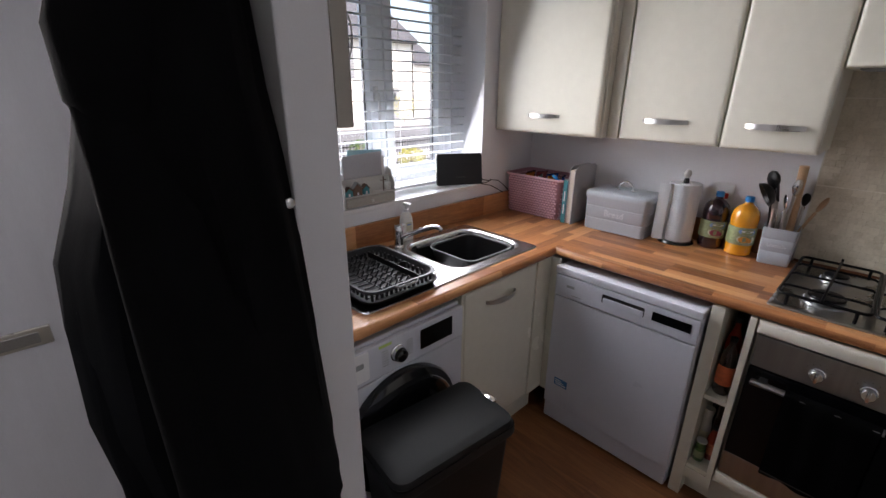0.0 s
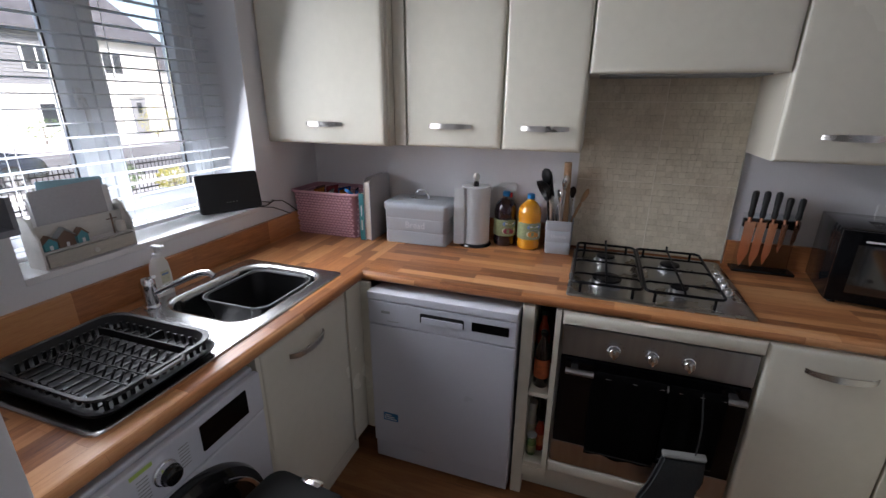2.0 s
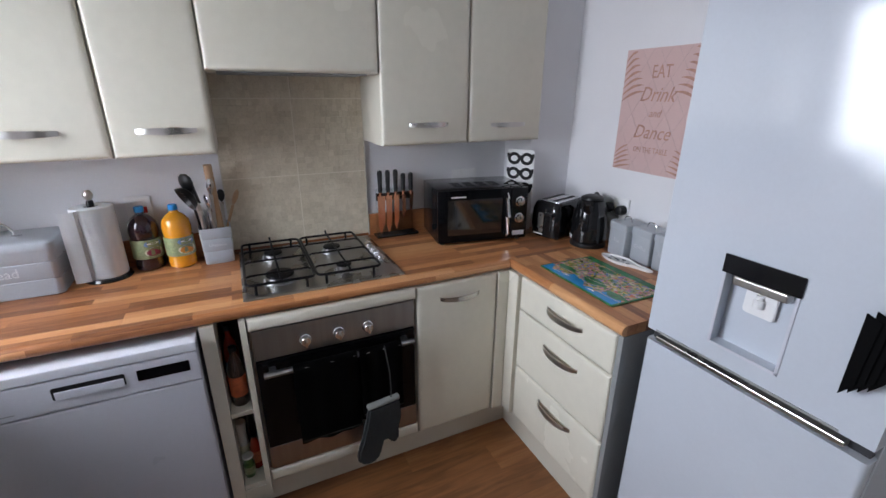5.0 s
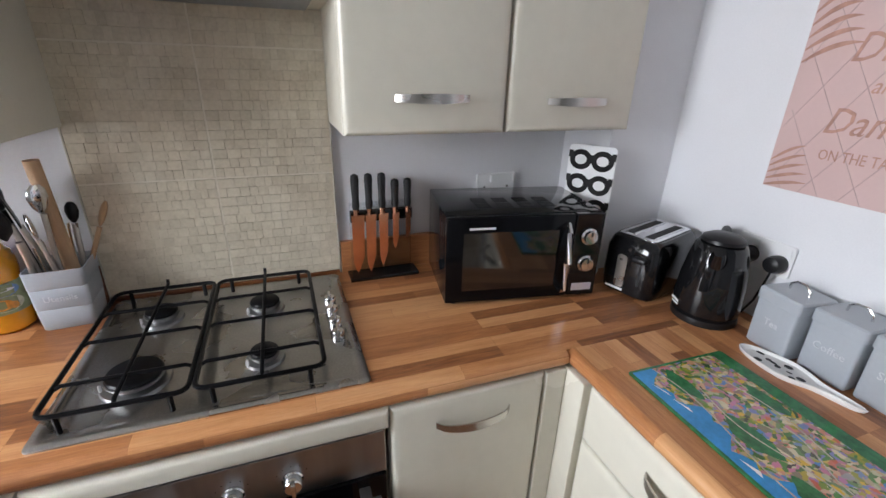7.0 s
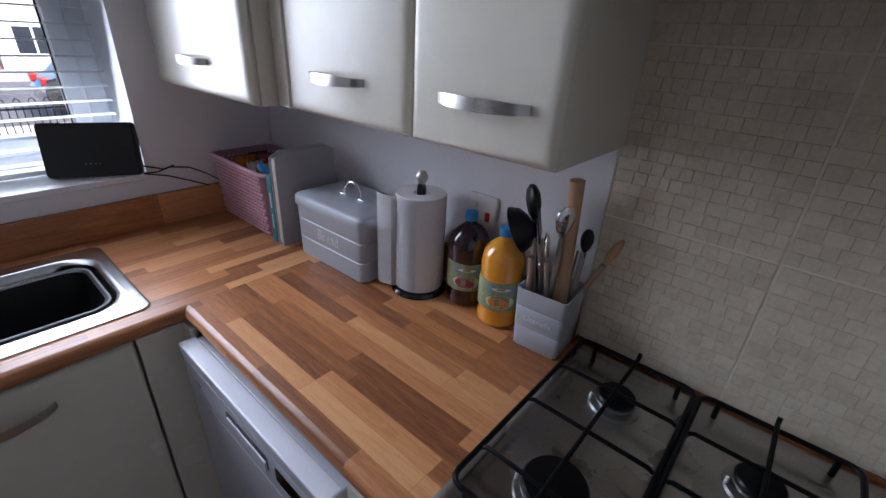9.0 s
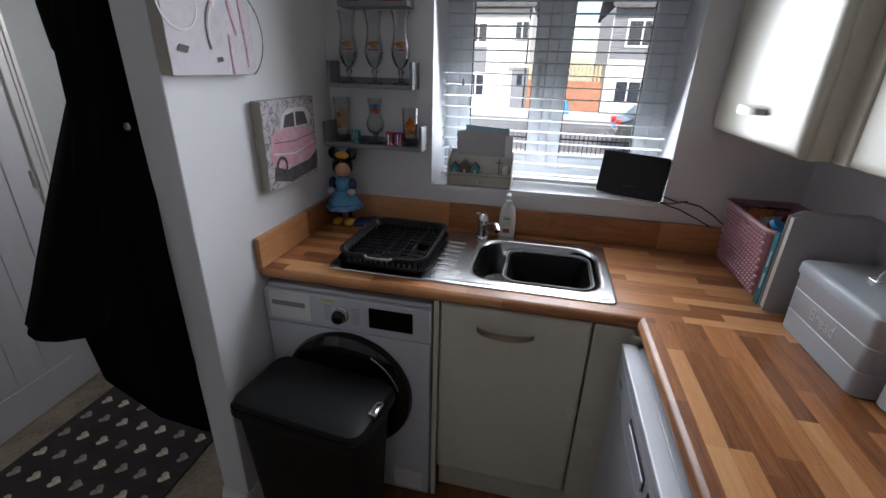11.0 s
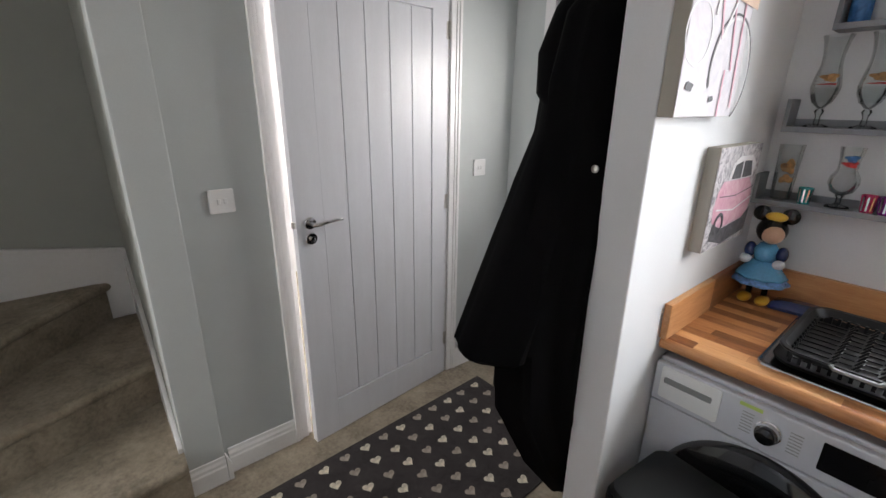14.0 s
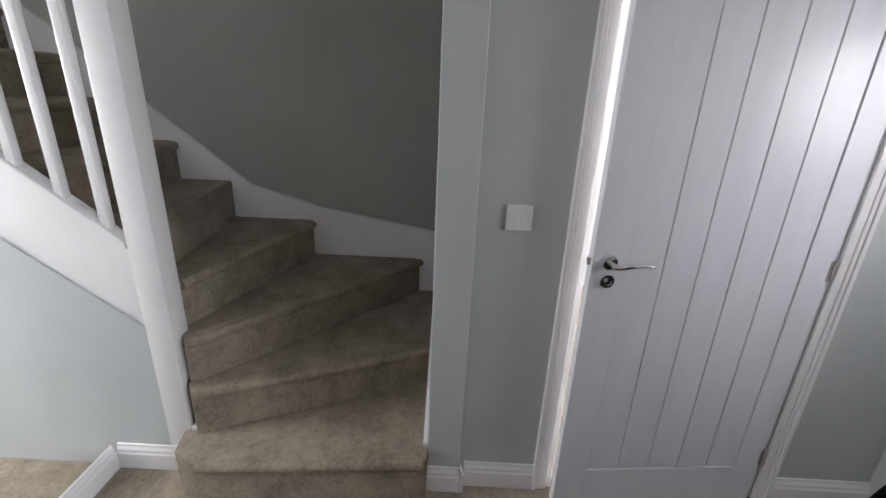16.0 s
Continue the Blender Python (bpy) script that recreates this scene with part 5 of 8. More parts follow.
half = (WX1 - WX0) / 2 - 0.012
part("head_rail", boxes((-half, -0.028, 1.0, half, 0.028, 1.033), bevel=0.003), M["slat"], bl)
slat_me = None
n = 0
z = 0.045
while z < 0.99:
    if slat_me is None:
        bm = bmesh.new()
        prof = [(-0.0245, -0.001), (-0.012, 0.0018), (0.0, 0.003), (0.012, 0.0018), (0.0245, -0.001)]
        rows = [[bm.verts.new((x, y, zz)) for y, zz in prof] for x in (-half, half)]
        for i in range(4):
            bm.faces.new((rows[0][i], rows[1][i], rows[1][i + 1], rows[0][i + 1]))
        bmesh.ops.solidify(bm, geom=bm.faces[:], thickness=0.0022)
        s = part("slat", bm, M["thin_slat"], bl, smooth=True)
        slat_me = s.data
    else:
        s = new("slat", slat_me)
        s.parent = bl
    s.matrix_basis = pose(0, 0, z, -1, 0, 0)
    z += 0.0435
part("bottom_rail", boxes((-half, -0.025, 0.012, half, 0.025, 0.028), bevel=0.004), M["slat"], bl)
for x in (-0.33, 0.0, 0.33):
    for y in (-0.0255, 0.0255):
        part("ladder_cord", boxes((x - 0.0009, y - 0.0009, 0.02, x + 0.0009, y + 0.0009, 1.0)), M["slat"], bl)
part("tilt_cord", tube([(-0.36, -0.032, 1.0), (-0.36, -0.033, 0.5), (-0.358, -0.034, 0.42)], 0.0012, 5), M["slat"], bl)
part("cord_weight", lathe([(0.003, 0), (0.006, 0.01), (0.005, 0.03), (0, 0.034)], 10, at=(-0.358, -0.034, 0.387)), M["grey_board"], bl)

# ---- outside ----
M["asphalt"] = surface("asphalt", (0.17, 0.17, 0.175), 0.9, vary=0.2, scale=0.7, fine=60, bump=0.4, dist=0.01)
M["paving"] = surface("pale_paving", (0.48, 0.47, 0.45), 0.85, vary=0.12, scale=1.2, fine=30, bump=0.3, dist=0.005)
M["grass"] = surface("grass", (0.07, 0.11, 0.035), 0.9, vary=0.35, scale=1.5, fine=60, bump=0.6, dist=0.02)
M["render_white"] = surface("white_render", (0.72, 0.71, 0.68), 0.85, vary=0.05, scale=0.6, fine=40, bump=0.2, dist=0.004)
M["clad"] = surface("grey_cladding", (0.20, 0.21, 0.23), 0.7, vary=0.1, scale=1.0, fine=20, bump=0.1)
M["roof"] = surface("slate_roof", (0.09, 0.09, 0.10), 0.7, vary=0.25, scale=2, fine=9, bump=0.3, dist=0.01)
M["win_dark"] = surface("window_glass_far", (0.03, 0.035, 0.045), 0.08, vary=0.1, bump=0.0)
M["brick_red"] = surface("orange_brick", (0.36, 0.17, 0.10), 0.85, vary=0.2, fine=9, bump=0.4, dist=0.01)
M["fence_wood"] = surface("new_fence_wood", (0.50, 0.38, 0.20), 0.8, vary=0.2, stretch=(1, 1, 0.15))
M["leaf"] = surface("hedge_leaf", (0.07, 0.13, 0.03), 0.7, vary=0.4, scale=4)
M["leaf_gold"] = surface("golden_leaf", (0.35, 0.33, 0.05), 0.7, vary=0.35, scale=4)
M["tarp"] = surface("blue_tarpaulin", (0.03, 0.22, 0.55), 0.4, vary=0.2)
M["car_paint"] = surface("black_car_paint", (0.015, 0.016, 0.02), 0.15, vary=0.05, bump=0.0, coat=1.0)
M["twig"] = surface("winter_twigs", (0.12, 0.09, 0.08), 0.9, vary=0.3)
G = -0.65
structure("ground", boxes((-400, 2.11, G - 0.2, 400, 800, G)), M["paving"], "pale paving running to the horizon")
structure("ground", boxes((-400, -400, G - 0.6, 400, 2.109, G - 0.25)), M["grass"], "grass on the far side of the house")
structure("foundation", boxes((-2.89, -3.89, G - 0.3, 2.59, 2.09, -0.12)), M["render_white"], "white rendered base of the house down to the ground")
structure("lawn", boxes((-8, 4.4, G + 0.004, 14, 10.4, G + 0.03)), M["grass"], "narrow front lawn")
structure("road", boxes((-60, 12.6, G + 0.001, 60, 22.0, G + 0.008)), M["asphalt"], "grey asphalt estate road")
structure("kerb", boxes((-60, 12.45, G, 60, 12.6, G + 0.11), (-60, 22.0, G, 60, 22.15, G + 0.11), bevel=0.02), M["paving"], "pale concrete kerb")


def far_window(parent, x, y, z, w, h, panes=2):
    wn_ = part("window", boxes((x - w / 2 - 0.07, y - 0.05, z - h / 2 - 0.07, x + w / 2 + 0.07, y - 0.001, z + h / 2 + 0.07), bevel=0.01), M["upvc"], parent, "white framed window")
    for i in range(panes):
        a = x - w / 2 + w * i / panes + 0.04
        part("pane", boxes((a, y - 0.06, z - h / 2 + 0.03, x - w / 2 + w * (i + 1) / panes - 0.04, y - 0.0505, z + h / 2 - 0.03)), M["win_dark"], wn_)
    return wn_


def house(x0, x1, y, label, clad_from=2.75, doors=(), windows=(), uppers=(), panels=()):
    cx = (x0 + x1) / 2
    h = thing("terraced_house", cx, y, G, label, "house")
    hw = (x1 - x0) / 2
    part("wall", boxes((-hw, 0.0, 0.0, hw, 8.0, clad_from)), M["render_white"], h, "white rendered ground floor")
    up = part("wall", boxes((-hw, 0.0, clad_from + 0.001, hw, 8.0, 5.3)), M["render_white"], h, "white upper wall")
    for a, b in uppers:
        for i in range(int((5.2 - clad_from) / 0.17)):
            z = clad_from + 0.05 + 0.17 * i
            part("weatherboard", boxes((a - cx, -0.035, z, b - cx, -0.003, z + 0.155), bevel=0.01, seg=1), M["clad"], up)
    r = part("roof", prism([(-0.45, 5.25), (4.0, 8.1), (8.45, 5.25), (8.45, 5.37), (4.0, 8.25), (-0.45, 5.38)], 2 * hw + 0.3, "x"), M["roof"], h, "dark slate-grey roof")
    r.location = (-hw - 0.15, 0, 0)
    part("gutter", flat(tube([(-hw, -0.42, 5.2), (hw, -0.42, 5.2)], 0.06, 8), ID), M["black_plastic"], h)
    part("downpipe", tube([(hw - 0.12, -0.06, 0.1), (hw - 0.12, -0.06, 5.15)], 0.04, 8), M["black_plastic"], h)
    for a, b, z0, z1 in panels:
        part("wall_panel", boxes((a - cx, -0.03, z0, b - cx, -0.001, z1), bevel=0.01), M["clad"], h, "grey panel under the upper window")
    for x in doors:
        d = part("door", boxes((x - cx - 0.45, -0.05, 0.0, x - cx + 0.45, -0.001, 2.1), bevel=0.01), M["clad"], h, "dark grey front door")
        part("door_surround", boxes((x - cx - 0.6, -0.25, 2.25, x - cx + 0.6, -0.001, 2.37), bevel=0.01), M["upvc"], d)
        part("pane", boxes((x - cx - 0.15, -0.06, 1.3, x - cx + 0.15, -0.0505, 1.9)), M["win_dark"], d)
    for x, z, w, hh, pn_ in windows:
        far_window(h, x - cx, 0.0 if z < clad_from else -0.04, z, w, hh, pn_)
    return h


house(-8.0, 0.1, 27.0, "white rendered terraced house with a grey panel between its windows", doors=[-0.33], windows=[(-2.86, 1.25, 1.0, 1.15, 2), (-5.9, 1.25, 1.6, 1.15, 3), (-2.82, 4.0, 1.0, 0.95, 2), (-0.4, 4.15, 0.75, 0.85, 2), (-5.9, 4.0, 1.4, 0.95, 2)], panels=[(-3.3, -2.3, 1.96, 3.28)])
house(4.3, 13.0, 27.0, "white rendered house with grey boarded upper walls across the road", doors=[10.6], windows=[(5.9, 1.15, 2.0, 1.1, 3), (6.2, 4.05, 2.2, 1.2, 3), (10.6, 4.0, 1.2, 1.1, 2)], uppers=[(4.35, 12.9)])
house(13.4, 22.5, 27.0, "white rendered house at the row's end", doors=[20.6], windows=[(16.1, 1.3, 1.5, 1.2, 2), (15.8, 4.0, 1.2, 1.1, 2), (19.5, 4.0, 1.1, 1.1, 2)], uppers=[(13.5, 17.4)])
house(-18.5, -8.4, 27.6, "white rendered house beyond the terrace", doors=[-11.0], windows=[(-9.8, 1.25, 1.4, 1.2, 2), (-9.8, 4.0, 1.1, 1.1, 2), (-15.0, 1.25, 1.8, 1.3, 3), (-15.0, 4.0, 1.4, 1.1, 2)], uppers=[(-18.0, -14.0)])
house(33.0, 46.0, 50.0, "pale house in the distance", windows=[(36.0, 4.0, 1.2, 1.1, 2), (40.0, 1.3, 1.6, 1.2, 2)])

gw = thing("garden_wall", 2.0, 27.0, G, "orange brick garden wall between the houses", "garden wall")
part("brickwork", boxes((-1.85, 0, 0, 2.2, 0.22, 1.62)), M["brick_red"], gw)
fc = thing("slatted_fence", 2.0, 27.3, G, "pale new wooden fence behind the brick wall", "fence")
for i in range(19):
    part("slat", boxes((-1.84 + 0.212 * i, 0, 0.0, -1.72 + 0.212 * i, 0.03, 2.56), bevel=0.005), M["fence_wood"], fc)
part("rail", boxes((-1.85, 0.031, 1.85, 2.2, 0.08, 1.97)), M["fence_wood"], fc)
tp = thing("tarpaulin", 1.6, 25.6, G, "bright blue tarpaulin over a heap beside the road", "tarpaulin")
b = loops([[(x + 0.06 * math.sin(9 * y + z * 7), y, z) for x, y in round_rect(-w, -d, w, d, 0.15, 4)] for w, d, z in ((0.95, 0.5, 0.0), (0.92, 0.46, 0.4), (0.8, 0.36, 0.7), (0.5, 0.16, 0.8))])
part("sheet", b, M["tarp"], tp, smooth=True)


def car(x, y, rz, paint, label):
    c = thing("car", x, y, G + 0.008, label, "car", rz)
    prof = [(-2.05, 0.35), (-2.08, 0.62), (-2.0, 0.85), (-1.75, 0.93), (-1.35, 1.32), (-0.9, 1.45), (0.1, 1.46), (0.55, 1.36), (1.05, 0.98), (1.75, 0.86), (2.02, 0.7), (2.08, 0.45), (2.02, 0.28), (-2.0, 0.26)]
    bm = bmesh.new()
    ys = [(-0.85, 0.93), (-0.80, 1.0), (0.80, 1.0), (0.85, 0.93)]
    rings = []
    for yy, k in ys:
        rings.append([(px, yy * (1.0 if pz < 0.95 else 0.82 + 0.18 * (1.5 - pz) / 0.55), 0.26 + (pz - 0.26) * k) for px, pz in prof])
    body = part("body", loops(rings), paint, c, smooth=True)
    for s in (-1, 1):
        part("side_window", flat(prism([(-1.3, 0.95), (-1.05, 1.28), (-0.15, 1.34), (-0.15, 0.96)], 0.012, "y"), Matrix.Translation((0, s * 0.795, 0))), M["win_dark"], body)
        part("side_window", flat(prism([(-0.08, 0.96), (-0.08, 1.34), (0.45, 1.28), (0.88, 0.98)], 0.012, "y"), Matrix.Translation((0, s * 0.795, 0))), M["win_dark"], body)
        part("tail_light", boxes((-2.07, s * 0.62 - 0.13, 0.72, -1.93, s * 0.62 + 0.13, 0.9), bevel=0.02), M["red"], c)
        for wx in (-1.28, 1.30):
            tyre = part("wheel", flat(lathe([(0.20, -0.10), (0.30, -0.11), (0.32, -0.08), (0.32, 0.08), (0.30, 0.11), (0.20, 0.10)], 24), Matrix.Translation((wx, s * 0.77, 0.32)) @ pose(0, 0, 0, 90)), M["black_matt"], c, smooth=True)
            part("rim", flat(lathe([(0.20, -0.105), (0.05, -0.09), (0.05, 0.09), (0.20, 0.105)], 10), Matrix.Translation((wx, s * 0.77, 0.32)) @ pose(0, 0, 0, 90)), M["satin"], tyre)
    part("rear_window", flat(boxes((-0.01, -0.6, 0.0, 0.01, 0.6, 0.42)), Matrix.Translation((-1.72, 0, 0.95)) @ pose(0, 0, 0, 0, 42, 0)), M["win_dark"], body)
    return c


car(5.5, 14.3, 0, M["car_paint"], "black hatchback parked by the near kerb")
car(-7.0, 14.4, 0, surface("silver_car_paint", (0.3, 0.31, 0.33), 0.25, 0.4, vary=0.05, bump=0.0, coat=1.0), "silver hatchback parked by the kerb")
rl = thing("railing", 4.5, 10.6, G, "black metal hooped railing along the front garden", "railing")
part("rail", boxes((-7, -0.012, 0.12, 9, 0.012, 0.15)), M["iron"], rl)
part("rail", boxes((-7, -0.012, 0.70, 9, 0.012, 0.73)), M["iron"], rl)
for i in range(80):
    x = -7 + 0.2 * i
    part("hoop", tube([(x + 0.05, 0, 0.0), (x + 0.05, 0, 0.80), (x + 0.065, 0, 0.86), (x + 0.10, 0, 0.89), (x + 0.135, 0, 0.86), (x + 0.15, 0, 0.80), (x + 0.15, 0, 0.0)], 0.008, 5), M["iron"], rl)


def shrub(x, y, r, h, mat, label, count=700, seed=1):
    rr = random.Random(seed)
    s = thing("shrub", x, y, G, label, "shrub")
    part("stem", tube([(0, 0, 0), (0.02, 0.01, h * 0.4), (0.0, 0.03, h * 0.7)], 0.03, 6, taper=[1, 0.7, 0.4]), M["twig"], s)
    bm = bmesh.new()
    for _ in range(count):
        a, b_, q = rr.uniform(0, 6.28), rr.uniform(0, 1), rr.uniform(0.55, 1.0) ** 0.6
        lump = 1 + 0.22 * math.sin(3 * a + 2) + 0.15 * math.sin(7 * b_ + a)
        p = Vector((r * q * lump * math.cos(a) * math.sin(math.pi * (0.15 + 0.8 * b_)), r * q * lump * math.sin(a) * math.sin(math.pi * (0.15 + 0.8 * b_)), h * (0.12 + 0.88 * (1 - b_))))
        d1 = Vector((rr.uniform(-1, 1), rr.uniform(-1, 1), rr.uniform(-1, 1))).normalized() * rr.uniform(0.03, 0.06)
        d2 = d1.orthogonal().normalized() * 0.022
        bm.faces.new([bm.verts.new(v) for v in (p - d1, p + d2, p + d1, p - d2)])
    part("crown", bm, mat, s)
    return s


shrub(6.6, 9.9, 0.55, 0.95, M["leaf"], "dense green shrub behind the railing", seed=3)
shrub(19.5, 24.5, 0.9, 1.7, M["leaf_gold"], "golden-leaved shrub across the road", 900, 4)
shrub(8.2, 10.0, 0.4, 0.6, M["leaf_gold"], "low golden shrub beside the lawn", 500, 5)
shrub(14.6, 25.8, 0.8, 1.2, M["leaf"], "green shrub by the far houses", 700, 6)


def bare_tree(x, y, h, seed):
    rr = random.Random(seed)
    t = thing("bare_tree", x, y, G, "bare winter tree with fine dark twigs", "tree")
    part("trunk", tube([(0, 0, 0), (0.05, 0, h * 0.25), (0.0, 0.05, h * 0.45)], 0.13, 8, taper=[1, 0.75, 0.5]), M["twig"], t, smooth=True)
    bm = bmesh.new()

    def grow(p, d, length, r, depth):
        q = p + d * length
        join(bm, tube([p, (p + q) / 2 + Vector((rr.uniform(-1, 1), rr.uniform(-1, 1), 0)) * length * 0.05, q], r, 4, taper=[1, 0.8, 0.6]))
        if depth:
            for _ in range(4):
                nd = (d + Vector((rr.uniform(-1, 1), rr.uniform(-1, 1), rr.uniform(-0.2, 0.7))) * 0.75).normalized()
                grow(q, nd, length * rr.uniform(0.6, 0.8), r * 0.55, depth - 1)
    for i in range(5):
        grow(Vector((0, 0, h * (0.3 + 0.04 * i))), Vector((math.cos(i * 1.3), math.sin(i * 1.3), 1.1)).normalized(), h * 0.22, 0.05, 3)
    part("crown", bm, M["twig"], t)


bare_tree(29.0, 40, 6.5, 2)
bare_tree(33.0, 42, 6, 3)

# ---- things on the worktops ----
M["tin_grey"] = surface("grey_enamel_tin", (0.40, 0.43, 0.465), 0.4, vary=0.03, bump=0.03)
M["faint_ink"] = surface("faint_pale_ink", (0.56, 0.58, 0.60), 0.6, vary=0.02, bump=0.0)
M["white_ink"] = surface("white_ink", (0.75, 0.75, 0.76), 0.6, vary=0.02, bump=0.0)
M["pink"] = surface("pink_plastic_weave", (0.72, 0.44, 0.50), 0.4, vary=0.05)
M["pink_deep"] = surface("pink_plastic_inner", (0.40, 0.20, 0.25), 0.6, vary=0.05)
M["paper"] = surface("white_paper_towel", (0.78, 0.79, 0.80), 0.9, vary=0.02, fine=90, bump=0.5, dist=0.002)
M["wood_light"] = surface("pale_beech", (0.52, 0.33, 0.19), 0.5, vary=0.12, stretch=(8, 8, 1), fine=60)
M["copper"] = surface("copper", (0.75, 0.38, 0.24), 0.22, 1.0, vary=0.06, bump=0.0)
M["acrylic"] = glass("clear_acrylic", 0.03, (0.93, 0.95, 0.96))
M["teal"] = surface("teal_book_cloth", (0.04, 0.22, 0.26), 0.5)
M["book_grey"] = surface("grey_book_board", (0.42, 0.42, 0.44), 0.5, vary=0.06)
M["pages"] = surface("paper_pages", (0.7, 0.67, 0.6), 0.8, vary=0.06, stretch=(1, 30, 1))

bb = thing("bread_bin", 2.288, 1.125, TOP, "pale grey enamel bread bin with chrome loop handle", "bread bin", rz=1)
bb.scale = (1, 1, 1.08)
part("body", loops([[(x, y, z) for x, y in round_rect(-w, -d, w, d, 0.022, 4)] for w, d, z in ((0.094, 0.150, 0.0), (0.097, 0.153, 0.003), (0.098, 0.154, 0.055), (0.096, 0.152, 0.057), (0.098, 0.154, 0.060), (0.099, 0.155, 0.112), (0.097, 0.153, 0.114), (0.099, 0.155, 0.117), (0.100, 0.156, 0.165))]), M["tin_grey"], bb, smooth=True)
lid = part("lid", loops([[(x, y, z) for x, y in round_rect(-w, -d, w, d, 0.024, 4)] for w, d, z in ((0.104, 0.160, 0.152), (0.105, 0.161, 0.156), (0.104, 0.160, 0.176), (0.100, 0.156, 0.181), (0.09, 0.146, 0.184))]), M["tin_grey"], bb, smooth=True)
part("loop_handle", tube([(0.0, -0.035, 0.184), (0.0, -0.032, 0.205), (0.0, -0.018, 0.222), (0.0, 0.0, 0.227), (0.0, 0.018, 0.222), (0.0, 0.032, 0.205), (0.0, 0.035, 0.184)], 0.0045, 10), M["chrome"], lid, "chrome loop handle", smooth=True)
for y in (-0.042, 0.042):
    part("handle_foot", boxes((-0.008, y - 0.014, 0.1842, 0.008, y + 0.014, 0.188), bevel=0.001), M["chrome"], lid)
part("side_lug", tube([(-0.02, -0.157, 0.12), (-0.02, -0.172, 0.118), (0.02, -0.172, 0.118), (0.02, -0.157, 0.12)], 0.003, 8), M["chrome"], bb, smooth=True)
text_mesh("Bread", 0.042, Matrix.Translation((-0.0995, 0.0, 0.086)) @ FACE_W, M["faint_ink"], bb)

kr = thing("kitchen_roll", 2.305, 0.862, TOP, "white kitchen roll on a black stand with a silver knob", "kitchen roll")
part("stand_base", lathe([(0.078, 0), (0.079, 0.004), (0.074, 0.012), (0.02, 0.014), (0.0, 0.014)], 36), M["black_gloss"], kr, "black round base", smooth=True)
part("roll", lathe([(0.0655, 0.0), (0.0665, 0.003), (0.0665, 0.26), (0.0645, 0.264), (0.022, 0.264), (0.020, 0.25)], 40, at=(0, 0, 0.0145)), M["paper"], kr, smooth=True)
sheet = bmesh.new()
pts = [(0.0675 * math.cos(radians(215 - 12 * i)), 0.0675 * math.sin(radians(215 - 12 * i))) for i in range(6)] + [(-0.073, 0.036), (-0.082, 0.066), (-0.080, 0.082)]
lo = [sheet.verts.new((x, y, 0.016)) for x, y in pts]
hi = [sheet.verts.new((x, y, 0.277)) for x, y in pts]
for i in range(len(pts) - 1):
    sheet.faces.new((lo[i], lo[i + 1], hi[i + 1], hi[i]))
bmesh.ops.solidify(sheet, geom=sheet.faces[:], thickness=0.0015)
part("loose_sheet", sheet, M["paper"], kr, smooth=True)
part("pole", lathe([(0.012, 0.014), (0.012, 0.29), (0.010, 0.30), (0.0, 0.30)], 16), M["black_gloss"], kr, smooth=True)
part("knob", lathe([(0.0, 0.300), (0.009, 0.303), (0.0155, 0.315), (0.0155, 0.324), (0.009, 0.336), (0.0, 0.339)], 20), M["satin"], kr, "brushed silver ball knob", smooth=True)

M["squash_dark"] = surface("dark_blackcurrant_drink", (0.02, 0.006, 0.012), 0.12, vary=0.1, bump=0.0, coat=0.8)
M["squash_orange"] = surface("orange_drink", (0.80, 0.33, 0.02), 0.15, vary=0.05, bump=0.0, coat=0.8)
M["cap_blue"] = surface("blue_cap_plastic", (0.02, 0.25, 0.60), 0.35)
M["label_cream"] = surface("cream_label", (0.62, 0.60, 0.45), 0.45, vary=0.15, scale=30)
M["label_green"] = surface("green_label", (0.26, 0.30, 0.16), 0.45, vary=0.2, scale=30)
M["label_blue"] = surface("blue_label", (0.16, 0.28, 0.52), 0.45)
M["fruit_orange"] = surface("printed_orange", (0.75, 0.30, 0.05), 0.45, vary=0.2, scale=60)
M["fruit_red"] = surface("printed_berry", (0.35, 0.05, 0.10), 0.45, vary=0.3, scale=60)


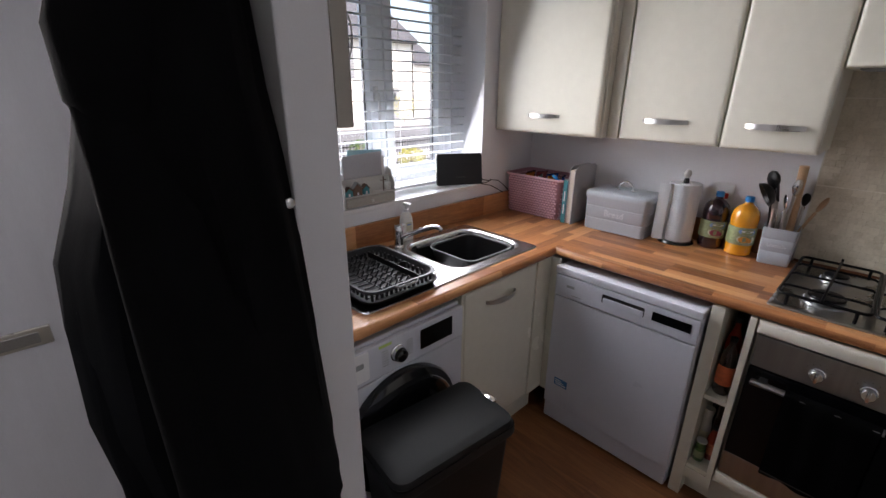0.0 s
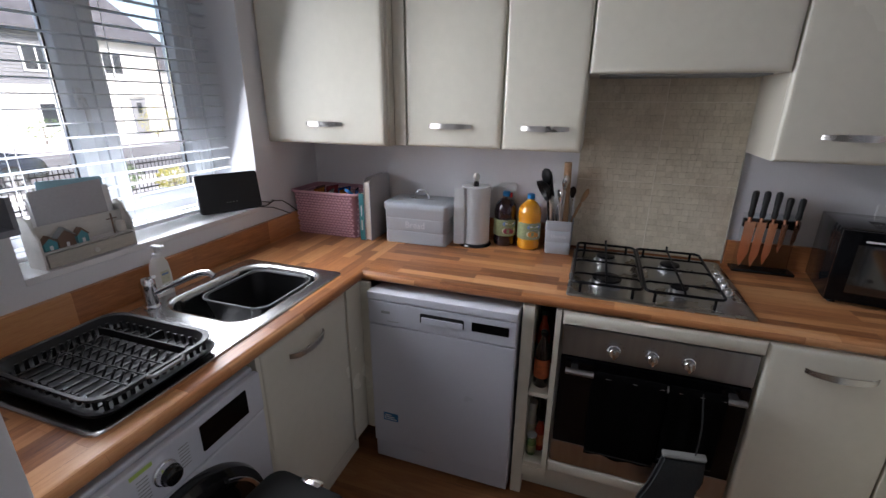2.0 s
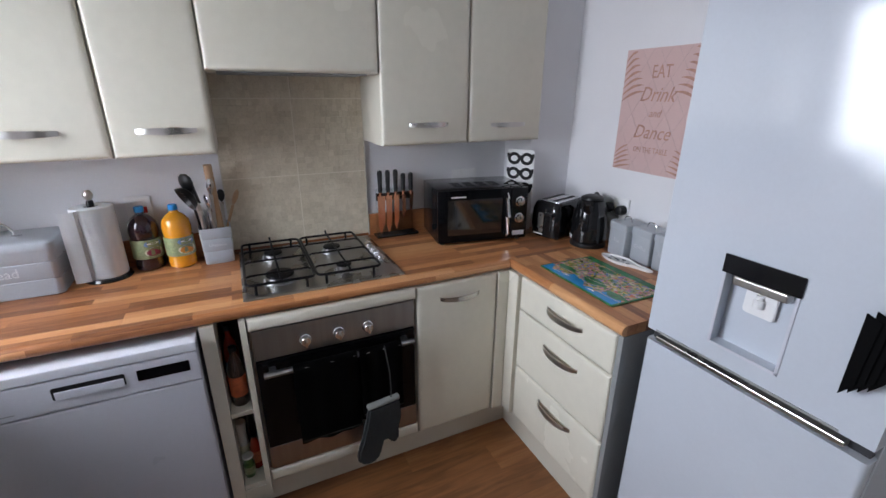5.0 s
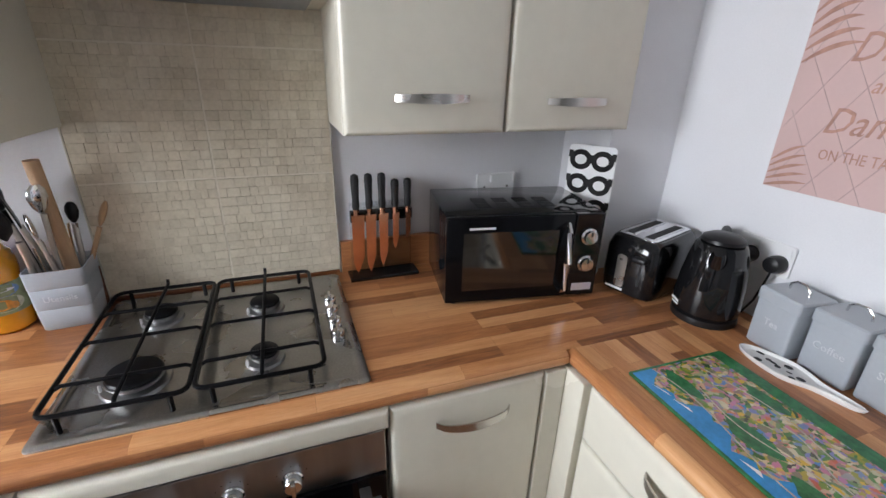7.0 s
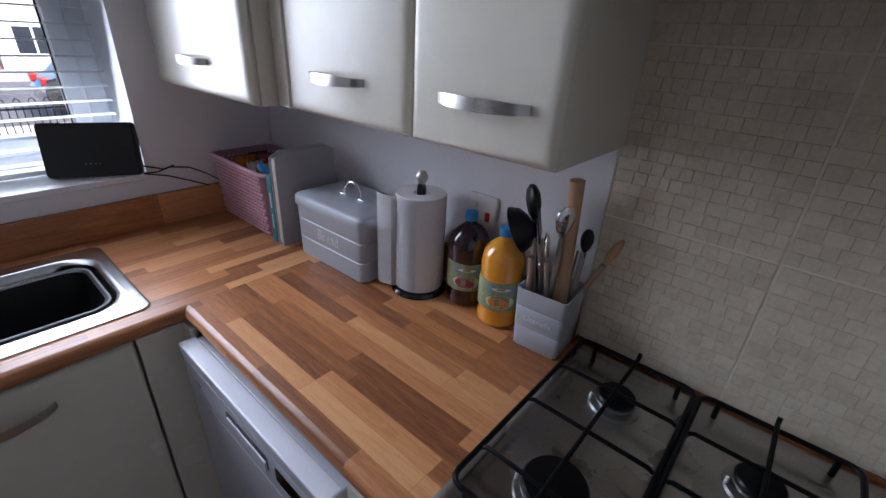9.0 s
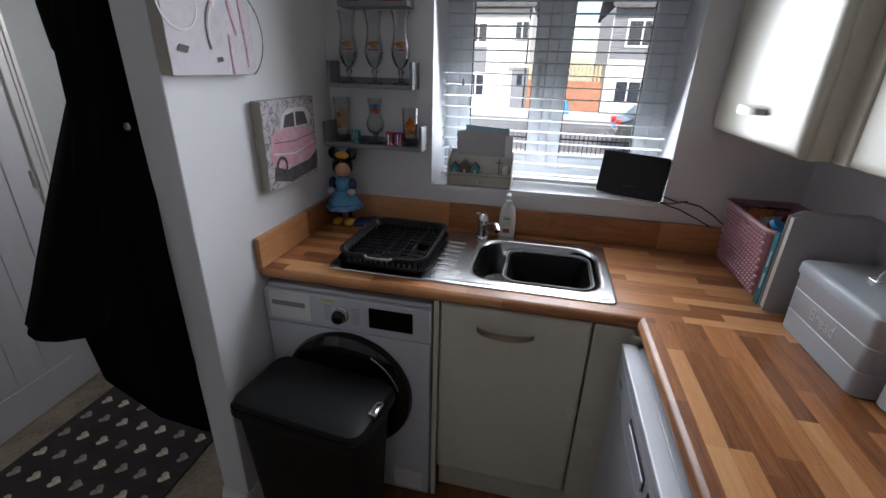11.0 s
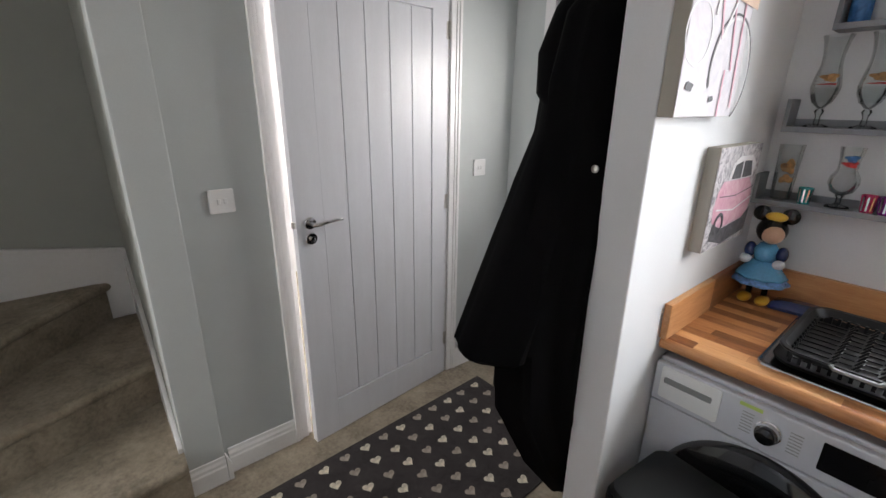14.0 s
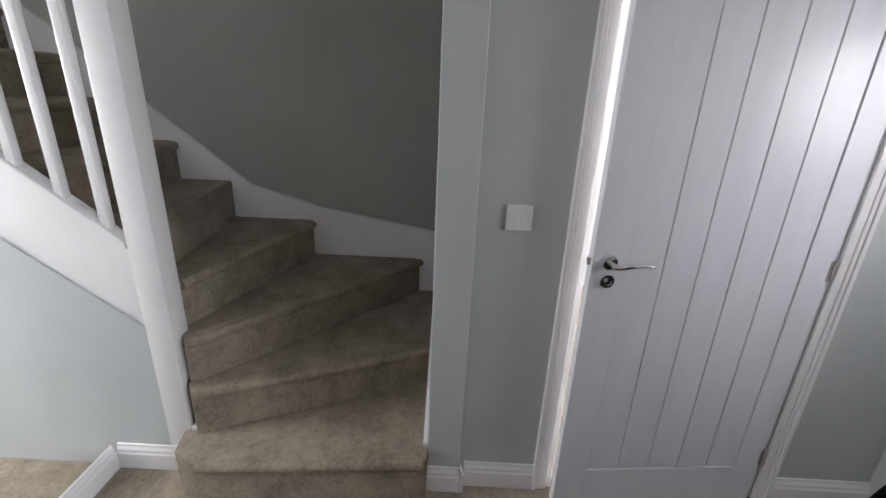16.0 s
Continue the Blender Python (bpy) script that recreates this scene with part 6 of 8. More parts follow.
def squash(x, y, drink, fruit, label, rz=-55):
    s = thing("squash_bottle", x, y, TOP, label, "bottle", rz=rz, group="squash bottles")
    prof = [(0.042, 0.0), (0.050, 0.007), (0.0515, 0.03), (0.049, 0.042), (0.052, 0.052), (0.052, 0.125), (0.049, 0.133), (0.052, 0.145), (0.0525, 0.168), (0.047, 0.194), (0.032, 0.213), (0.0165, 0.224), (0.0145, 0.232)]
    part("bottle_body", lathe(prof, 32), M[drink], s, smooth=True)
    part("cap", lathe([(0.0165, 0.2325), (0.0170, 0.235), (0.0165, 0.252), (0.014, 0.2545), (0.0, 0.2545)], 20), M["cap_blue"], s, "blue screw cap", smooth=True)
    lb = part("label", lathe([(0.0526, 0.052), (0.0530, 0.054), (0.0530, 0.126), (0.0526, 0.128)], 32), M["label_green"], s, "printed paper label", smooth=True)
    face = FACE_S

    def wrap(outline, r, z, mat, nm):
        bm = prism([(a, b) for a, b in outline], 0.0006, "z")
        for v in bm.verts:
            a = v.co.x / r
            rr = r + v.co.z
            v.co = Vector((rr * math.sin(a), -rr * math.cos(a), z + v.co.y))
        part(nm, bm, mat, lb)
    circle = [(math.cos(2 * math.pi * i / 16), math.sin(2 * math.pi * i / 16)) for i in range(16)]
    wrap([(x * 0.034, y * 0.015) for x, y in circle], 0.0533, 0.111, M["label_blue"], "label_band")
    wrap([(x * 0.024, y * 0.004) for x, y in circle], 0.0541, 0.113, M["white_ink"], "lettering_bar")
    wrap([(x * 0.036, y * 0.019) for x, y in circle], 0.0533, 0.078, M["label_cream"], "label_panel")
    wrap([(x * 0.022 - 0.008, y * 0.013) for x, y in circle], 0.0541, 0.077, M[fruit], "printed_fruit")
    wrap([(x * 0.009 + 0.013, y * 0.009) for x, y in circle], 0.0549, 0.073, M[fruit], "printed_fruit")
    return s


squash(2.349, 0.729, "squash_dark", "fruit_red", "bottle of dark blackcurrant squash with a blue cap")
squash(2.334, 0.614, "squash_orange", "fruit_orange", "bottle of bright orange squash with a blue cap")

uh = thing("utensil_pot", 2.335, 0.480, TOP, "square grey enamel pot full of kitchen utensils", "utensil pot", rz=4)
uh.scale = (1.14, 1.14, 1.06)
part("pot", loops([[(x, y, z) for x, y in round_rect(-w, -w, w, w, 0.008, 3)] for w, z in ((0.045, 0.0), (0.047, 0.003), (0.049, 0.05), (0.048, 0.052), (0.0495, 0.055), (0.0505, 0.10), (0.0495, 0.102), (0.051, 0.105), (0.052, 0.145), (0.050, 0.145), (0.046, 0.01))]), M["tin_grey"], uh, smooth=True)
text_mesh("Utensils", 0.018, Matrix.Translation((-0.0518, 0.0, 0.078)) @ FACE_W, M["faint_ink"], uh)


def utensil(name, base, tip, r, mat, label, head=None, head_mat=None):
    u_ = thing(name, 2.335, 0.480, TOP + 0.012, label, "utensil")
    u_.scale = (1.08, 1.08, 1.08)
    a, b_ = Vector(base), Vector(tip)
    part("handle", tube([a, a.lerp(b_, 0.5), b_], r, 10), M[mat], u_, smooth=True)
    if head:
        h_, m = head
        d = (b_ - a).normalized()
        q = d.to_track_quat("Z", "Y").to_matrix().to_4x4()
        part("head", flat(h_, Matrix.Translation(b_) @ q @ m), M[head_mat or mat], u_, smooth=True)
    return u_


def spoon_head(w, l, depth=0.006):
    return lathe([(0.0, 0.0), (0.35, 0.06), (0.75, 0.25), (1.0, 0.55), (0.85, 0.82), (0.45, 0.97), (0.0, 1.0)], 20, squash=depth / w), pose(0, 0, 0) @ Matrix.Diagonal((w, w, l, 1))


def slotted_head(w, l, holes=3):
    bs = []
    t_ = 0.0015
    cuts = [(-w + 2 * w * (i + 0.7) / (holes + 0.4), 0) for i in range(holes)]
    x = -w
    for c, _ in cuts:
        bs.append((x, -t_, l * 0.19, c - 0.003, t_, l * 0.86))
        x = c + 0.003
    bs.append((x, -t_, l * 0.2, w, t_, l * 0.85))
    bs += [(-w, -t_, 0, w, t_, l * 0.2), (-w, -t_, l * 0.85, w, t_, l)]
    return boxes(*bs, bevel=0.001), ID


utensil("rolling_pin", (0.01, -0.022, 0.0), (-0.005, -0.012, 0.36), 0.0145, "wood_light", "pale wooden rolling pin standing in the pot")
ldl = utensil("ladle", (-0.01, 0.02, 0.0), (-0.03, 0.045, 0.235), 0.0055, "satin", "black ladle with a steel handle")
part("head", flat(lathe([(0.0, 0.0), (0.022, 0.004), (0.040, 0.016), (0.048, 0.034), (0.046, 0.034), (0.036, 0.018), (0.0, 0.008)], 24), Matrix.Translation((-0.035, 0.048, 0.262)) @ pose(0, 0, 0, -118, 0, 25)), M["black_plastic"], ldl, smooth=True)
utensil("black_spoon", (0.02, 0.03, 0.0), (-0.01, 0.060, 0.26), 0.006, "black_plastic", "black serving spoon in the pot", spoon_head(0.032, 0.075, 0.014), "black_plastic")
utensil("slotted_turner", (0.015, 0.0, 0.0), (-0.005, 0.042, 0.225), 0.006, "satin", "black slotted turner with a steel handle", slotted_head(0.032, 0.085, 3), "black_plastic")
utensil("pasta_server", (-0.015, 0.0, 0.0), (-0.02, -0.010, 0.25), 0.0055, "satin", "steel pasta server with curved teeth", spoon_head(0.024, 0.065, 0.01), "chrome")
utensil("serving_spoon", (-0.03, -0.02, 0.0), (-0.04, 0.004, 0.20), 0.005, "satin", "steel serving spoon in the pot", spoon_head(0.022, 0.06), "chrome")
utensil("steel_tongs", (-0.03, 0.03, 0.0), (-0.045, 0.034, 0.20), 0.007, "satin", "steel tongs standing in the pot")
utensil("wooden_spoon", (0.02, -0.01, 0.02), (0.05, -0.075, 0.19), 0.0055, "wood_light", "pale wooden spoon leaning out of the pot", spoon_head(0.022, 0.065, 0.007), "wood_light")
utensil("potato_masher", (0.02, -0.03, 0.0), (0.03, -0.038, 0.21), 0.006, "satin", "steel utensil with a black end in the pot", spoon_head(0.015, 0.05, 0.012), "black_plastic")
p_ = uh
for i in range(5):
    u_ = thing("skewer", 2.335, 0.480, TOP + 0.012, "steel skewer standing among the utensils", "utensil")
    part("rod", tube([(-0.01 + 0.008 * i, 0.02 - 0.01 * i, 0.0), (-0.02 + 0.012 * i, 0.03 - 0.015 * i, 0.19 + 0.01 * i)], 0.003, 8), M["chrome"], u_, smooth=True)

# pink basket with packets
pb = thing("pink_basket", 2.276, 1.593, TOP, "pink woven plastic basket full of packets", "basket")
pb.scale = (1.12, 1.19, 1.11)
rings = [[(x, y, z) for x, y in round_rect(-w, -d, w, d, 0.025, 4)] for w, d, z in ((0.088, 0.138, 0.0), (0.090, 0.140, 0.004), (0.103, 0.153, 0.19), (0.107, 0.157, 0.192), (0.107, 0.157, 0.202), (0.101, 0.151, 0.202), (0.086, 0.136, 0.01))]
part("basket_body", loops(rings), M["pink_deep"], pb, smooth=True)
bm = bmesh.new()
for side in range(4):
    L_ = 0.145 if side % 2 == 0 else 0.095
    nn = int(2 * L_ * 0.92 / 0.0155)
    for r in range(15):
        z = 0.009 + 0.0124 * r
        k = z / 0.19
        for c in range(nn):
            u = -L_ * 0.92 + (c + 0.5 + (0.5 if r % 2 else 0)) * 2 * L_ * 0.92 / nn
            if abs(u) > L_ * 0.92:
                continue
            w, d = 0.0900 + 0.0125 * k, 0.1400 + 0.0125 * k
            x, y, a = ((-w, u, 90), (u, -d, 0), (w, u, 90), (u, d, 0))[side]
            q = bmesh.new()
            bmesh.ops.create_icosphere(q, subdivisions=1, radius=1, matrix=pose(x, y, z, 0, 0, a) @ pose(0, 0, 0, 0, 8 if (r + c) % 2 else -8, 0) @ Matrix.Diagonal((0.0080, 0.0050, 0.0056, 1)))
            join(bm, q)
part("weave", bm, M["pink"], pb, smooth=True, kind="stuff")
rim_ = [(x, y, 0.197) for x, y in round_rect(-0.1075, -0.1575, 0.1075, 0.1575, 0.025, 4)]
part("rim", tube(rim_, 0.0055, 8, closed=True), M["pink"], pb, "rounded pink rim", smooth=True)
rr = random.Random(9)
cols = {"orange": (0.6, 0.2, 0.03), "brown": (0.12, 0.06, 0.04), "blue": (0.03, 0.10, 0.42), "white": (0.65, 0.65, 0.66), "dark red": (0.25, 0.04, 0.05)}
for i, (nm, colr) in enumerate([("brown", cols["brown"]), ("orange", cols["orange"]), ("dark red", cols["dark red"]), ("white", cols["white"]), ("blue", cols["blue"]), ("orange", cols["orange"]), ("blue", cols["blue"])]):
    pk = thing("food_packet", 2.27 + (-0.035 if i % 2 else 0.03), 1.70 - 0.036 * i, TOP + 0.012, nm + " crumpled food packet standing in the pink basket", "packet", rz=rr.uniform(-25, 25))
    key = "packet_" + nm.replace(" ", "_")
    if key not in M:
        M[key] = surface(key, colr, 0.25, vary=0.35, scale=25, fine=60, bump=0.4, coat=0.4)
    part("wrapper", loops([[(x + 0.004 * math.sin(z * 60 + y * 50), y, z) for x, y in round_rect(-w, -d, w, d, 0.006, 3)] for w, d, z in ((0.036, 0.008, 0.0), (0.038, 0.014, 0.05), (0.037, 0.013, 0.12), (0.036, 0.006, 0.19), (0.037, 0.001, 0.208 + 0.004 * (i % 3)))]), M[key], pk, smooth=True)
ca = thing("blue_cap", 2.20, 1.475, TOP + 0.216, "bright blue plastic lid lying on the packets", "lid")
part("lid_disc", flat(lathe([(0.024, 0), (0.026, 0.006), (0.024, 0.014), (0.0, 0.016)], 20), pose(0, 0, 0, 25, 30, 0)), M["cap_blue"], ca, smooth=True)

bk = thing("teal_book", 2.245, 1.3892, TOP, "teal paperback cookbook standing beside the basket", "book", rz=0)
part("cover", boxes((-0.075, -0.012, 0.0, 0.085, -0.0095, 0.228), (-0.075, 0.0095, 0.0, 0.085, 0.012, 0.228), (-0.0775, -0.012, 0.0, -0.075, 0.012, 0.228)), M["teal"], bk)
part("page_block", boxes((-0.0745, -0.0092, 0.003, 0.082, 0.0092, 0.225)), M["pages"], bk, "cream pages")
for k in range(2):
    part("lettering_bar", boxes((-0.0782, -0.003, 0.05 + 0.07 * k, -0.0777, 0.003, 0.10 + 0.07 * k)), M["white_ink"], bk)
bk = thing("tall_grey_book", 2.277, 1.360, TOP, "large grey hardback book standing against the bread bin", "book", rz=0)
part("cover", prism([(-0.107, 0.0), (0.107, 0.0), (0.107, 0.29), (0.085, 0.302), (-0.075, 0.302), (-0.107, 0.285)], 0.003, "y"), M["book_grey"], bk).location = (0, -0.018, 0)
part("cover", prism([(-0.107, 0.0), (0.107, 0.0), (0.107, 0.29), (0.085, 0.302), (-0.075, 0.302), (-0.107, 0.285)], 0.003, "y"), M["book_grey"], bk).location = (0, 0.012, 0)
part("page_block", boxes((-0.102, -0.0148, 0.003, 0.10, 0.0118, 0.282)), M["pages"], bk, "cream pages")

# soap, organiser, radio
sp = thing("soap_bottle", 1.377, 1.733, TOP, "white pump bottle of liquid soap beside the tap", "soap dispenser")
M["soap"] = surface("cream_soap_plastic", (0.75, 0.73, 0.68), 0.3, vary=0.02, bump=0.0)
part("bottle_body", loops([[(x, y, z) for x, y in round_rect(-w, -d, w, d, min(w, d) * 0.9, 5)] for w, d, z in ((0.030, 0.018, 0.0), (0.033, 0.020, 0.006), (0.034, 0.021, 0.07), (0.029, 0.019, 0.115), (0.020, 0.015, 0.132), (0.013, 0.013, 0.138))]), M["soap"], sp, smooth=True)
part("collar", lathe([(0.0135, 0.1385), (0.0135, 0.152), (0.006, 0.154), (0.005, 0.170), (0.0, 0.170)], 16), M["white_plastic"], sp, smooth=True)
part("pump_head", boxes((-0.009, -0.036, 0.1702, 0.009, 0.010, 0.182), bevel=0.003), M["white_plastic"], sp, smooth=True)
part("label_panel", boxes((-0.016, -0.0222, 0.05, 0.016, -0.0212, 0.092), bevel=0.0002), M["label_cream"], sp)
part("lettering_bar", boxes((-0.012, -0.0229, 0.078, 0.012, -0.0223, 0.084)), M["label_blue"], sp)
part("lettering_bar", boxes((-0.013, -0.0229, 0.022, 0.013, -0.0222, 0.040)), M["fruit_red"], sp)

og = thing("letter_organiser", 1.238, 1.838, WZ0, "white wooden letter rack with a little drawer and seaside houses", "letter rack")
M["drift"] = surface("whitewashed_wood", (0.60, 0.58, 0.54), 0.6, vary=0.12, stretch=(1, 8, 8))
M["drift_front"] = surface("limed_drawer_front", (0.46, 0.42, 0.36), 0.65, vary=0.15, stretch=(1, 8, 8))
for x in (-0.135, 0.129):
    part("side_panel", prism([(-0.035, 0.0), (0.04, 0.0), (0.04, 0.13), (0.03, 0.15), (0.01, 0.155), (-0.01, 0.14), (-0.02, 0.11), (-0.035, 0.09)], 0.006, "x", 0.001), M["drift"], og).location = (x, 0, 0)
part("back_panel", boxes((-0.129, 0.034, 0.0, 0.129, 0.039, 0.14)), M["drift"], og)
part("middle_panel", boxes((-0.129, 0.004, 0.053, 0.129, 0.008, 0.12)), M["drift"], og)
part("shelf", boxes((-0.129, -0.035, 0.047, 0.129, 0.034, 0.052)), M["drift"], og)
dd = part("drawer", boxes((-0.126, -0.037, 0.004, 0.126, 0.030, 0.044), bevel=0.001), M["drift_front"], og, "limed wood drawer")
part("drawer_knob", flat(lathe([(0.004, 0), (0.004, 0.004), (0.008, 0.008), (0.007, 0.013), (0.0, 0.015)], 14), Matrix.Translation((0, -0.037, 0.024)) @ FACE_S), M["drift"], dd, smooth=True)
M["teal_paint"] = surface("teal_house_paint", (0.06, 0.26, 0.30), 0.6)
M["brown_paint"] = surface("brown_house_paint", (0.16, 0.10, 0.07), 0.7)
for x, w, h, mt_ in ((-0.105, 0.034, 0.035, "teal_paint"), (-0.062, 0.044, 0.050, "brown_paint"), (-0.018, 0.030, 0.038, "teal_paint")):
    hs = part("little_house", prism([(-w / 2, 0), (w / 2, 0), (w / 2, h * 0.62), (0, h), (-w / 2, h * 0.62)], 0.02, "y"), M[mt_], og, "small painted wooden house")
    hs.location = (x, -0.028, 0.0525)
    part("roof", flat(prism([(-w / 2 - 0.003, h * 0.60), (0, h + 0.002), (w / 2 + 0.003, h * 0.60), (w / 2 + 0.003, h * 0.66), (0, h + 0.008), (-w / 2 - 0.003, h * 0.66)], 0.024, "y"), Matrix.Translation((0, -0.002, 0))), M["brown_paint" if mt_ == "teal_paint" else "grey_board"], hs)
    part("doorway", boxes((-0.004, -0.0012, 0.001, 0.004, -0.0004, 0.014)), M["white_ink"], hs)
part("little_mast", boxes((0.078, -0.022, 0.0525, 0.082, -0.018, 0.118), (0.064, -0.022, 0.10, 0.096, -0.018, 0.103), bevel=0.0005), M["brown_paint"], og)
part("little_jar", lathe([(0.012, 0), (0.014, 0.004), (0.014, 0.03), (0.010, 0.036), (0.0, 0.036)], 14, at=(0.108, -0.014, 0.0525)), M["drift"], og, smooth=True)
for i, (w, hh, mt_, yy, a) in enumerate(((0.20, 0.20, "book_grey", 0.013, -2), (0.22, 0.185, "white_plastic", 0.019, 1), (0.18, 0.215, "paper_blue", 0.024, 3), (0.23, 0.18, "white_plastic", 0.029, -1))):
    if mt_ not in M:
        M[mt_] = surface(mt_, (0.28, 0.50, 0.58), 0.6)
    en = thing("letter", 1.238 + 0.004 * i, 1.838 + yy, WZ0 + 0.0525, ("pale blue" if mt_ == "paper_blue" else "pale grey" if mt_ == "book_grey" else "white") + " envelope standing in the letter rack", "letter")
    part("envelope", flat(boxes((-w / 2, -0.001, 0.004, w / 2, 0.001, hh - 0.03), bevel=0.0003), pose(0, 0, 0, 0, a, 0)), M[mt_], en)

rd = thing("black_speaker", 1.833, 1.838, WZ0, "black rectangular speaker leaning on the window sill", "speaker", rz=-29)
part("case", flat(prism(round_rect(-0.126, 0.0, 0.126, 0.165, 0.012, 4), 0.030, "z", 0.004), pose(0, 0.01, 0.001, -10, 0, 0) @ FACE_S), M["black_plastic"], rd, smooth=True)
M["mesh_black"] = surface("black_speaker_cloth", (0.014, 0.014, 0.016), 0.8, vary=0.2, fine=900, bump=0.6)
part("grille", flat(prism(round_rect(-0.120, 0.006, 0.120, 0.159, 0.010, 4), 0.002, "z"), pose(0, 0.01, 0.001, -10, 0, 0) @ FACE_S @ Matrix.Translation((0, 0, 0.0302))), M["mesh_black"], rd, "black cloth grille", smooth=True)
for i in range(4):
    part("control_mark", flat(boxes((-0.02 + 0.013 * i, 0.040, 0.0323, -0.017 + 0.013 * i, 0.043, 0.0328)), pose(0, 0.01, 0.001, -10, 0, 0) @ FACE_S), M["grey_board"], rd)
part("flex", tube([(0.115, 0.01, 0.03), (0.18, 0.02, 0.012), (0.21, 0.07, 0.014)], 0.0025, 6), M["black_plastic"], rd, smooth=True)
cb = thing("power_cable", 1.96, 1.785, WZ0 + 0.004, "thin black power cable running from the sill", "cable")
part("cord", tube([(-0.015, 0.0, 0.0), (0.02, -0.012, 0.0), (0.06, -0.016, 0.012), (0.12, -0.014, 0.0), (0.17, -0.01, -0.03), (0.23, -0.008, -0.075)], 0.0025, 6), M["black_plastic"], cb, smooth=True)
part("cord", tube([(-0.015, 0.0, -0.002), (0.05, -0.014, -0.018), (0.12, -0.012, -0.05), (0.19, -0.01, -0.085)], 0.0025, 6), M["black_plastic"], cb, smooth=True)

# knives on a clear stand
kn = thing("knife_stand", 2.352, -0.32, TOP, "clear magnetic stand with five copper-coloured knives", "knife stand")
part("base", boxes((-0.035, -0.108, 0.0, 0.033, 0.108, 0.012), bevel=0.003), M["black_gloss"], kn)
part("acrylic_back", boxes((0.018, -0.095, 0.012, 0.024, 0.095, 0.235), bevel=0.001), M["acrylic"], kn, "clear acrylic back")
part("holder_bar", boxes((-0.002, -0.095, 0.180, 0.0175, 0.095, 0.215), bevel=0.003), M["black_gloss"], kn)
for i, (w, l) in enumerate(((0.024, 0.19), (0.020, 0.19), (0.018, 0.175), (0.013, 0.12), (0.011, 0.09))):
    y = 0.078 - 0.039 * i
    kf = thing("kitchen_knife", 2.352 - 0.008, -0.32 + y, TOP + 0.205, "kitchen knife with black handle and copper-coloured blade", "knife")
    part("blade", prism([(-w, 0.0), (w * 0.6, 0.0), (w * 0.6, -l * 0.80), (w * 0.1, -l), (-w * 0.8, -l * 0.7)], 0.0022, "x"), M["copper"], kf, "copper-coloured blade").location = (-0.002, 0, 0)
    part("collar", lathe([(0.008, 0.0), (0.008, 0.018), (0.0, 0.018)], 12, squash=1.0), M["copper"], kf, smooth=True)
    hh_ = 0.105 if i < 3 else 0.085
    part("handle", lathe([(0.008, 0.0185), (0.0095, 0.03), (0.0085, 0.05), (0.0105, 0.018 + hh_ * 0.85), (0.009, 0.018 + hh_ * 0.97), (0.0, 0.02 + hh_)], 14, squash=1.15), M["black_matt"], kf, "matt black handle", smooth=True)

# microwave
mw = thing("microwave", 2.196, -0.672, TOP, "glossy black microwave oven with two silver dials", "microwave", rz=-99.5)
MW, MD, MH = 0.44, 0.29, 0.262
part("case", boxes((-MW / 2, -MD / 2 + 0.02, 0.012, MW / 2, MD / 2, MH), bevel=0.004), M["black_gloss"], mw, smooth=True)
md = part("door", boxes((-MW / 2, -MD / 2, 0.014, MW / 2 - 0.085, -MD / 2 + 0.019, MH - 0.002), bevel=0.004), M["black_glass"], mw, smooth=True)
part("door_window", boxes((-MW / 2 + 0.045, -MD / 2 - 0.0012, 0.05, MW / 2 - 0.13, -MD / 2 - 0.0002, MH - 0.045)), M["mirror_glass"], md)
part("handle", tube([(MW / 2 - 0.105, -MD / 2 - 0.0, 0.035), (MW / 2 - 0.108, -MD / 2 - 0.022, 0.05), (MW / 2 - 0.108, -MD / 2 - 0.030, 0.13), (MW / 2 - 0.108, -MD / 2 - 0.022, 0.215), (MW / 2 - 0.105, -MD / 2 - 0.0, 0.23)], 0.0085, 10, flat=1.3), M["chrome"], md, "chrome bow handle", smooth=True)
mp = part("control_panel", boxes((MW / 2 - 0.083, -MD / 2, 0.014, MW / 2, -MD / 2 + 0.019, MH - 0.002), bevel=0.003), M["black_gloss"], mw)
for z in (0.195, 0.115):
    part("dial", flat(lathe([(0.024, 0), (0.024, 0.006), (0.019, 0.009), (0.018, 0.018), (0.0, 0.019)], 28), Matrix.Translation((MW / 2 - 0.042, -MD / 2, z)) @ FACE_S), M["chrome"], mp, "silver dial", smooth=True)
    part("dial_mark", boxes((MW / 2 - 0.0435, -MD / 2 - 0.0205, z + 0.004, MW / 2 - 0.0405, -MD / 2 - 0.0192, z + 0.016)), M["black_matt"], mp)
part("sticker", boxes((MW / 2 - 0.072, -MD / 2 - 0.0012, 0.030, MW / 2 - 0.012, -MD / 2 - 0.0002, 0.052)), M["white_ink"], mp, "white sticker")
part("lettering_bar", boxes((-MW / 2 + 0.06, -MD / 2 - 0.0022, MH - 0.036, -MW / 2 + 0.13, -MD / 2 - 0.0014, MH - 0.030)), M["white_ink"], md)
for i in range(4):
    for j in range(2):
        x = -0.12 + 0.062 * i
        y = -0.05 + 0.052 * j
        for k in range(5):
            part("vent_slot", boxes((x + 0.0085 * k, y - 0.02, MH + 0.0002, x + 0.005 + 0.0085 * k, y + 0.02, MH + 0.001)), M["black_matt"], mw, kind="stuff")
for x in (-0.19, 0.19):
    for y in (-0.11, 0.12):
        part("foot", lathe([(0.012, 0), (0.012, 0.0118)], 12, at=(x, y, 0)), M["black_matt"], mw)

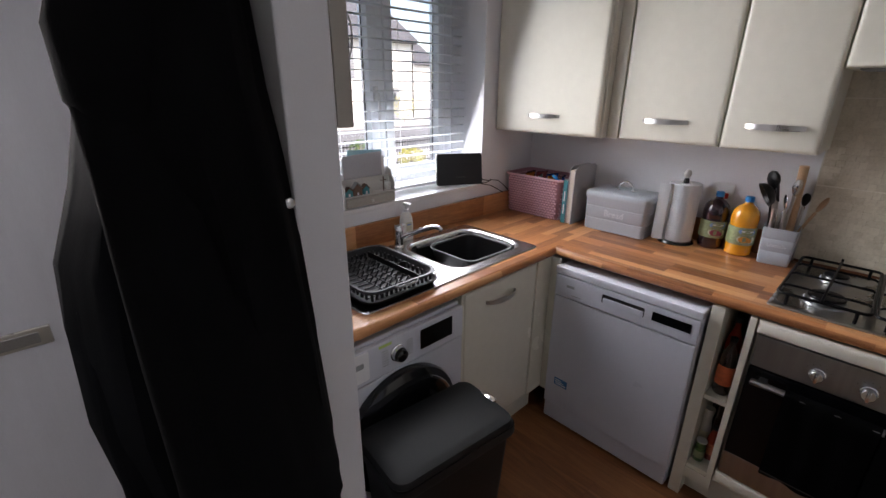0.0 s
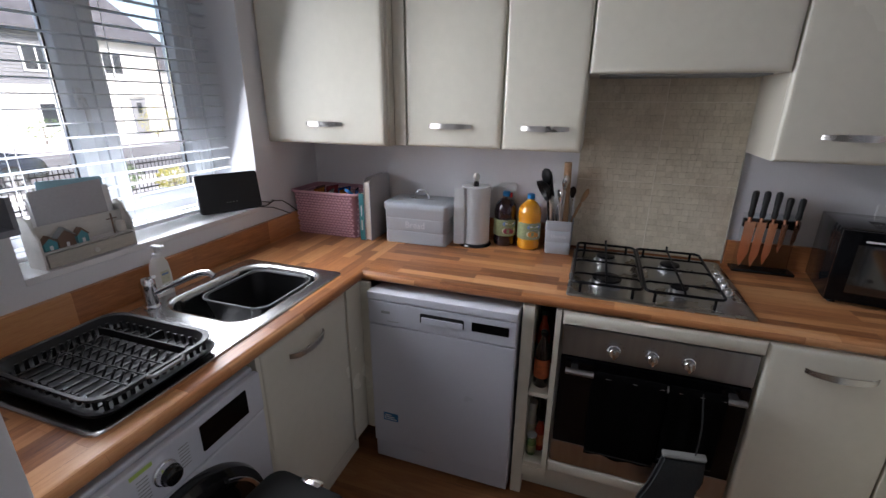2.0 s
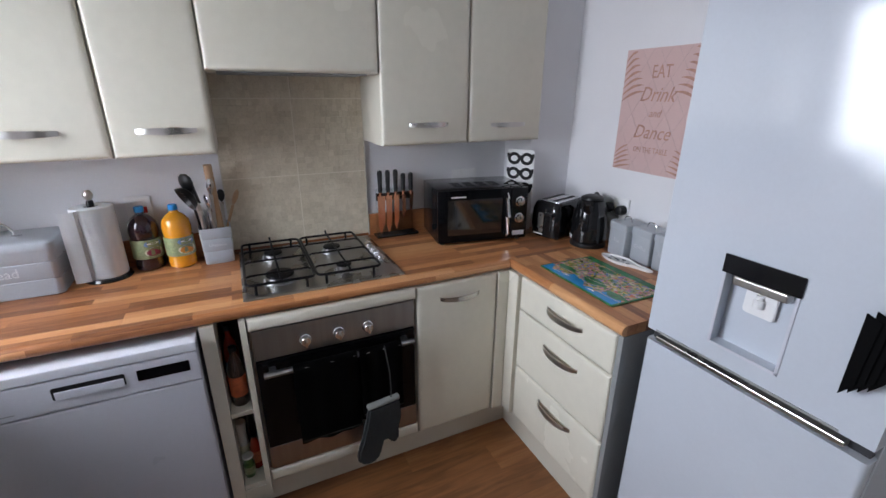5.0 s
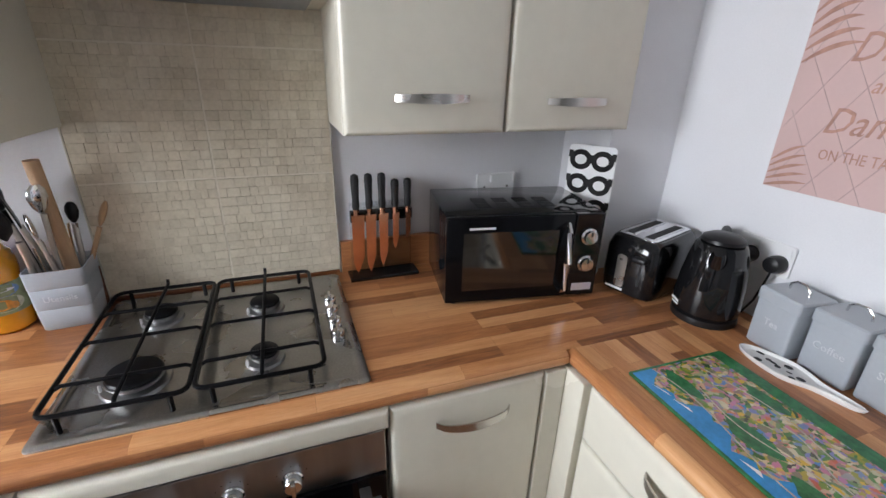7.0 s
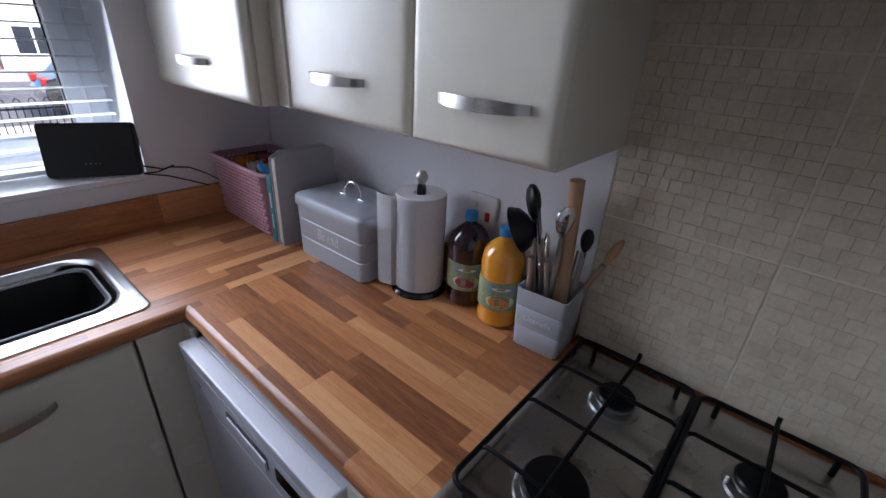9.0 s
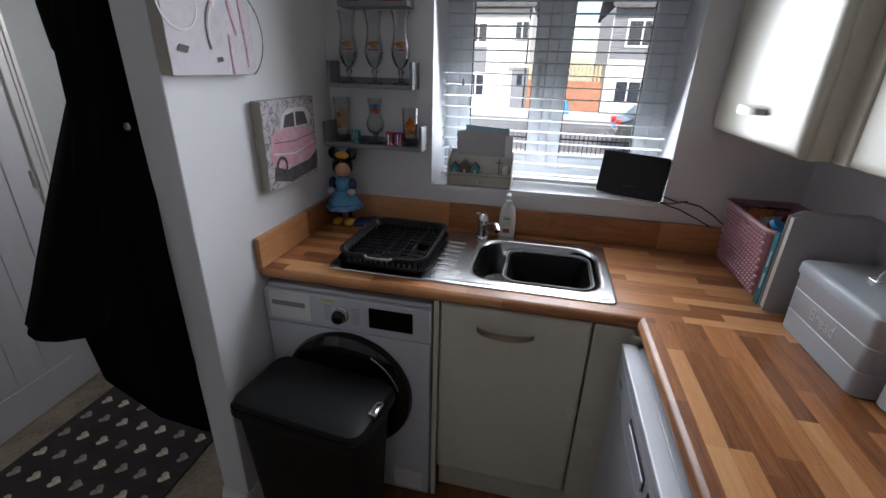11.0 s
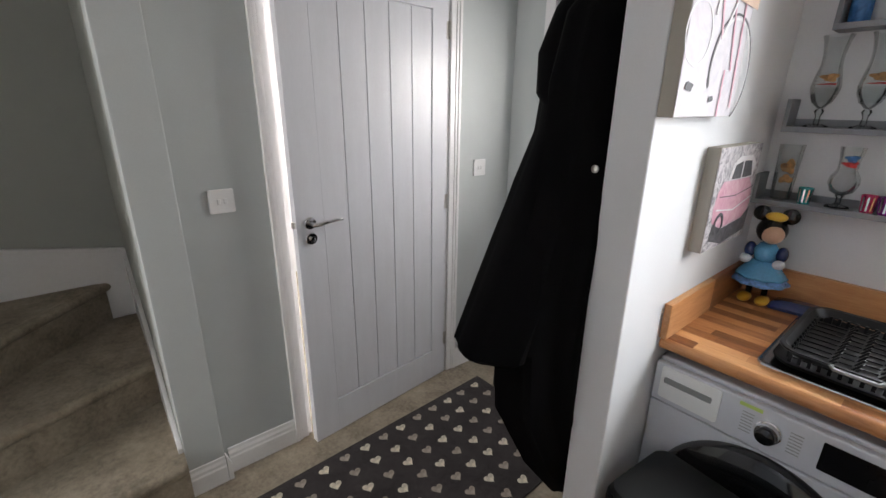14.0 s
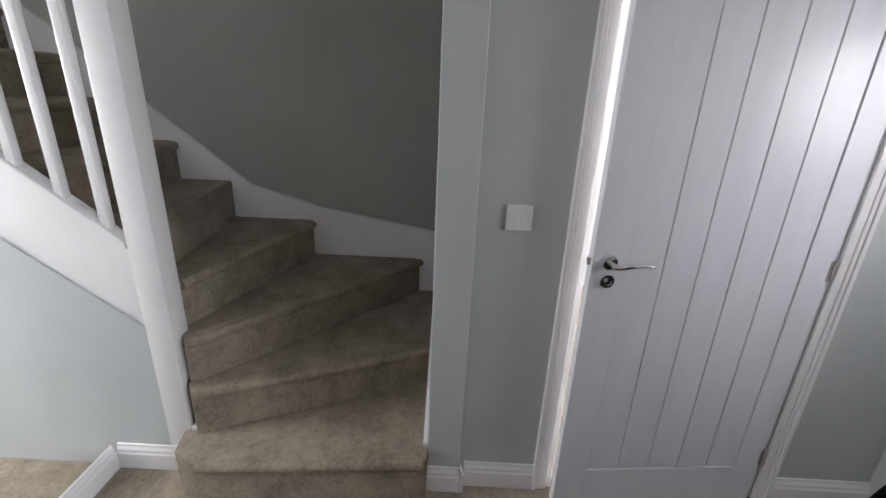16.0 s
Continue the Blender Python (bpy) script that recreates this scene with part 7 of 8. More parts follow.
sb = thing("glasses_print_board", 2.205, -0.945, TOP, "tall white board printed with black spectacles standing behind the microwave", "picture board", rz=-144)
part("board", flat(prism(round_rect(-0.072, 0.0, 0.072, 0.408, 0.012, 4), 0.010, "z", 0.002), pose(0, 0, 0, 0, 0, 0) @ FACE_S), M["white_plastic"], sb, smooth=True)
tilt = pose(0, 0, 0, 0, 0, 0) @ FACE_S @ Matrix.Translation((0, 0, 0.0102))
for k, z in enumerate((0.364, 0.290, 0.216)):
    g_ = bmesh.new()
    for cx in (-0.033, 0.033):
        ri, ro = (0.018, 0.015), (0.034, 0.031)
        n_ = 20
        o_ = [g_.verts.new((cx + ro[0] * math.cos(2 * math.pi * i / n_), z + 0.0 + ro[1] * math.sin(2 * math.pi * i / n_), 0.0002 + 0.0004 * (cx > 0))) for i in range(n_)]
        i_ = [g_.verts.new((cx + ri[0] * math.cos(2 * math.pi * i / n_), z + ri[1] * math.sin(2 * math.pi * i / n_), 0.0002 + 0.0004 * (cx > 0))) for i in range(n_)]
        for i in range(n_):
            g_.faces.new((o_[i], o_[(i + 1) % n_], i_[(i + 1) % n_], i_[i]))
    bmesh.ops.solidify(g_, geom=g_.faces[:], thickness=-0.0005)
    join(g_, boxes((-0.071, z + 0.004, 0.0, -0.058, z + 0.026, 0.0006), (0.058, z + 0.004, 0.0, 0.071, z + 0.026, 0.0006), (-0.010, z + 0.006, 0.0, 0.010, z + 0.016, 0.0009)))
    part("spectacles_print", flat(g_, tilt), M["black_matt"], sb)

# toaster and kettle
ts = thing("toaster", 2.035, -1.075, TOP, "black two-slice toaster with a chrome top", "toaster", rz=197.5)
part("body", loops([[(x, y, z) for x, y in round_rect(-w, -d, w, d, 0.035, 5)] for w, d, z in ((0.074, 0.118, 0.006), (0.080, 0.125, 0.012), (0.084, 0.130, 0.07), (0.082, 0.128, 0.145), (0.074, 0.12, 0.172), (0.066, 0.112, 0.181))]), M["black_gloss"], ts, smooth=True)
tt = part("top_plate", prism(round_rect(-0.058, -0.105, 0.058, 0.105, 0.014, 4), 0.003, "z", 0.001), M["chrome"], ts, "brushed chrome top")
tt.location = (0, 0, 0.1812)
for x in (-0.030, 0.030):
    part("slot", boxes((x - 0.012, -0.085, 0.0031, x + 0.012, 0.085, 0.0041)), M["black_matt"], tt)
    part("slot_lip", boxes((x - 0.015, -0.088, 0.003, x - 0.0125, 0.088, 0.006), (x + 0.0125, -0.088, 0.003, x + 0.015, 0.088, 0.006)), M["chrome"], tt)
part("lever", boxes((0.020, -0.152, 0.125, 0.060, -0.128, 0.14), bevel=0.005), M["black_plastic"], ts, smooth=True)
part("lever_slot", boxes((0.037, -0.1312, 0.05, 0.043, -0.1295, 0.135)), M["black_matt"], ts)
part("front_trim", prism(round_rect(-0.03, 0.03, 0.0, 0.13, 0.01, 4), 0.003, "y", 0.001), M["satin"], ts, "satin trim").location = (0, -0.1335, 0)
part("lettering_bar", boxes((-0.055, -0.1325, 0.020, 0.0, -0.131, 0.027)), M["white_ink"], ts)
for x in (-0.055, 0.055):
    for y in (-0.09, 0.09):
        part("foot", lathe([(0.01, 0), (0.01, 0.0065)], 10, at=(x, y, 0)), M["black_matt"], ts)

kt = thing("kettle", 1.842, -1.098, TOP, "black jug kettle on its round base", "kettle", rz=215)
part("power_base", lathe([(0.080, 0), (0.082, 0.006), (0.080, 0.018), (0.072, 0.021), (0, 0.021)], 36), M["black_plastic"], kt, smooth=True)
part("jug", lathe([(0.072, 0.0215), (0.080, 0.028), (0.082, 0.06), (0.078, 0.12), (0.070, 0.17), (0.061, 0.205), (0.055, 0.215), (0.0, 0.222)], 40), M["black_gloss"], kt, smooth=True)
part("lid", lathe([(0.052, 0.2195), (0.050, 0.228), (0.035, 0.236), (0.0, 0.239)], 30), M["black_plastic"], kt, smooth=True)
part("spout", tube([(0.0, -0.055, 0.175), (0.0, -0.072, 0.198), (0.0, -0.088, 0.216)], 0.017, 10, taper=[1.3, 1.1, 0.8]), M["black_gloss"], kt, smooth=True)
part("handle", tube([(0.0, 0.05, 0.215), (0.0, 0.085, 0.222), (0.0, 0.118, 0.205), (0.0, 0.128, 0.165), (0.0, 0.122, 0.11), (0.0, 0.105, 0.065), (0.0, 0.078, 0.052)], 0.0125, 12, flat=1.2), M["black_plastic"], kt, smooth=True)
gs = flat(prism(round_rect(-0.0085, 0.075, 0.0085, 0.165, 0.008, 4), 0.004, "z", 0.001), Matrix.Rotation(radians(-62), 4, "Z") @ Matrix.Translation((0, -0.0745, 0)) @ pose(0, 0, 0, -4.5, 0, 0) @ FACE_S)
part("water_gauge", gs, M["satin"], kt, "silver-grey water gauge", smooth=True)
part("lettering_bar", flat(boxes((-0.018, 0.045, 0, 0.018, 0.051, 0.001), (-0.012, 0.037, 0, 0.018, 0.041, 0.001)), Matrix.Rotation(radians(-58), 4, "Z") @ Matrix.Translation((0, -0.083, 0)) @ FACE_S), M["white_ink"], kt)

# canisters
for i, (x, y, rz, wd) in enumerate(((1.668, -1.150, -8, "Tea"), (1.556, -1.163, -4, "Coffee"), (1.446, -1.165, -2, "Sugar"))):
    cn = thing("canister", x, y, TOP, "square pale grey enamel canister with a chrome handle", "canister", rz=180 + rz, group="storage canisters")
    part("body", loops([[(a, b, z) for a, b in round_rect(-w, -w, w, w, 0.007, 3)] for w, z in ((0.048, 0.0), (0.050, 0.003), (0.051, 0.13), (0.050, 0.133))]), M["tin_grey"], cn, smooth=True)
    ld = part("lid", loops([[(a, b, z) for a, b in round_rect(-w, -w, w, w, 0.008, 3)] for w, z in ((0.0535, 0.120), (0.054, 0.123), (0.0535, 0.145), (0.050, 0.149))]), M["tin_grey"], cn, smooth=True)
    part("loop_handle", tube([(-0.024, 0, 0.149), (-0.022, 0, 0.163), (-0.010, 0, 0.172), (0.010, 0, 0.172), (0.022, 0, 0.163), (0.024, 0, 0.149)], 0.003, 8), M["chrome"], ld, "chrome loop handle", smooth=True)
    text_mesh(wd, 0.024, Matrix.Translation((0, -0.0508, 0.07)) @ FACE_S, M["faint_ink"], cn)

# spoon rest
sr = thing("spoon_rest", 1.572, -1.062, TOP, "white ceramic spoon rest printed with black shapes", "spoon rest", rz=186)
M["ceramic"] = surface("white_glazed_ceramic", (0.78, 0.77, 0.75), 0.12, vary=0.02, bump=0.0, coat=0.5)
outl = []
for i in range(40):
    a = 2 * math.pi * i / 40
    x = math.cos(a)
    w = 0.040 if x < -0.1 else 0.040 - 0.030 * min(1, (x + 0.1) / 0.55)
    outl.append((0.125 * x, w * math.sin(a) * (1.0 if x < 0.4 else 1.4)))
part("dish", loops([[(x * k, y * k, z) for x, y in outl] for k, z in ((0.90, 0.0), (0.97, 0.004), (1.0, 0.012), (0.97, 0.013), (0.88, 0.006))]), M["ceramic"], sr, smooth=True)
rr = random.Random(2)
for i in range(9):
    x, y = -0.085 + 0.012 * i, rr.uniform(-0.018, 0.018)
    part("printed_mark", lathe([(rr.uniform(0.005, 0.010), 0), (0.004, 0.0006)], 10, squash=rr.uniform(0.5, 1), at=(x, y, 0.0064)), M["black_matt"], sr)

# glass worktop saver with a printed seaside town
ws = thing("worktop_saver", 1.50, -0.848, TOP, "glass worktop saver printed with a colourful seaside town", "worktop saver", rz=179)
nn = Nodes("town_print")
v = nn.coords((1, 1, 1))
swirl = nn.add("TexNoise", {"Vector": v, "Scale": 26.0, "Detail": 4.0}).outputs["Color"]
v = nn.add("MixRGB", {0: 0.045, 1: v, 2: swirl}, blend_type="ADD").outputs[0]
vor = nn.add("TexVoronoi", {"Vector": v, "Scale": 105.0, "Randomness": 1.0})
vo2 = nn.add("TexVoronoi", {"Vector": v, "Scale": 22.0, "Randomness": 1.0})
sp1 = nn.add("SeparateColor", {"Color": vor.outputs["Color"]}).outputs[0]
sp2 = nn.add("SeparateColor", {"Color": vo2.outputs["Color"]}).outputs[1]
c1 = nn.ramp(sp1, [(0.0, (0.60, 0.10, 0.05)), (0.16, (0.72, 0.62, 0.40)), (0.30, (0.02, 0.16, 0.02)), (0.46, (0.62, 0.20, 0.30)), (0.60, (0.03, 0.22, 0.50)), (0.72, (0.75, 0.45, 0.03)), (0.86, (0.04, 0.22, 0.03)), (1.0, (0.02, 0.02, 0.02))])
c2 = nn.ramp(sp2, [(0.0, (0.50, 0.34, 0.26)), (0.3, (0.10, 0.26, 0.07)), (0.55, (0.58, 0.40, 0.38)), (0.8, (0.40, 0.30, 0.22)), (1.0, (0.14, 0.32, 0.12))])
nn.put("Base Color", nn.add("MixRGB", {0: 0.15, 1: c1, 2: c2}).outputs[0])
nn.put("Roughness", 0.12)
M["town"] = nn.m
M["print_green"] = surface("printed_green", (0.03, 0.16, 0.06), 0.12, vary=0.3, scale=30, bump=0.0)
M["print_blue"] = surface("printed_sea", (0.03, 0.27, 0.58), 0.12, vary=0.15, scale=15, bump=0.0)
part("glass_plate", prism(round_rect(-0.20, -0.135, 0.20, 0.135, 0.006, 3), 0.0045, "z", 0.001), M["print_green"], ws, "green bordered glass", smooth=True).location = (0, 0, 0.001)
for k, z in (((-0.191, -0.10), 0.0058),):
    part("town_picture", boxes((-0.192, -0.128, 0.0057, 0.192, 0.098, 0.0061)), M["town"], ws)
sea = [(-0.192, -0.129), (0.192, -0.129)] + [(0.192 - 0.384 * i / 24, -0.088 + 0.018 * math.sin(i * 0.55) + 0.012 * math.sin(i * 1.7)) for i in range(25)]
part("printed_sea", prism(sea, 0.0004, "z"), M["print_blue"], ws).location = (0, 0, 0.0063)
for cx, cy, r in ((-0.13, -0.055, 0.03), (0.02, -0.05, 0.035), (0.15, -0.07, 0.03), (-0.04, 0.07, 0.028)):
    part("printed_park", prism([(cx + r * (1 + 0.25 * math.sin(3 * a)) * 1.5 * math.cos(a), cy + r * 0.7 * math.sin(a)) for a in [2 * math.pi * i / 18 for i in range(18)]], 0.0003, "z"), M["print_green"], ws).location = (0, 0, 0.0068)
M["print_path"] = surface("printed_path", (0.50, 0.44, 0.34), 0.12, vary=0.2, scale=60, bump=0.0)
for y0, amp, f_, x0, x1 in ((-0.082, 0.016, 14.0, -0.19, 0.19), (-0.035, 0.012, 21.0, -0.12, 0.17), (0.045, 0.014, 17.0, -0.18, 0.10), (0.015, 0.02, 26.0, 0.02, 0.18)):
    b = tube([(x0 + (x1 - x0) * i / 30, y0 + amp * math.sin(f_ * (x0 + (x1 - x0) * i / 30) + y0 * 40), 0.0) for i in range(31)], 0.0016, 6, flat=0.12)
    part("printed_path", b, M["print_path"], ws).location = (0, 0, 0.0071)
for x0, y0, a in ((-0.10, -0.108, 0.1), (0.05, -0.115, -0.08), (-0.15, -0.115, 0.2)):
    part("printed_boat", prism([(x0, y0), (x0 + 0.04, y0 + 0.004 + a * 0.03), (x0 + 0.03, y0 + 0.010)], 0.0003, "z"), M["white_ink"], ws).location = (0, 0, 0.0068)

# ---- sauces in the bottle unit ----
M["sauce"] = surface("dark_sauce", (0.03, 0.01, 0.006), 0.15, bump=0.0, coat=0.6)
M["sauce_red"] = surface("red_sauce", (0.35, 0.04, 0.02), 0.2, bump=0.0, coat=0.5)
M["label_red"] = surface("orange_red_label", (0.55, 0.13, 0.05), 0.5, vary=0.2, scale=40)
M["cap_white"] = surface("white_cap", (0.6, 0.6, 0.58), 0.4)
M["herb"] = surface("green_herb_jar", (0.06, 0.13, 0.03), 0.3, vary=0.4, scale=60, coat=0.5)


def jar(x, y, z, r, h, body, cap, lab, label, neck=0.4):
    j = thing("sauce_bottle", x, y, z, label, "bottle")
    part("bottle_body", lathe([(r * 0.9, 0), (r, 0.005), (r, h * 0.62), (r * 0.8, h * 0.72), (r * neck, h * 0.86), (r * neck, h * 0.93)], 20), M[body], j, smooth=True)
    part("cap", lathe([(r * neck + 0.002, h * 0.931), (r * neck + 0.002, h), (0, h)], 16), M[cap], j, smooth=True)
    part("label", lathe([(r + 0.0006, h * 0.18), (r + 0.0008, h * 0.2), (r + 0.0008, h * 0.5), (r + 0.0006, h * 0.52)], 20), M[lab], j, "printed label", smooth=True)
    return j


jar(1.870, 0.466, 0.5035, 0.029, 0.235, "sauce", "black_plastic", "label_red", "dark sauce bottle with an orange-red label on the shelf", 0.38)
jar(1.935, 0.475, 0.5035, 0.028, 0.29, "sauce_red", "black_plastic", "black_matt", "tall red sauce bottle behind on the shelf", 0.35)
jar(1.862, 0.479, 0.1685, 0.020, 0.095, "herb", "cap_white", "label_green", "small green jar on the bottom shelf", 0.9)
jar(1.900, 0.450, 0.1685, 0.021, 0.155, "sauce_red", "black_plastic", "label_red", "red sauce bottle on the bottom shelf", 0.5)
jar(1.915, 0.488, 0.1685, 0.019, 0.215, "cap_white", "cap_white", "label_cream", "white spice grinder on the bottom shelf", 0.9)
jar(1.965, 0.466, 0.1685, 0.030, 0.25, "sauce", "black_plastic", "black_matt", "brown sauce bottle at the back of the shelf", 0.5)

# ---- wall shelves over the sink corner ----
M["shelf_grey"] = surface("grey_painted_shelf", (0.22, 0.23, 0.25), 0.55, vary=0.08)
M["glassware"] = glass("drinking_glass", 0.02, (0.90, 0.92, 0.92))
M["print_brown"] = surface("brown_print", (0.30, 0.16, 0.06), 0.5, vary=0.7, scale=90, bump=0.0)
M["print_red"] = surface("red_print", (0.5, 0.03, 0.03), 0.4, vary=0.5, scale=90, bump=0.0)
M["print_orange"] = surface("orange_print", (0.65, 0.16, 0.02), 0.4, vary=0.5, scale=90, bump=0.0)
M["print_teal"] = surface("teal_foil", (0.03, 0.30, 0.30), 0.25, vary=0.5, scale=90, bump=0.0)
M["print_purple"] = surface("purple_foil", (0.25, 0.03, 0.25), 0.25, vary=0.5, scale=90, bump=0.0)
M["print_pinkred"] = surface("pink_red_foil", (0.50, 0.03, 0.12), 0.25, vary=0.5, scale=90, bump=0.0)
M["print_blue2"] = surface("blue_glaze", (0.03, 0.13, 0.32), 0.25, vary=0.3, scale=40, bump=0.0)


def shelf(x0, x1, z, label, back=True):
    s = thing("wall_shelf", (x0 + x1) / 2, 1.789, z, label, "shelf", group="wall shelves")
    w = (x1 - x0) / 2
    part("base_board", boxes((-w, -0.092, -0.008, w, 0.0, 0.008), bevel=0.001), M["shelf_grey"], s)
    for sx_ in (-w, w - 0.012):
        part("end_board", boxes((sx_, -0.092, 0.0085, sx_ + 0.012, 0.0, 0.088), bevel=0.001), M["shelf_grey"], s)
    part("back_board", boxes((-w + 0.0125, -0.010, 0.0085, w - 0.0125, 0.0, 0.03), bevel=0.001), M["shelf_grey"], s)
    return s


Z1, Z2, Z3 = 1.745, 1.467, 1.238
shelf(0.70, 0.965, Z1, "short grey painted wooden wall shelf holding coloured mugs")
shelf(0.64, 0.985, Z2, "grey painted wooden wall shelf holding tall dessert glasses")
shelf(0.605, 1.022, Z3, "long grey painted wooden wall shelf holding souvenir glasses")


def hollow(outer, wall=0.0022, seg=28):
    """A glass vessel: the outer profile and, inside it, the same line drawn in by the wall."""
    inner = [(max(r - wall, 0.001), z + (wall if i == 0 else 0)) for i, (r, z) in enumerate(outer)]
    return outer, list(reversed(inner))


def band(parent, r, z, w, h, material, turn=0.0, name="printed_motif"):
    """An uneven printed patch wrapped round a glass of radius r."""
    pts = []
    for i in range(22):
        a = 2 * math.pi * i / 22
        k = 1 + 0.22 * math.sin(3 * a + z * 40) + 0.12 * math.sin(5 * a)
        pts.append((w / 2 * k * math.cos(a), h / 2 * k * math.sin(a)))
    bm = prism(pts, 0.0006, "z")
    for v in bm.verts:
        a = v.co.x / r + turn
        rr_ = r + 0.0012 + v.co.z
        v.co = Vector((rr_ * math.sin(a), -rr_ * math.cos(a), z + v.co.y))
    return part(name, bm, M[material], parent)


def vessel(x, y, z, stem, bowl_, label, category="glass"):
    g_ = thing("souvenir_glass", x, y, z, label, category, rz=18)
    if stem:
        part("stem", lathe(stem, 24), M["glassware"], g_, smooth=True)
    bm = lathe(bowl_, 28)
    part("bowl", bm, M["glassware"], g_, smooth=True)
    return g_


def open_lathe(profile, seg=28):
    bm = bmesh.new()
    rings = [[bm.verts.new((r * math.cos(2 * math.pi * i / seg), r * math.sin(2 * math.pi * i / seg), z)) for i in range(seg)] for r, z in profile]
    for a, b in zip(rings, rings[1:]):
        for i in range(seg):
            bm.faces.new((a[i], a[(i + 1) % seg], b[(i + 1) % seg], b[i]))
    bmesh.ops.solidify(bm, geom=bm.faces[:], thickness=0.0015)
    return bm


for x in (0.712, 0.818, 0.924):
    g_ = thing("dessert_glass", x, 1.745, Z2 + 0.0085, "tall clear dessert glass with a small brown printed picture", "glass", rz=18, group="dessert glasses")
    part("foot", lathe([(0.030, 0), (0.029, 0.004), (0.008, 0.010), (0.006, 0.03), (0.012, 0.045), (0.008, 0.052), (0.0, 0.054)], 24), M["glassware"], g_, smooth=True)
    part("bowl", open_lathe([(0.008, 0.054), (0.024, 0.070), (0.034, 0.095), (0.036, 0.115), (0.031, 0.145), (0.025, 0.175), (0.025, 0.20), (0.030, 0.235), (0.036, 0.252)]), M["glassware"], g_, smooth=True)
    band(g_, 0.034, 0.138, 0.040, 0.022, "print_brown", name="printed_picture")
    band(g_, 0.0355, 0.120, 0.044, 0.005, "print_red", name="printed_line")
    part("etched_base", open_lathe([(0.0225, 0.070), (0.0320, 0.094), (0.0340, 0.112)]), M["acrylic"], g_, smooth=True)
for x, h, r, mat_, label in ((0.672, 0.175, 0.030, "print_brown", "tall clear tumbler with a brown printed picture"), (0.962, 0.145, 0.030, "print_orange", "clear tumbler with an orange printed figure")):
    g_ = thing("tumbler", x, 1.74, Z3 + 0.0085, label, "glass", rz=18)
    part("tumbler_body", open_lathe([(0.002, 0.003), (r - 0.004, 0.003), (r - 0.003, 0.01), (r, h * 0.6), (r + 0.003, h)]), M["glassware"], g_, smooth=True)
    band(g_, r, h * 0.62, 0.036, 0.042, mat_)
    band(g_, r, h * 0.40, 0.034, 0.026, mat_)
g_ = thing("goblet", 0.815, 1.742, Z3 + 0.0085, "clear goblet with a red and blue printed picture", "glass", rz=18)
part("foot", lathe([(0.030, 0), (0.028, 0.004), (0.007, 0.010), (0.006, 0.028), (0.012, 0.034), (0.0, 0.036)], 24), M["glassware"], g_, smooth=True)
part("bowl", open_lathe([(0.008, 0.036), (0.028, 0.048), (0.037, 0.070), (0.034, 0.092), (0.023, 0.112), (0.024, 0.14), (0.030, 0.178)]), M["glassware"], g_, smooth=True)
band(g_, 0.026, 0.146, 0.030, 0.020, "print_blue2")
band(g_, 0.026, 0.130, 0.036, 0.018, "print_red")
for x, mat_, word in ((0.738, "print_teal", "teal"), (0.884, "print_pinkred", "pink-red"), (0.922, "print_purple", "purple")):
    g_ = thing("shot_glass", x, 1.722, Z3 + 0.0085, f"small {word} foil shot glass on the long shelf", "glass", group="shot glasses")
    part("glass_body", lathe([(0.015, 0.0), (0.016, 0.004), (0.0195, 0.050), (0.018, 0.050), (0.014, 0.008), (0.0, 0.008)], 24), M[mat_], g_, smooth=True)
    for k in range(4):
        a = radians(-120 + 30 * k)
        part("silver_strip", flat(boxes((-0.0022, -0.0009, 0.006, 0.0022, 0.0, 0.046)), Matrix.Rotation(a + math.pi / 2, 4, "Z") @ Matrix.Translation((0, -0.0180, 0)) @ pose(0, 0, 0, 4)), M["chrome"], g_)
for x, mat_, word in ((0.745, "print_blue2", "blue"), (0.795, "tin_grey", "grey"), (0.895, "print_red", "red")):
    g_ = thing("mug", x, 1.742, Z1 + 0.0085, f"glazed {word} mug standing on the short shelf", "mug")
    w = 0.040 if word == "red" else 0.026
    part("mug_body", lathe([(w * 0.85, 0), (w, 0.006), (w * 1.05, 0.05), (w, 0.09), (w - 0.003, 0.09), (w * 0.9, 0.01), (0, 0.01)], 28), M[mat_], g_, smooth=True)
    part("handle", tube([(w, 0, 0.07), (w + 0.02, 0, 0.068), (w + 0.024, 0, 0.045), (w + 0.015, 0, 0.022), (w * 0.98, 0, 0.02)], 0.004, 8), M[mat_], g_, smooth=True)
    if word == "red":
        band(g_, w * 1.04, 0.05, 0.03, 0.03, "white_ink")

# ---- figurine: one plain mesh ----
fg = bmesh.new()


def blob(x, y, z, sx_, sy2, sz, idx, rot=None):
    b = bmesh.new()
    bmesh.ops.create_uvsphere(b, u_segments=18, v_segments=12, radius=1, matrix=Matrix.Translation((x, y, z)) @ (rot or ID) @ Matrix.Diagonal((sx_, sy2, sz, 1)))
    for f in b.faces:
        f.material_index, f.smooth = idx, True
    join(fg, b)


def bell(prof, idx, at, ripple=0.0):
    b = lathe(prof, 32)
    for v in b.verts:
        a = math.atan2(v.co.y, v.co.x)
        k = 1 + ripple * math.sin(9 * a) * (1 if v.co.z < 0.10 else 0.2)
        v.co = Vector((v.co.x * k + at[0], v.co.y * k + at[1], v.co.z + at[2]))
    for f in b.faces:
        f.material_index, f.smooth = idx, True
    join(fg, b)


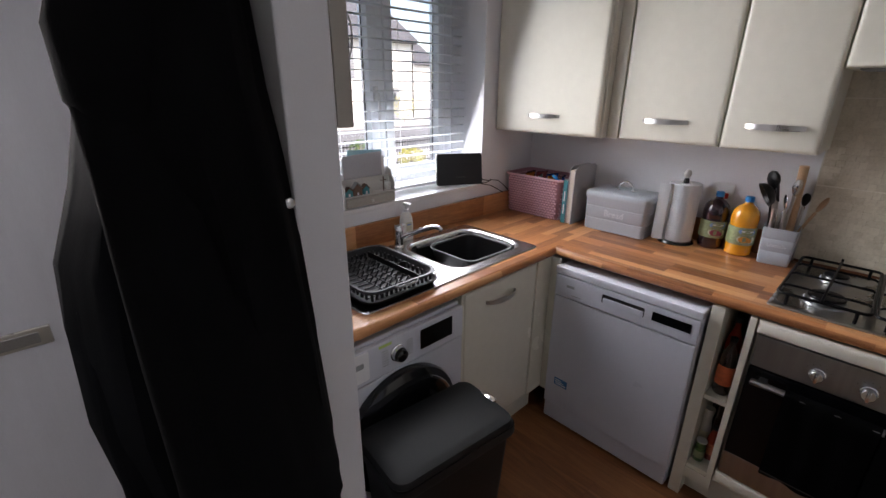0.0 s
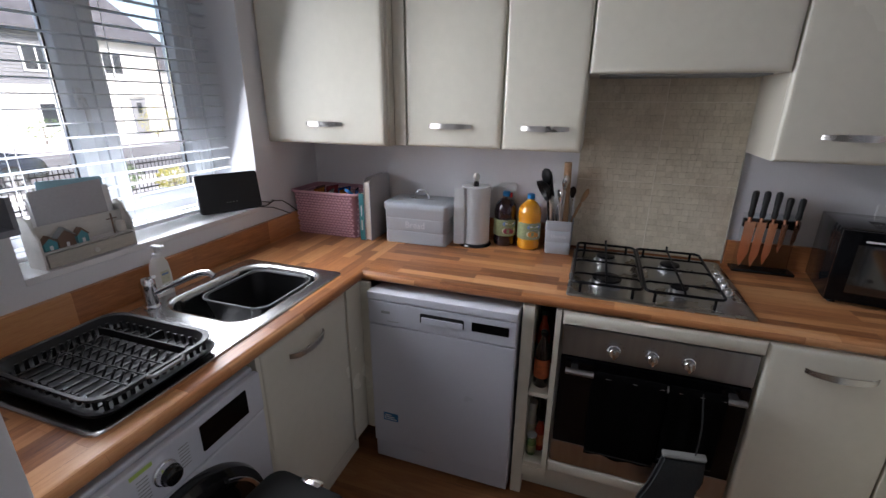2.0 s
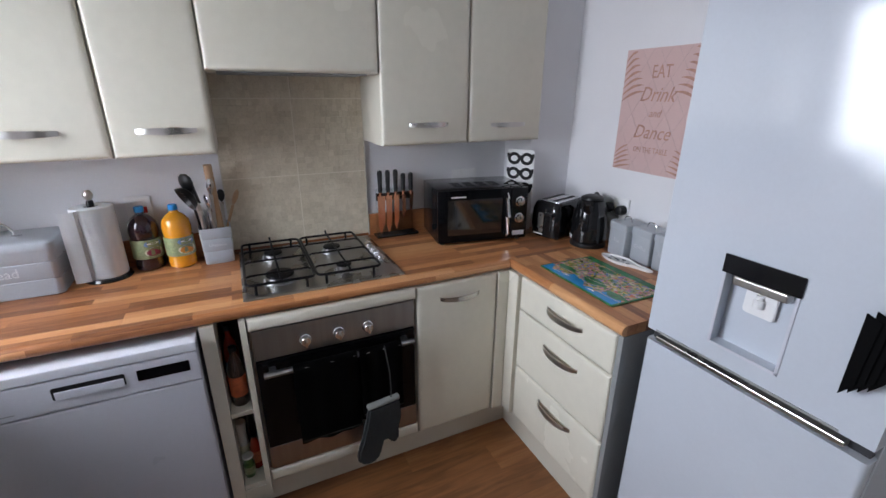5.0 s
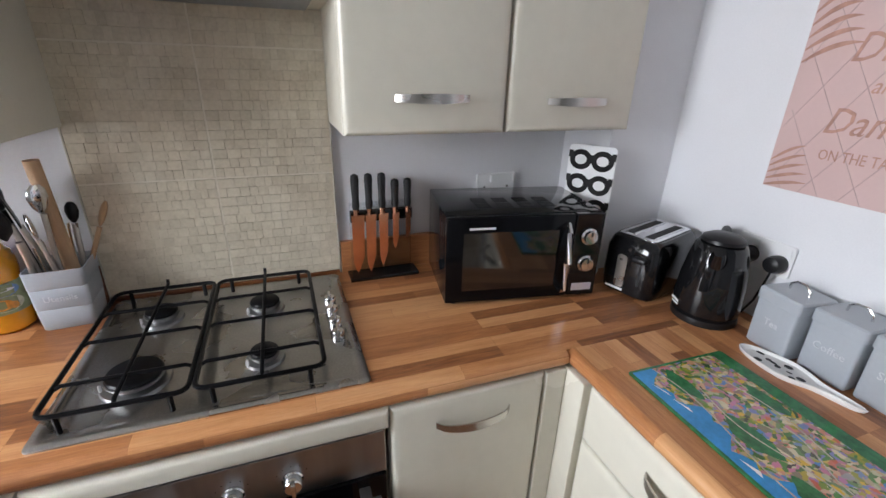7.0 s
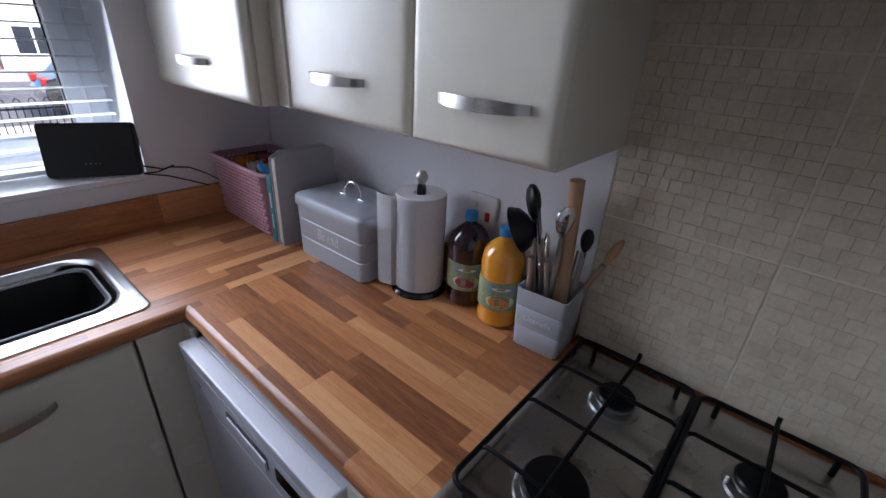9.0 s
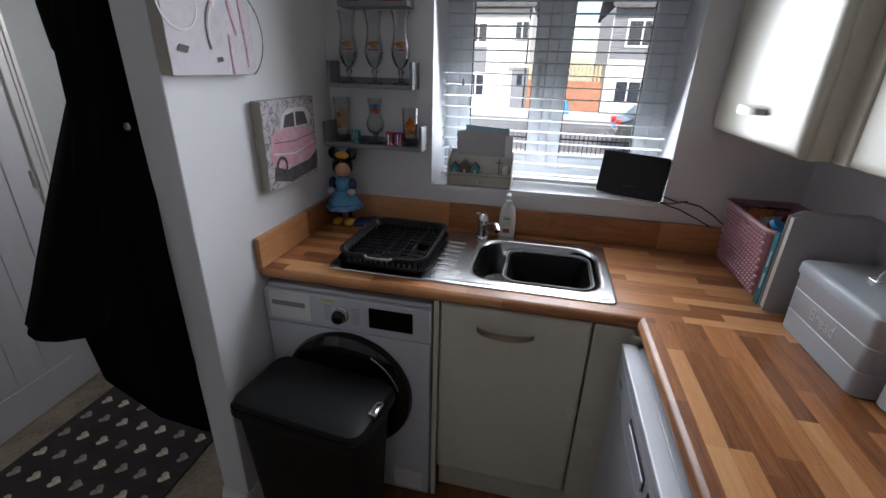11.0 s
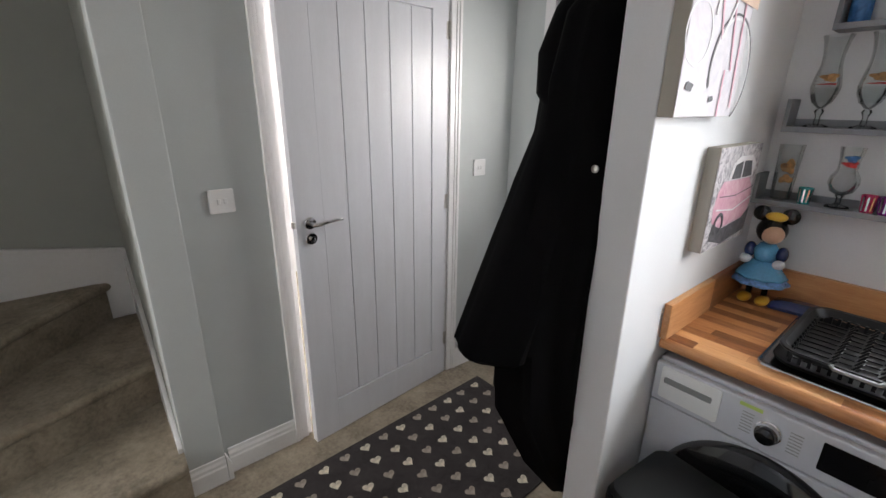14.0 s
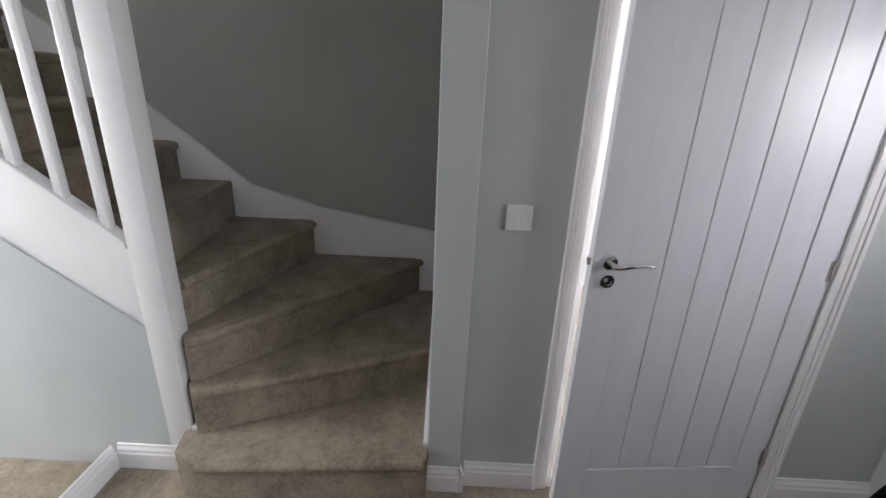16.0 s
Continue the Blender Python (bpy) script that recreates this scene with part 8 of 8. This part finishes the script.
DX, DY = 0.688, 1.682
for s in (-1, 1):
    blob(DX + s * 0.026, DY - 0.020, TOP + 0.016, 0.020, 0.036, 0.015, 3)
    bell([(0.009, 0.0), (0.009, 0.075)], 1, (DX + s * 0.022, DY, TOP + 0.020))
bell([(0.080, 0.075), (0.078, 0.082), (0.055, 0.105), (0.050, 0.11)], 4, (DX, DY, TOP), 0.06)
bell([(0.072, 0.095), (0.070, 0.102), (0.040, 0.140), (0.030, 0.15)], 0, (DX, DY, TOP), 0.05)
bell([(0.030, 0.145), (0.032, 0.165), (0.036, 0.185), (0.022, 0.205), (0.0, 0.21)], 0, (DX, DY, TOP))
for s in (-1, 1):
    blob(DX + s * 0.044, DY - 0.006, TOP + 0.178, 0.017, 0.020, 0.026, 5)
    blob(DX + s * 0.046, DY - 0.030, TOP + 0.150, 0.017, 0.020, 0.015, 6)
blob(DX, DY, TOP + 0.250, 0.043, 0.042, 0.043, 1)
blob(DX + 0.008, DY - 0.016, TOP + 0.243, 0.032, 0.033, 0.034, 2)
for s in (-1, 1):
    blob(DX + s * 0.038, DY + 0.006, TOP + 0.300, 0.025, 0.010, 0.025, 1)
blob(DX + 0.006, DY - 0.012, TOP + 0.297, 0.030, 0.014, 0.015, 3)
M["doll_blue"] = surface("sky_blue_glaze", (0.10, 0.36, 0.62), 0.25, vary=0.15, bump=0.0, coat=0.5)
M["doll_navy"] = surface("navy_glaze", (0.02, 0.04, 0.14), 0.25, vary=0.15, bump=0.0, coat=0.5)
M["doll_skin"] = surface("peach_glaze", (0.70, 0.42, 0.28), 0.3, bump=0.0, coat=0.5)
M["doll_gold"] = surface("gold_glaze", (0.75, 0.45, 0.05), 0.3, bump=0.0, coat=0.5)
M["doll_band"] = surface("pale_blue_glaze", (0.12, 0.30, 0.62), 0.3, vary=0.3, scale=60, bump=0.0, coat=0.4)
fig = part("figurine", fg, [M["doll_blue"], M["black_gloss"], M["doll_skin"], M["doll_gold"], M["doll_band"], M["doll_navy"], M["white_enamel"]])
tagged(fig, "glazed figurine in a blue flounced dress with gold shoes", "figurine")
cl = thing("folded_dark_cloth", 0.80, 1.70, TOP + 0.001, "small dark blue folded cloth lying behind the dish rack", "cloth")
part("cloth", loops([[(x + 0.006 * math.sin(20 * y), y + 0.006 * math.sin(25 * x), z) for x, y in round_rect(-w, -d, w, d, 0.02, 3)] for w, d, z in ((0.07, 0.04, 0.0), (0.072, 0.042, 0.01), (0.06, 0.034, 0.024), (0.04, 0.02, 0.03))]), M["doll_navy"], cl, smooth=True)

# ---- canvas pictures on the partition ----
M["canvas_edge"] = surface("beige_canvas_edge", (0.42, 0.39, 0.34), 0.8, vary=0.05, fine=500, bump=0.3)


def printed(name, base, accents, scale=14.0):
    n_ = Nodes(name)
    v_ = n_.coords()
    a_ = n_.add("TexNoise", {"Vector": v_, "Scale": scale, "Detail": 8.0, "Roughness": 0.7, "Distortion": 1.5}).outputs[0]
    n_.put("Base Color", n_.ramp(a_, [(0.3, base)] + accents))
    n_.put("Roughness", 0.7)
    return n_.m


M["canvas_lilac"] = printed("lilac_print", (0.50, 0.47, 0.52), [(0.5, (0.62, 0.58, 0.62)), (0.7, (0.56, 0.50, 0.55))], 9)
M["canvas_street"] = printed("street_print", (0.05, 0.045, 0.05), [(0.45, (0.30, 0.28, 0.30)), (0.55, (0.60, 0.56, 0.58)), (0.75, (0.35, 0.30, 0.33))], 32)
M["ink_pink"] = printed("pink_print", (0.55, 0.24, 0.33), [(0.5, (0.66, 0.36, 0.44)), (0.75, (0.78, 0.58, 0.62))], 20)
M["ink_white"] = printed("white_print", (0.68, 0.66, 0.68), [(0.7, (0.80, 0.77, 0.78))], 20)
M["ink_peach"] = printed("peach_print", (0.60, 0.38, 0.28), [(0.5, (0.72, 0.50, 0.38)), (0.8, (0.55, 0.28, 0.25))], 40)
M["ink_dark"] = printed("dark_print", (0.03, 0.03, 0.035), [(0.7, (0.12, 0.11, 0.12))], 30)


def canvas(y0, y1, z0, z1, front, label):
    c_ = thing("canvas_picture", 0.601, (y0 + y1) / 2, z0, label, "picture")
    w, h = (y1 - y0), (z1 - z0)
    part("stretcher", boxes((0.0, -w / 2, 0.0, 0.0335, w / 2, h), bevel=0.002), M["canvas_edge"], c_, "beige canvas edge")
    part("printed_front", boxes((0.034, -w / 2 + 0.001, 0.001, 0.0347, w / 2 - 0.001, h - 0.001)), front, c_, "printed canvas front")
    return c_


def ink(c_, outline, material, level, name):
    """A printed shape on a canvas; outline in (y, z) from its lower left corner."""
    w = max(abs(v_.co.y) for v_ in c_.children[0].data.vertices)
    p2 = prism([(a - w, b) for a, b in outline], 0.0003, "x")
    o_ = part(name, p2, material, c_)
    o_.location = (0.0350 + 0.0004 * level, 0, 0)


def ring(cy, cz, r, t_, n_=30, a0=0, a1=360):
    pts_ = [(cy + r * math.cos(radians(a0 + (a1 - a0) * i / n_)), cz + r * math.sin(radians(a0 + (a1 - a0) * i / n_))) for i in range(n_ + 1)]
    return pts_, t_


def ink_line(c_, pts_, t_, material, level, name):
    w = max(abs(v_.co.y) for v_ in c_.children[0].data.vertices)
    bm = tube([(0.0, a - w, b) for a, b in pts_], t_, 6)
    bmesh.ops.scale(bm, vec=(0.12, 1, 1), verts=bm.verts[:])
    o_ = part(name, bm, material, c_)
    o_.location = (0.0352 + 0.0004 * level, 0, 0)


c1_ = canvas(0.95, 1.265, 1.508, 1.86, M["canvas_lilac"], "canvas picture of a pale pink bicycle with a flower basket")
ink_line(c1_, ring(0.245, 0.10, 0.115, 0.003, a0=-60, a1=200)[0], 0.003, M["ink_dark"], 1, "printed_tyre")
ink_line(c1_, ring(0.245, 0.10, 0.106, 0.002, a0=-60, a1=200)[0], 0.003, M["ink_white"], 2, "printed_wheel")
ink_line(c1_, ring(0.05, 0.16, 0.06, 0.002)[0], 0.003, M["ink_white"], 1, "printed_wheel")
for i, (a, b) in enumerate((((0.245, 0.10), (0.19, 0.30)), ((0.19, 0.30), (0.10, 0.16)), ((0.10, 0.16), (0.05, 0.30)), ((0.05, 0.30), (0.19, 0.28)), ((0.15, 0.0), (0.15, 0.10)), ((0.05, 0.20), (0.08, 0.35)), ((0.22, 0.02), (0.20, 0.24)))):
    ink_line(c1_, [a, b], 0.0045, M["ink_white"] if i % 2 else M["ink_pink"], 3 + i % 2, "printed_frame_tube")
for a in range(8):
    t2 = radians(a * 22.5)
    ink_line(c1_, [(0.245 - 0.1 * math.cos(t2), 0.10 - 0.1 * math.sin(t2)), (0.245 + 0.06 * math.cos(t2), 0.10 + 0.1 * math.sin(t2))], 0.0007, M["ink_white"], 2, "printed_spoke")
ink(c1_, [(0.16, 0.24), (0.27, 0.235), (0.285, 0.325), (0.15, 0.33)], M["ink_peach"], 6, "printed_basket")
for i, (a, b) in enumerate(((0.17, 0.335), (0.20, 0.345), (0.235, 0.34), (0.265, 0.335))):
    ink(c1_, [(a + 0.02 * math.cos(t2), b + 0.014 * math.sin(t2) - 0.004) for t2 in [k * math.pi / 6 for k in range(12)]], M["ink_pink"], 7 + i % 2, "printed_flower")
ink(c1_, [(0.06, 0.055), (0.09, 0.05), (0.10, 0.065), (0.07, 0.07)], M["ink_dark"], 3, "printed_pedal")
ink(c1_, [(0.19, 0.03), (0.215, 0.035), (0.21, 0.045), (0.19, 0.042)], M["ink_dark"], 3, "printed_pedal")
c2_ = canvas(1.258, 1.578, 1.150, 1.432, M["canvas_street"], "canvas picture of an old pink car in a grey street")
ink(c2_, [(0.03, 0.08), (0.02, 0.12), (0.035, 0.165), (0.06, 0.19), (0.26, 0.185), (0.30, 0.15), (0.31, 0.10), (0.29, 0.065), (0.10, 0.055)], M["ink_pink"], 1, "printed_car_body")
ink(c2_, [(0.08, 0.19), (0.10, 0.235), (0.14, 0.252), (0.24, 0.250), (0.28, 0.225), (0.27, 0.186)], M["ink_white"], 2, "printed_roof")
ink(c2_, [(0.10, 0.192), (0.115, 0.23), (0.17, 0.238), (0.17, 0.190)], M["ink_dark"], 3, "printed_window")
ink(c2_, [(0.18, 0.190), (0.18, 0.238), (0.24, 0.234), (0.26, 0.190)], M["ink_dark"], 3, "printed_window")
ink(c2_, [(0.02, 0.03), (0.03, 0.075), (0.10, 0.052), (0.25, 0.062), (0.31, 0.09), (0.30, 0.02), (0.12, 0.005)], M["ink_dark"], 2, "printed_shadow")
ink_line(c2_, [(0.03, 0.115), (0.16, 0.10), (0.30, 0.125)], 0.0025, M["ink_white"], 4, "printed_trim_line")
ink_line(c2_, [(0.04, 0.15), (0.16, 0.142), (0.30, 0.155)], 0.0015, M["ink_dark"], 4, "printed_trim_line")
ink_line(c2_, ring(0.07, 0.07, 0.028, 0.003)[0], 0.006, M["ink_dark"], 5, "printed_wheel")

# ---- poster ----
M["poster_pink"] = surface("blush_poster", (0.62, 0.44, 0.42), 0.35, vary=0.02, bump=0.0)
M["rose_gold"] = surface("rose_gold_print", (0.47, 0.26, 0.20), 0.35, vary=0.15, scale=40, bump=0.0, metal=0.2)
M["poster_line"] = surface("pale_blush_line", (0.52, 0.38, 0.36), 0.5, bump=0.0)
ps = new("wall_poster")
PW, PH = 0.378, 0.497
ps.matrix_basis = Matrix.Translation((1.873, -1.23, 1.257)) @ FACE_N
tagged(ps, "blush pink metal wall sign with rose-gold palm fronds and lettering", "wall sign")
part("sign_plate", boxes((0, 0, 0, PW, PH, 0.003), bevel=0.0008), M["poster_pink"], ps)
for i in range(-4, 7):
    for sgn in (1, -1):
        x0 = i * 0.085
        pts_ = []
        for k in range(25):
            y = PH * k / 24
            x = x0 + sgn * y * 0.62 + (0 if sgn == 1 else 0.3)
            if 0.004 < x < PW - 0.004:
                pts_.append((x, y, 0.0032))
        if len(pts_) > 2:
            b = tube([pts_[0], pts_[-1]], 0.0008, 4)
            part("printed_line", b, M["poster_line"], ps)


def frond(cx, cy, rot, n_=7, size=1.0):
    for i in range(n_):
        a0 = radians(rot + 12 * i)
        L_ = size * (0.075 + 0.012 * i)
        pts_ = []
        for side in (1, -1):
            rng_ = range(9) if side == 1 else range(8, -1, -1)
            for k in rng_:
                u_ = k / 8
                a = a0 - 0.55 * u_
                r_ = L_ * u_ + 0.02 * i * size
                w_ = 0.0042 * size * math.sin(math.pi * min(1, u_ + 0.08)) * side
                pts_.append((cx + r_ * math.cos(a) - w_ * math.sin(a), cy + r_ * math.sin(a) + w_ * math.cos(a)))
        clipped = [(min(PW - 0.002, max(0.002, a)), min(PH - 0.002, max(0.002, b))) for a, b in pts_]
        clean = [p for j, p in enumerate(clipped) if p != clipped[j - 1]]
        if len(clean) > 5:
            o_ = part("frond_leaf", prism(clean, 0.0006, "z"), M["rose_gold"], ps)
            o_.location = (0, 0, 0.0034 + 0.0003 * (i % 2))


def corner_fronds(x, y, sx_, sy3):
    """Curved leaves that fan out of a corner along both of its edges."""
    for i in range(7):
        base = 0.020 + 0.026 * i
        n_ = 10
        top_, low_ = [], []
        for k in range(n_ + 1):
            u_ = k / n_
            px = u_ * (0.115 - 0.010 * i)
            py = base + 0.055 * math.sin(u_ * 1.5) * (1 - 0.3 * u_)
            w_ = 0.0058 * math.sin(math.pi * (0.12 + 0.85 * u_))
            top_.append((x + sx_ * px, y + sy3 * (py + w_)))
            low_.append((x + sx_ * px, y + sy3 * (py - w_)))
        o_ = part("frond_leaf", prism(top_ + low_[::-1], 0.0006, "z"), M["rose_gold"], ps)
        o_.location = (0, 0, 0.0034)


corner_fronds(0.002, PH - 0.225, 1, 1)
corner_fronds(PW - 0.002, PH - 0.225, -1, 1)
for x, s in ((0.002, 1), (PW - 0.002, -1)):
    for i in range(5):
        n_ = 8
        top_, low_ = [], []
        for k in range(n_ + 1):
            u_ = k / n_
            px = u_ * (0.095 - 0.006 * i)
            py = 0.002 + 0.016 * i + 0.045 * math.sin(u_ * 1.4) * (0.5 + 0.12 * i)
            w_ = 0.0045 * math.sin(math.pi * (0.12 + 0.85 * u_))
            top_.append((x + s * px, max(0.002, py + w_)))
            low_.append((x + s * px, max(0.0015, py - w_)))
        o_ = part("frond_leaf", prism(top_ + low_[::-1], 0.0006, "z"), M["rose_gold"], ps)
        o_.location = (0, 0, 0.0034 + 0.0004 * (i % 2))
for word, y, size, shear in (("EAT", 0.405, 0.072, 0), ("Drink", 0.318, 0.082, 0.3), ("and", 0.245, 0.045, 0.3), ("Dance", 0.168, 0.080, 0.3), ("ON THE TABLE", 0.095, 0.034, 0)):
    sh_ = Matrix.Identity(4)
    sh_[0][1] = shear
    text_mesh(word, size, Matrix.Translation((PW / 2, y, 0.0044)) @ sh_ @ Matrix.Diagonal((0.88 if shear else 0.75, 1, 1, 1)), M["rose_gold"], ps, depth=0.0003)

# ---- splashback tiles behind the hob ----
n_ = Nodes("stone_mosaic_tile")
v_ = n_.coords()
big = n_.add("TexNoise", {"Vector": v_, "Scale": 9.0, "Detail": 6.0, "Roughness": 0.65}).outputs[0]
isl = n_.add("NewGeometry").outputs["Random Per Island"]
fine_ = n_.add("TexNoise", {"Vector": v_, "Scale": 120.0, "Detail": 5.0}).outputs[0]
f_ = n_.add("Math", {0: big, 1: 0.5, 2: n_.add("Math", {0: isl, 1: 0.13}, operation="MULTIPLY").outputs[0]}, operation="MULTIPLY_ADD").outputs[0]
f_ = n_.add("Math", {0: fine_, 1: 0.28, 2: f_}, operation="MULTIPLY_ADD").outputs[0]
n_.put("Base Color", n_.ramp(f_, [(0.3, (0.52, 0.455, 0.345)), (0.5, (0.66, 0.59, 0.465)), (0.75, (0.79, 0.725, 0.60))]))
n_.put("Roughness", 0.26)
n_.bump(fine_, 0.35, 0.0012)
M["tile"] = n_.m
M["grout"] = surface("pale_grout", (0.70, 0.64, 0.53), 0.8)
sbk = new("splashback")
sbk.matrix_basis = pose(2.409, 0.117, 0.918)
tagged(sbk, "beige stone mosaic-effect splashback tiles behind the hob", kind="structure")
part("grout_bed", boxes((-0.0089, -0.309, 0.0, 0.0, 0.309, 0.727)), M["grout"], sbk, "pale grout")
for y in (-0.3095, 0.3055):
    part("edge_trim", boxes((-0.012, y, 0.0, -0.0, y + 0.004, 0.727), bevel=0.001), M["cream_side"], sbk, "cream edge trim")
rr = random.Random(11)
for r, (z0, z1) in enumerate(((0.001, 0.3085), (0.3133, 0.6325), (0.6373, 0.727))):
    for c_i, (y0, y1) in enumerate(((0.0026, 0.305), (-0.305, -0.0026))):
        bm = boxes((-0.0093, y0, z0, -0.0090, y1, z1))
        cs = 0.0238
        nz = max(1, int((z1 - z0) / cs))
        ez = (z1 - z0) / nz
        for j in range(nz):
            cuts = [y0]
            while cuts[-1] < y1 - 0.045:
                cuts.append(cuts[-1] + rr.choice((0.018, 0.022, 0.024, 0.026, 0.034)))
            cuts.append(y1)
            for a, b_ in zip(cuts, cuts[1:]):
                d0 = -0.0092
                hgt = rr.uniform(0.0, 0.0007)
                tilt_y, tilt_z = rr.uniform(-0.0008, 0.0008), rr.uniform(-0.0007, 0.0007)
                c_, d_ = z0 + j * ez, z0 + (j + 1) * ez
                corners = ((a, c_), (b_, c_), (b_, d_), (a, d_))
                base = [bm.verts.new((d0, y_, z_)) for y_, z_ in corners]
                topv = [bm.verts.new((d0 - hgt - 0.0009 + ty * tilt_y + tz * tilt_z, y_ - ty * 0.0005, z_ - tz * 0.0005)) for (y_, z_), (ty, tz) in zip(corners, ((-1, -1), (1, -1), (1, 1), (-1, 1)))]
                bm.faces.new(topv[::-1])
                for k in range(4):
                    bm.faces.new((base[k], base[(k + 1) % 4], topv[(k + 1) % 4], topv[k])[::-1])
        bmesh.ops.recalc_face_normals(bm, faces=bm.faces[:])
        part("tile", bm, M["tile"], sbk)
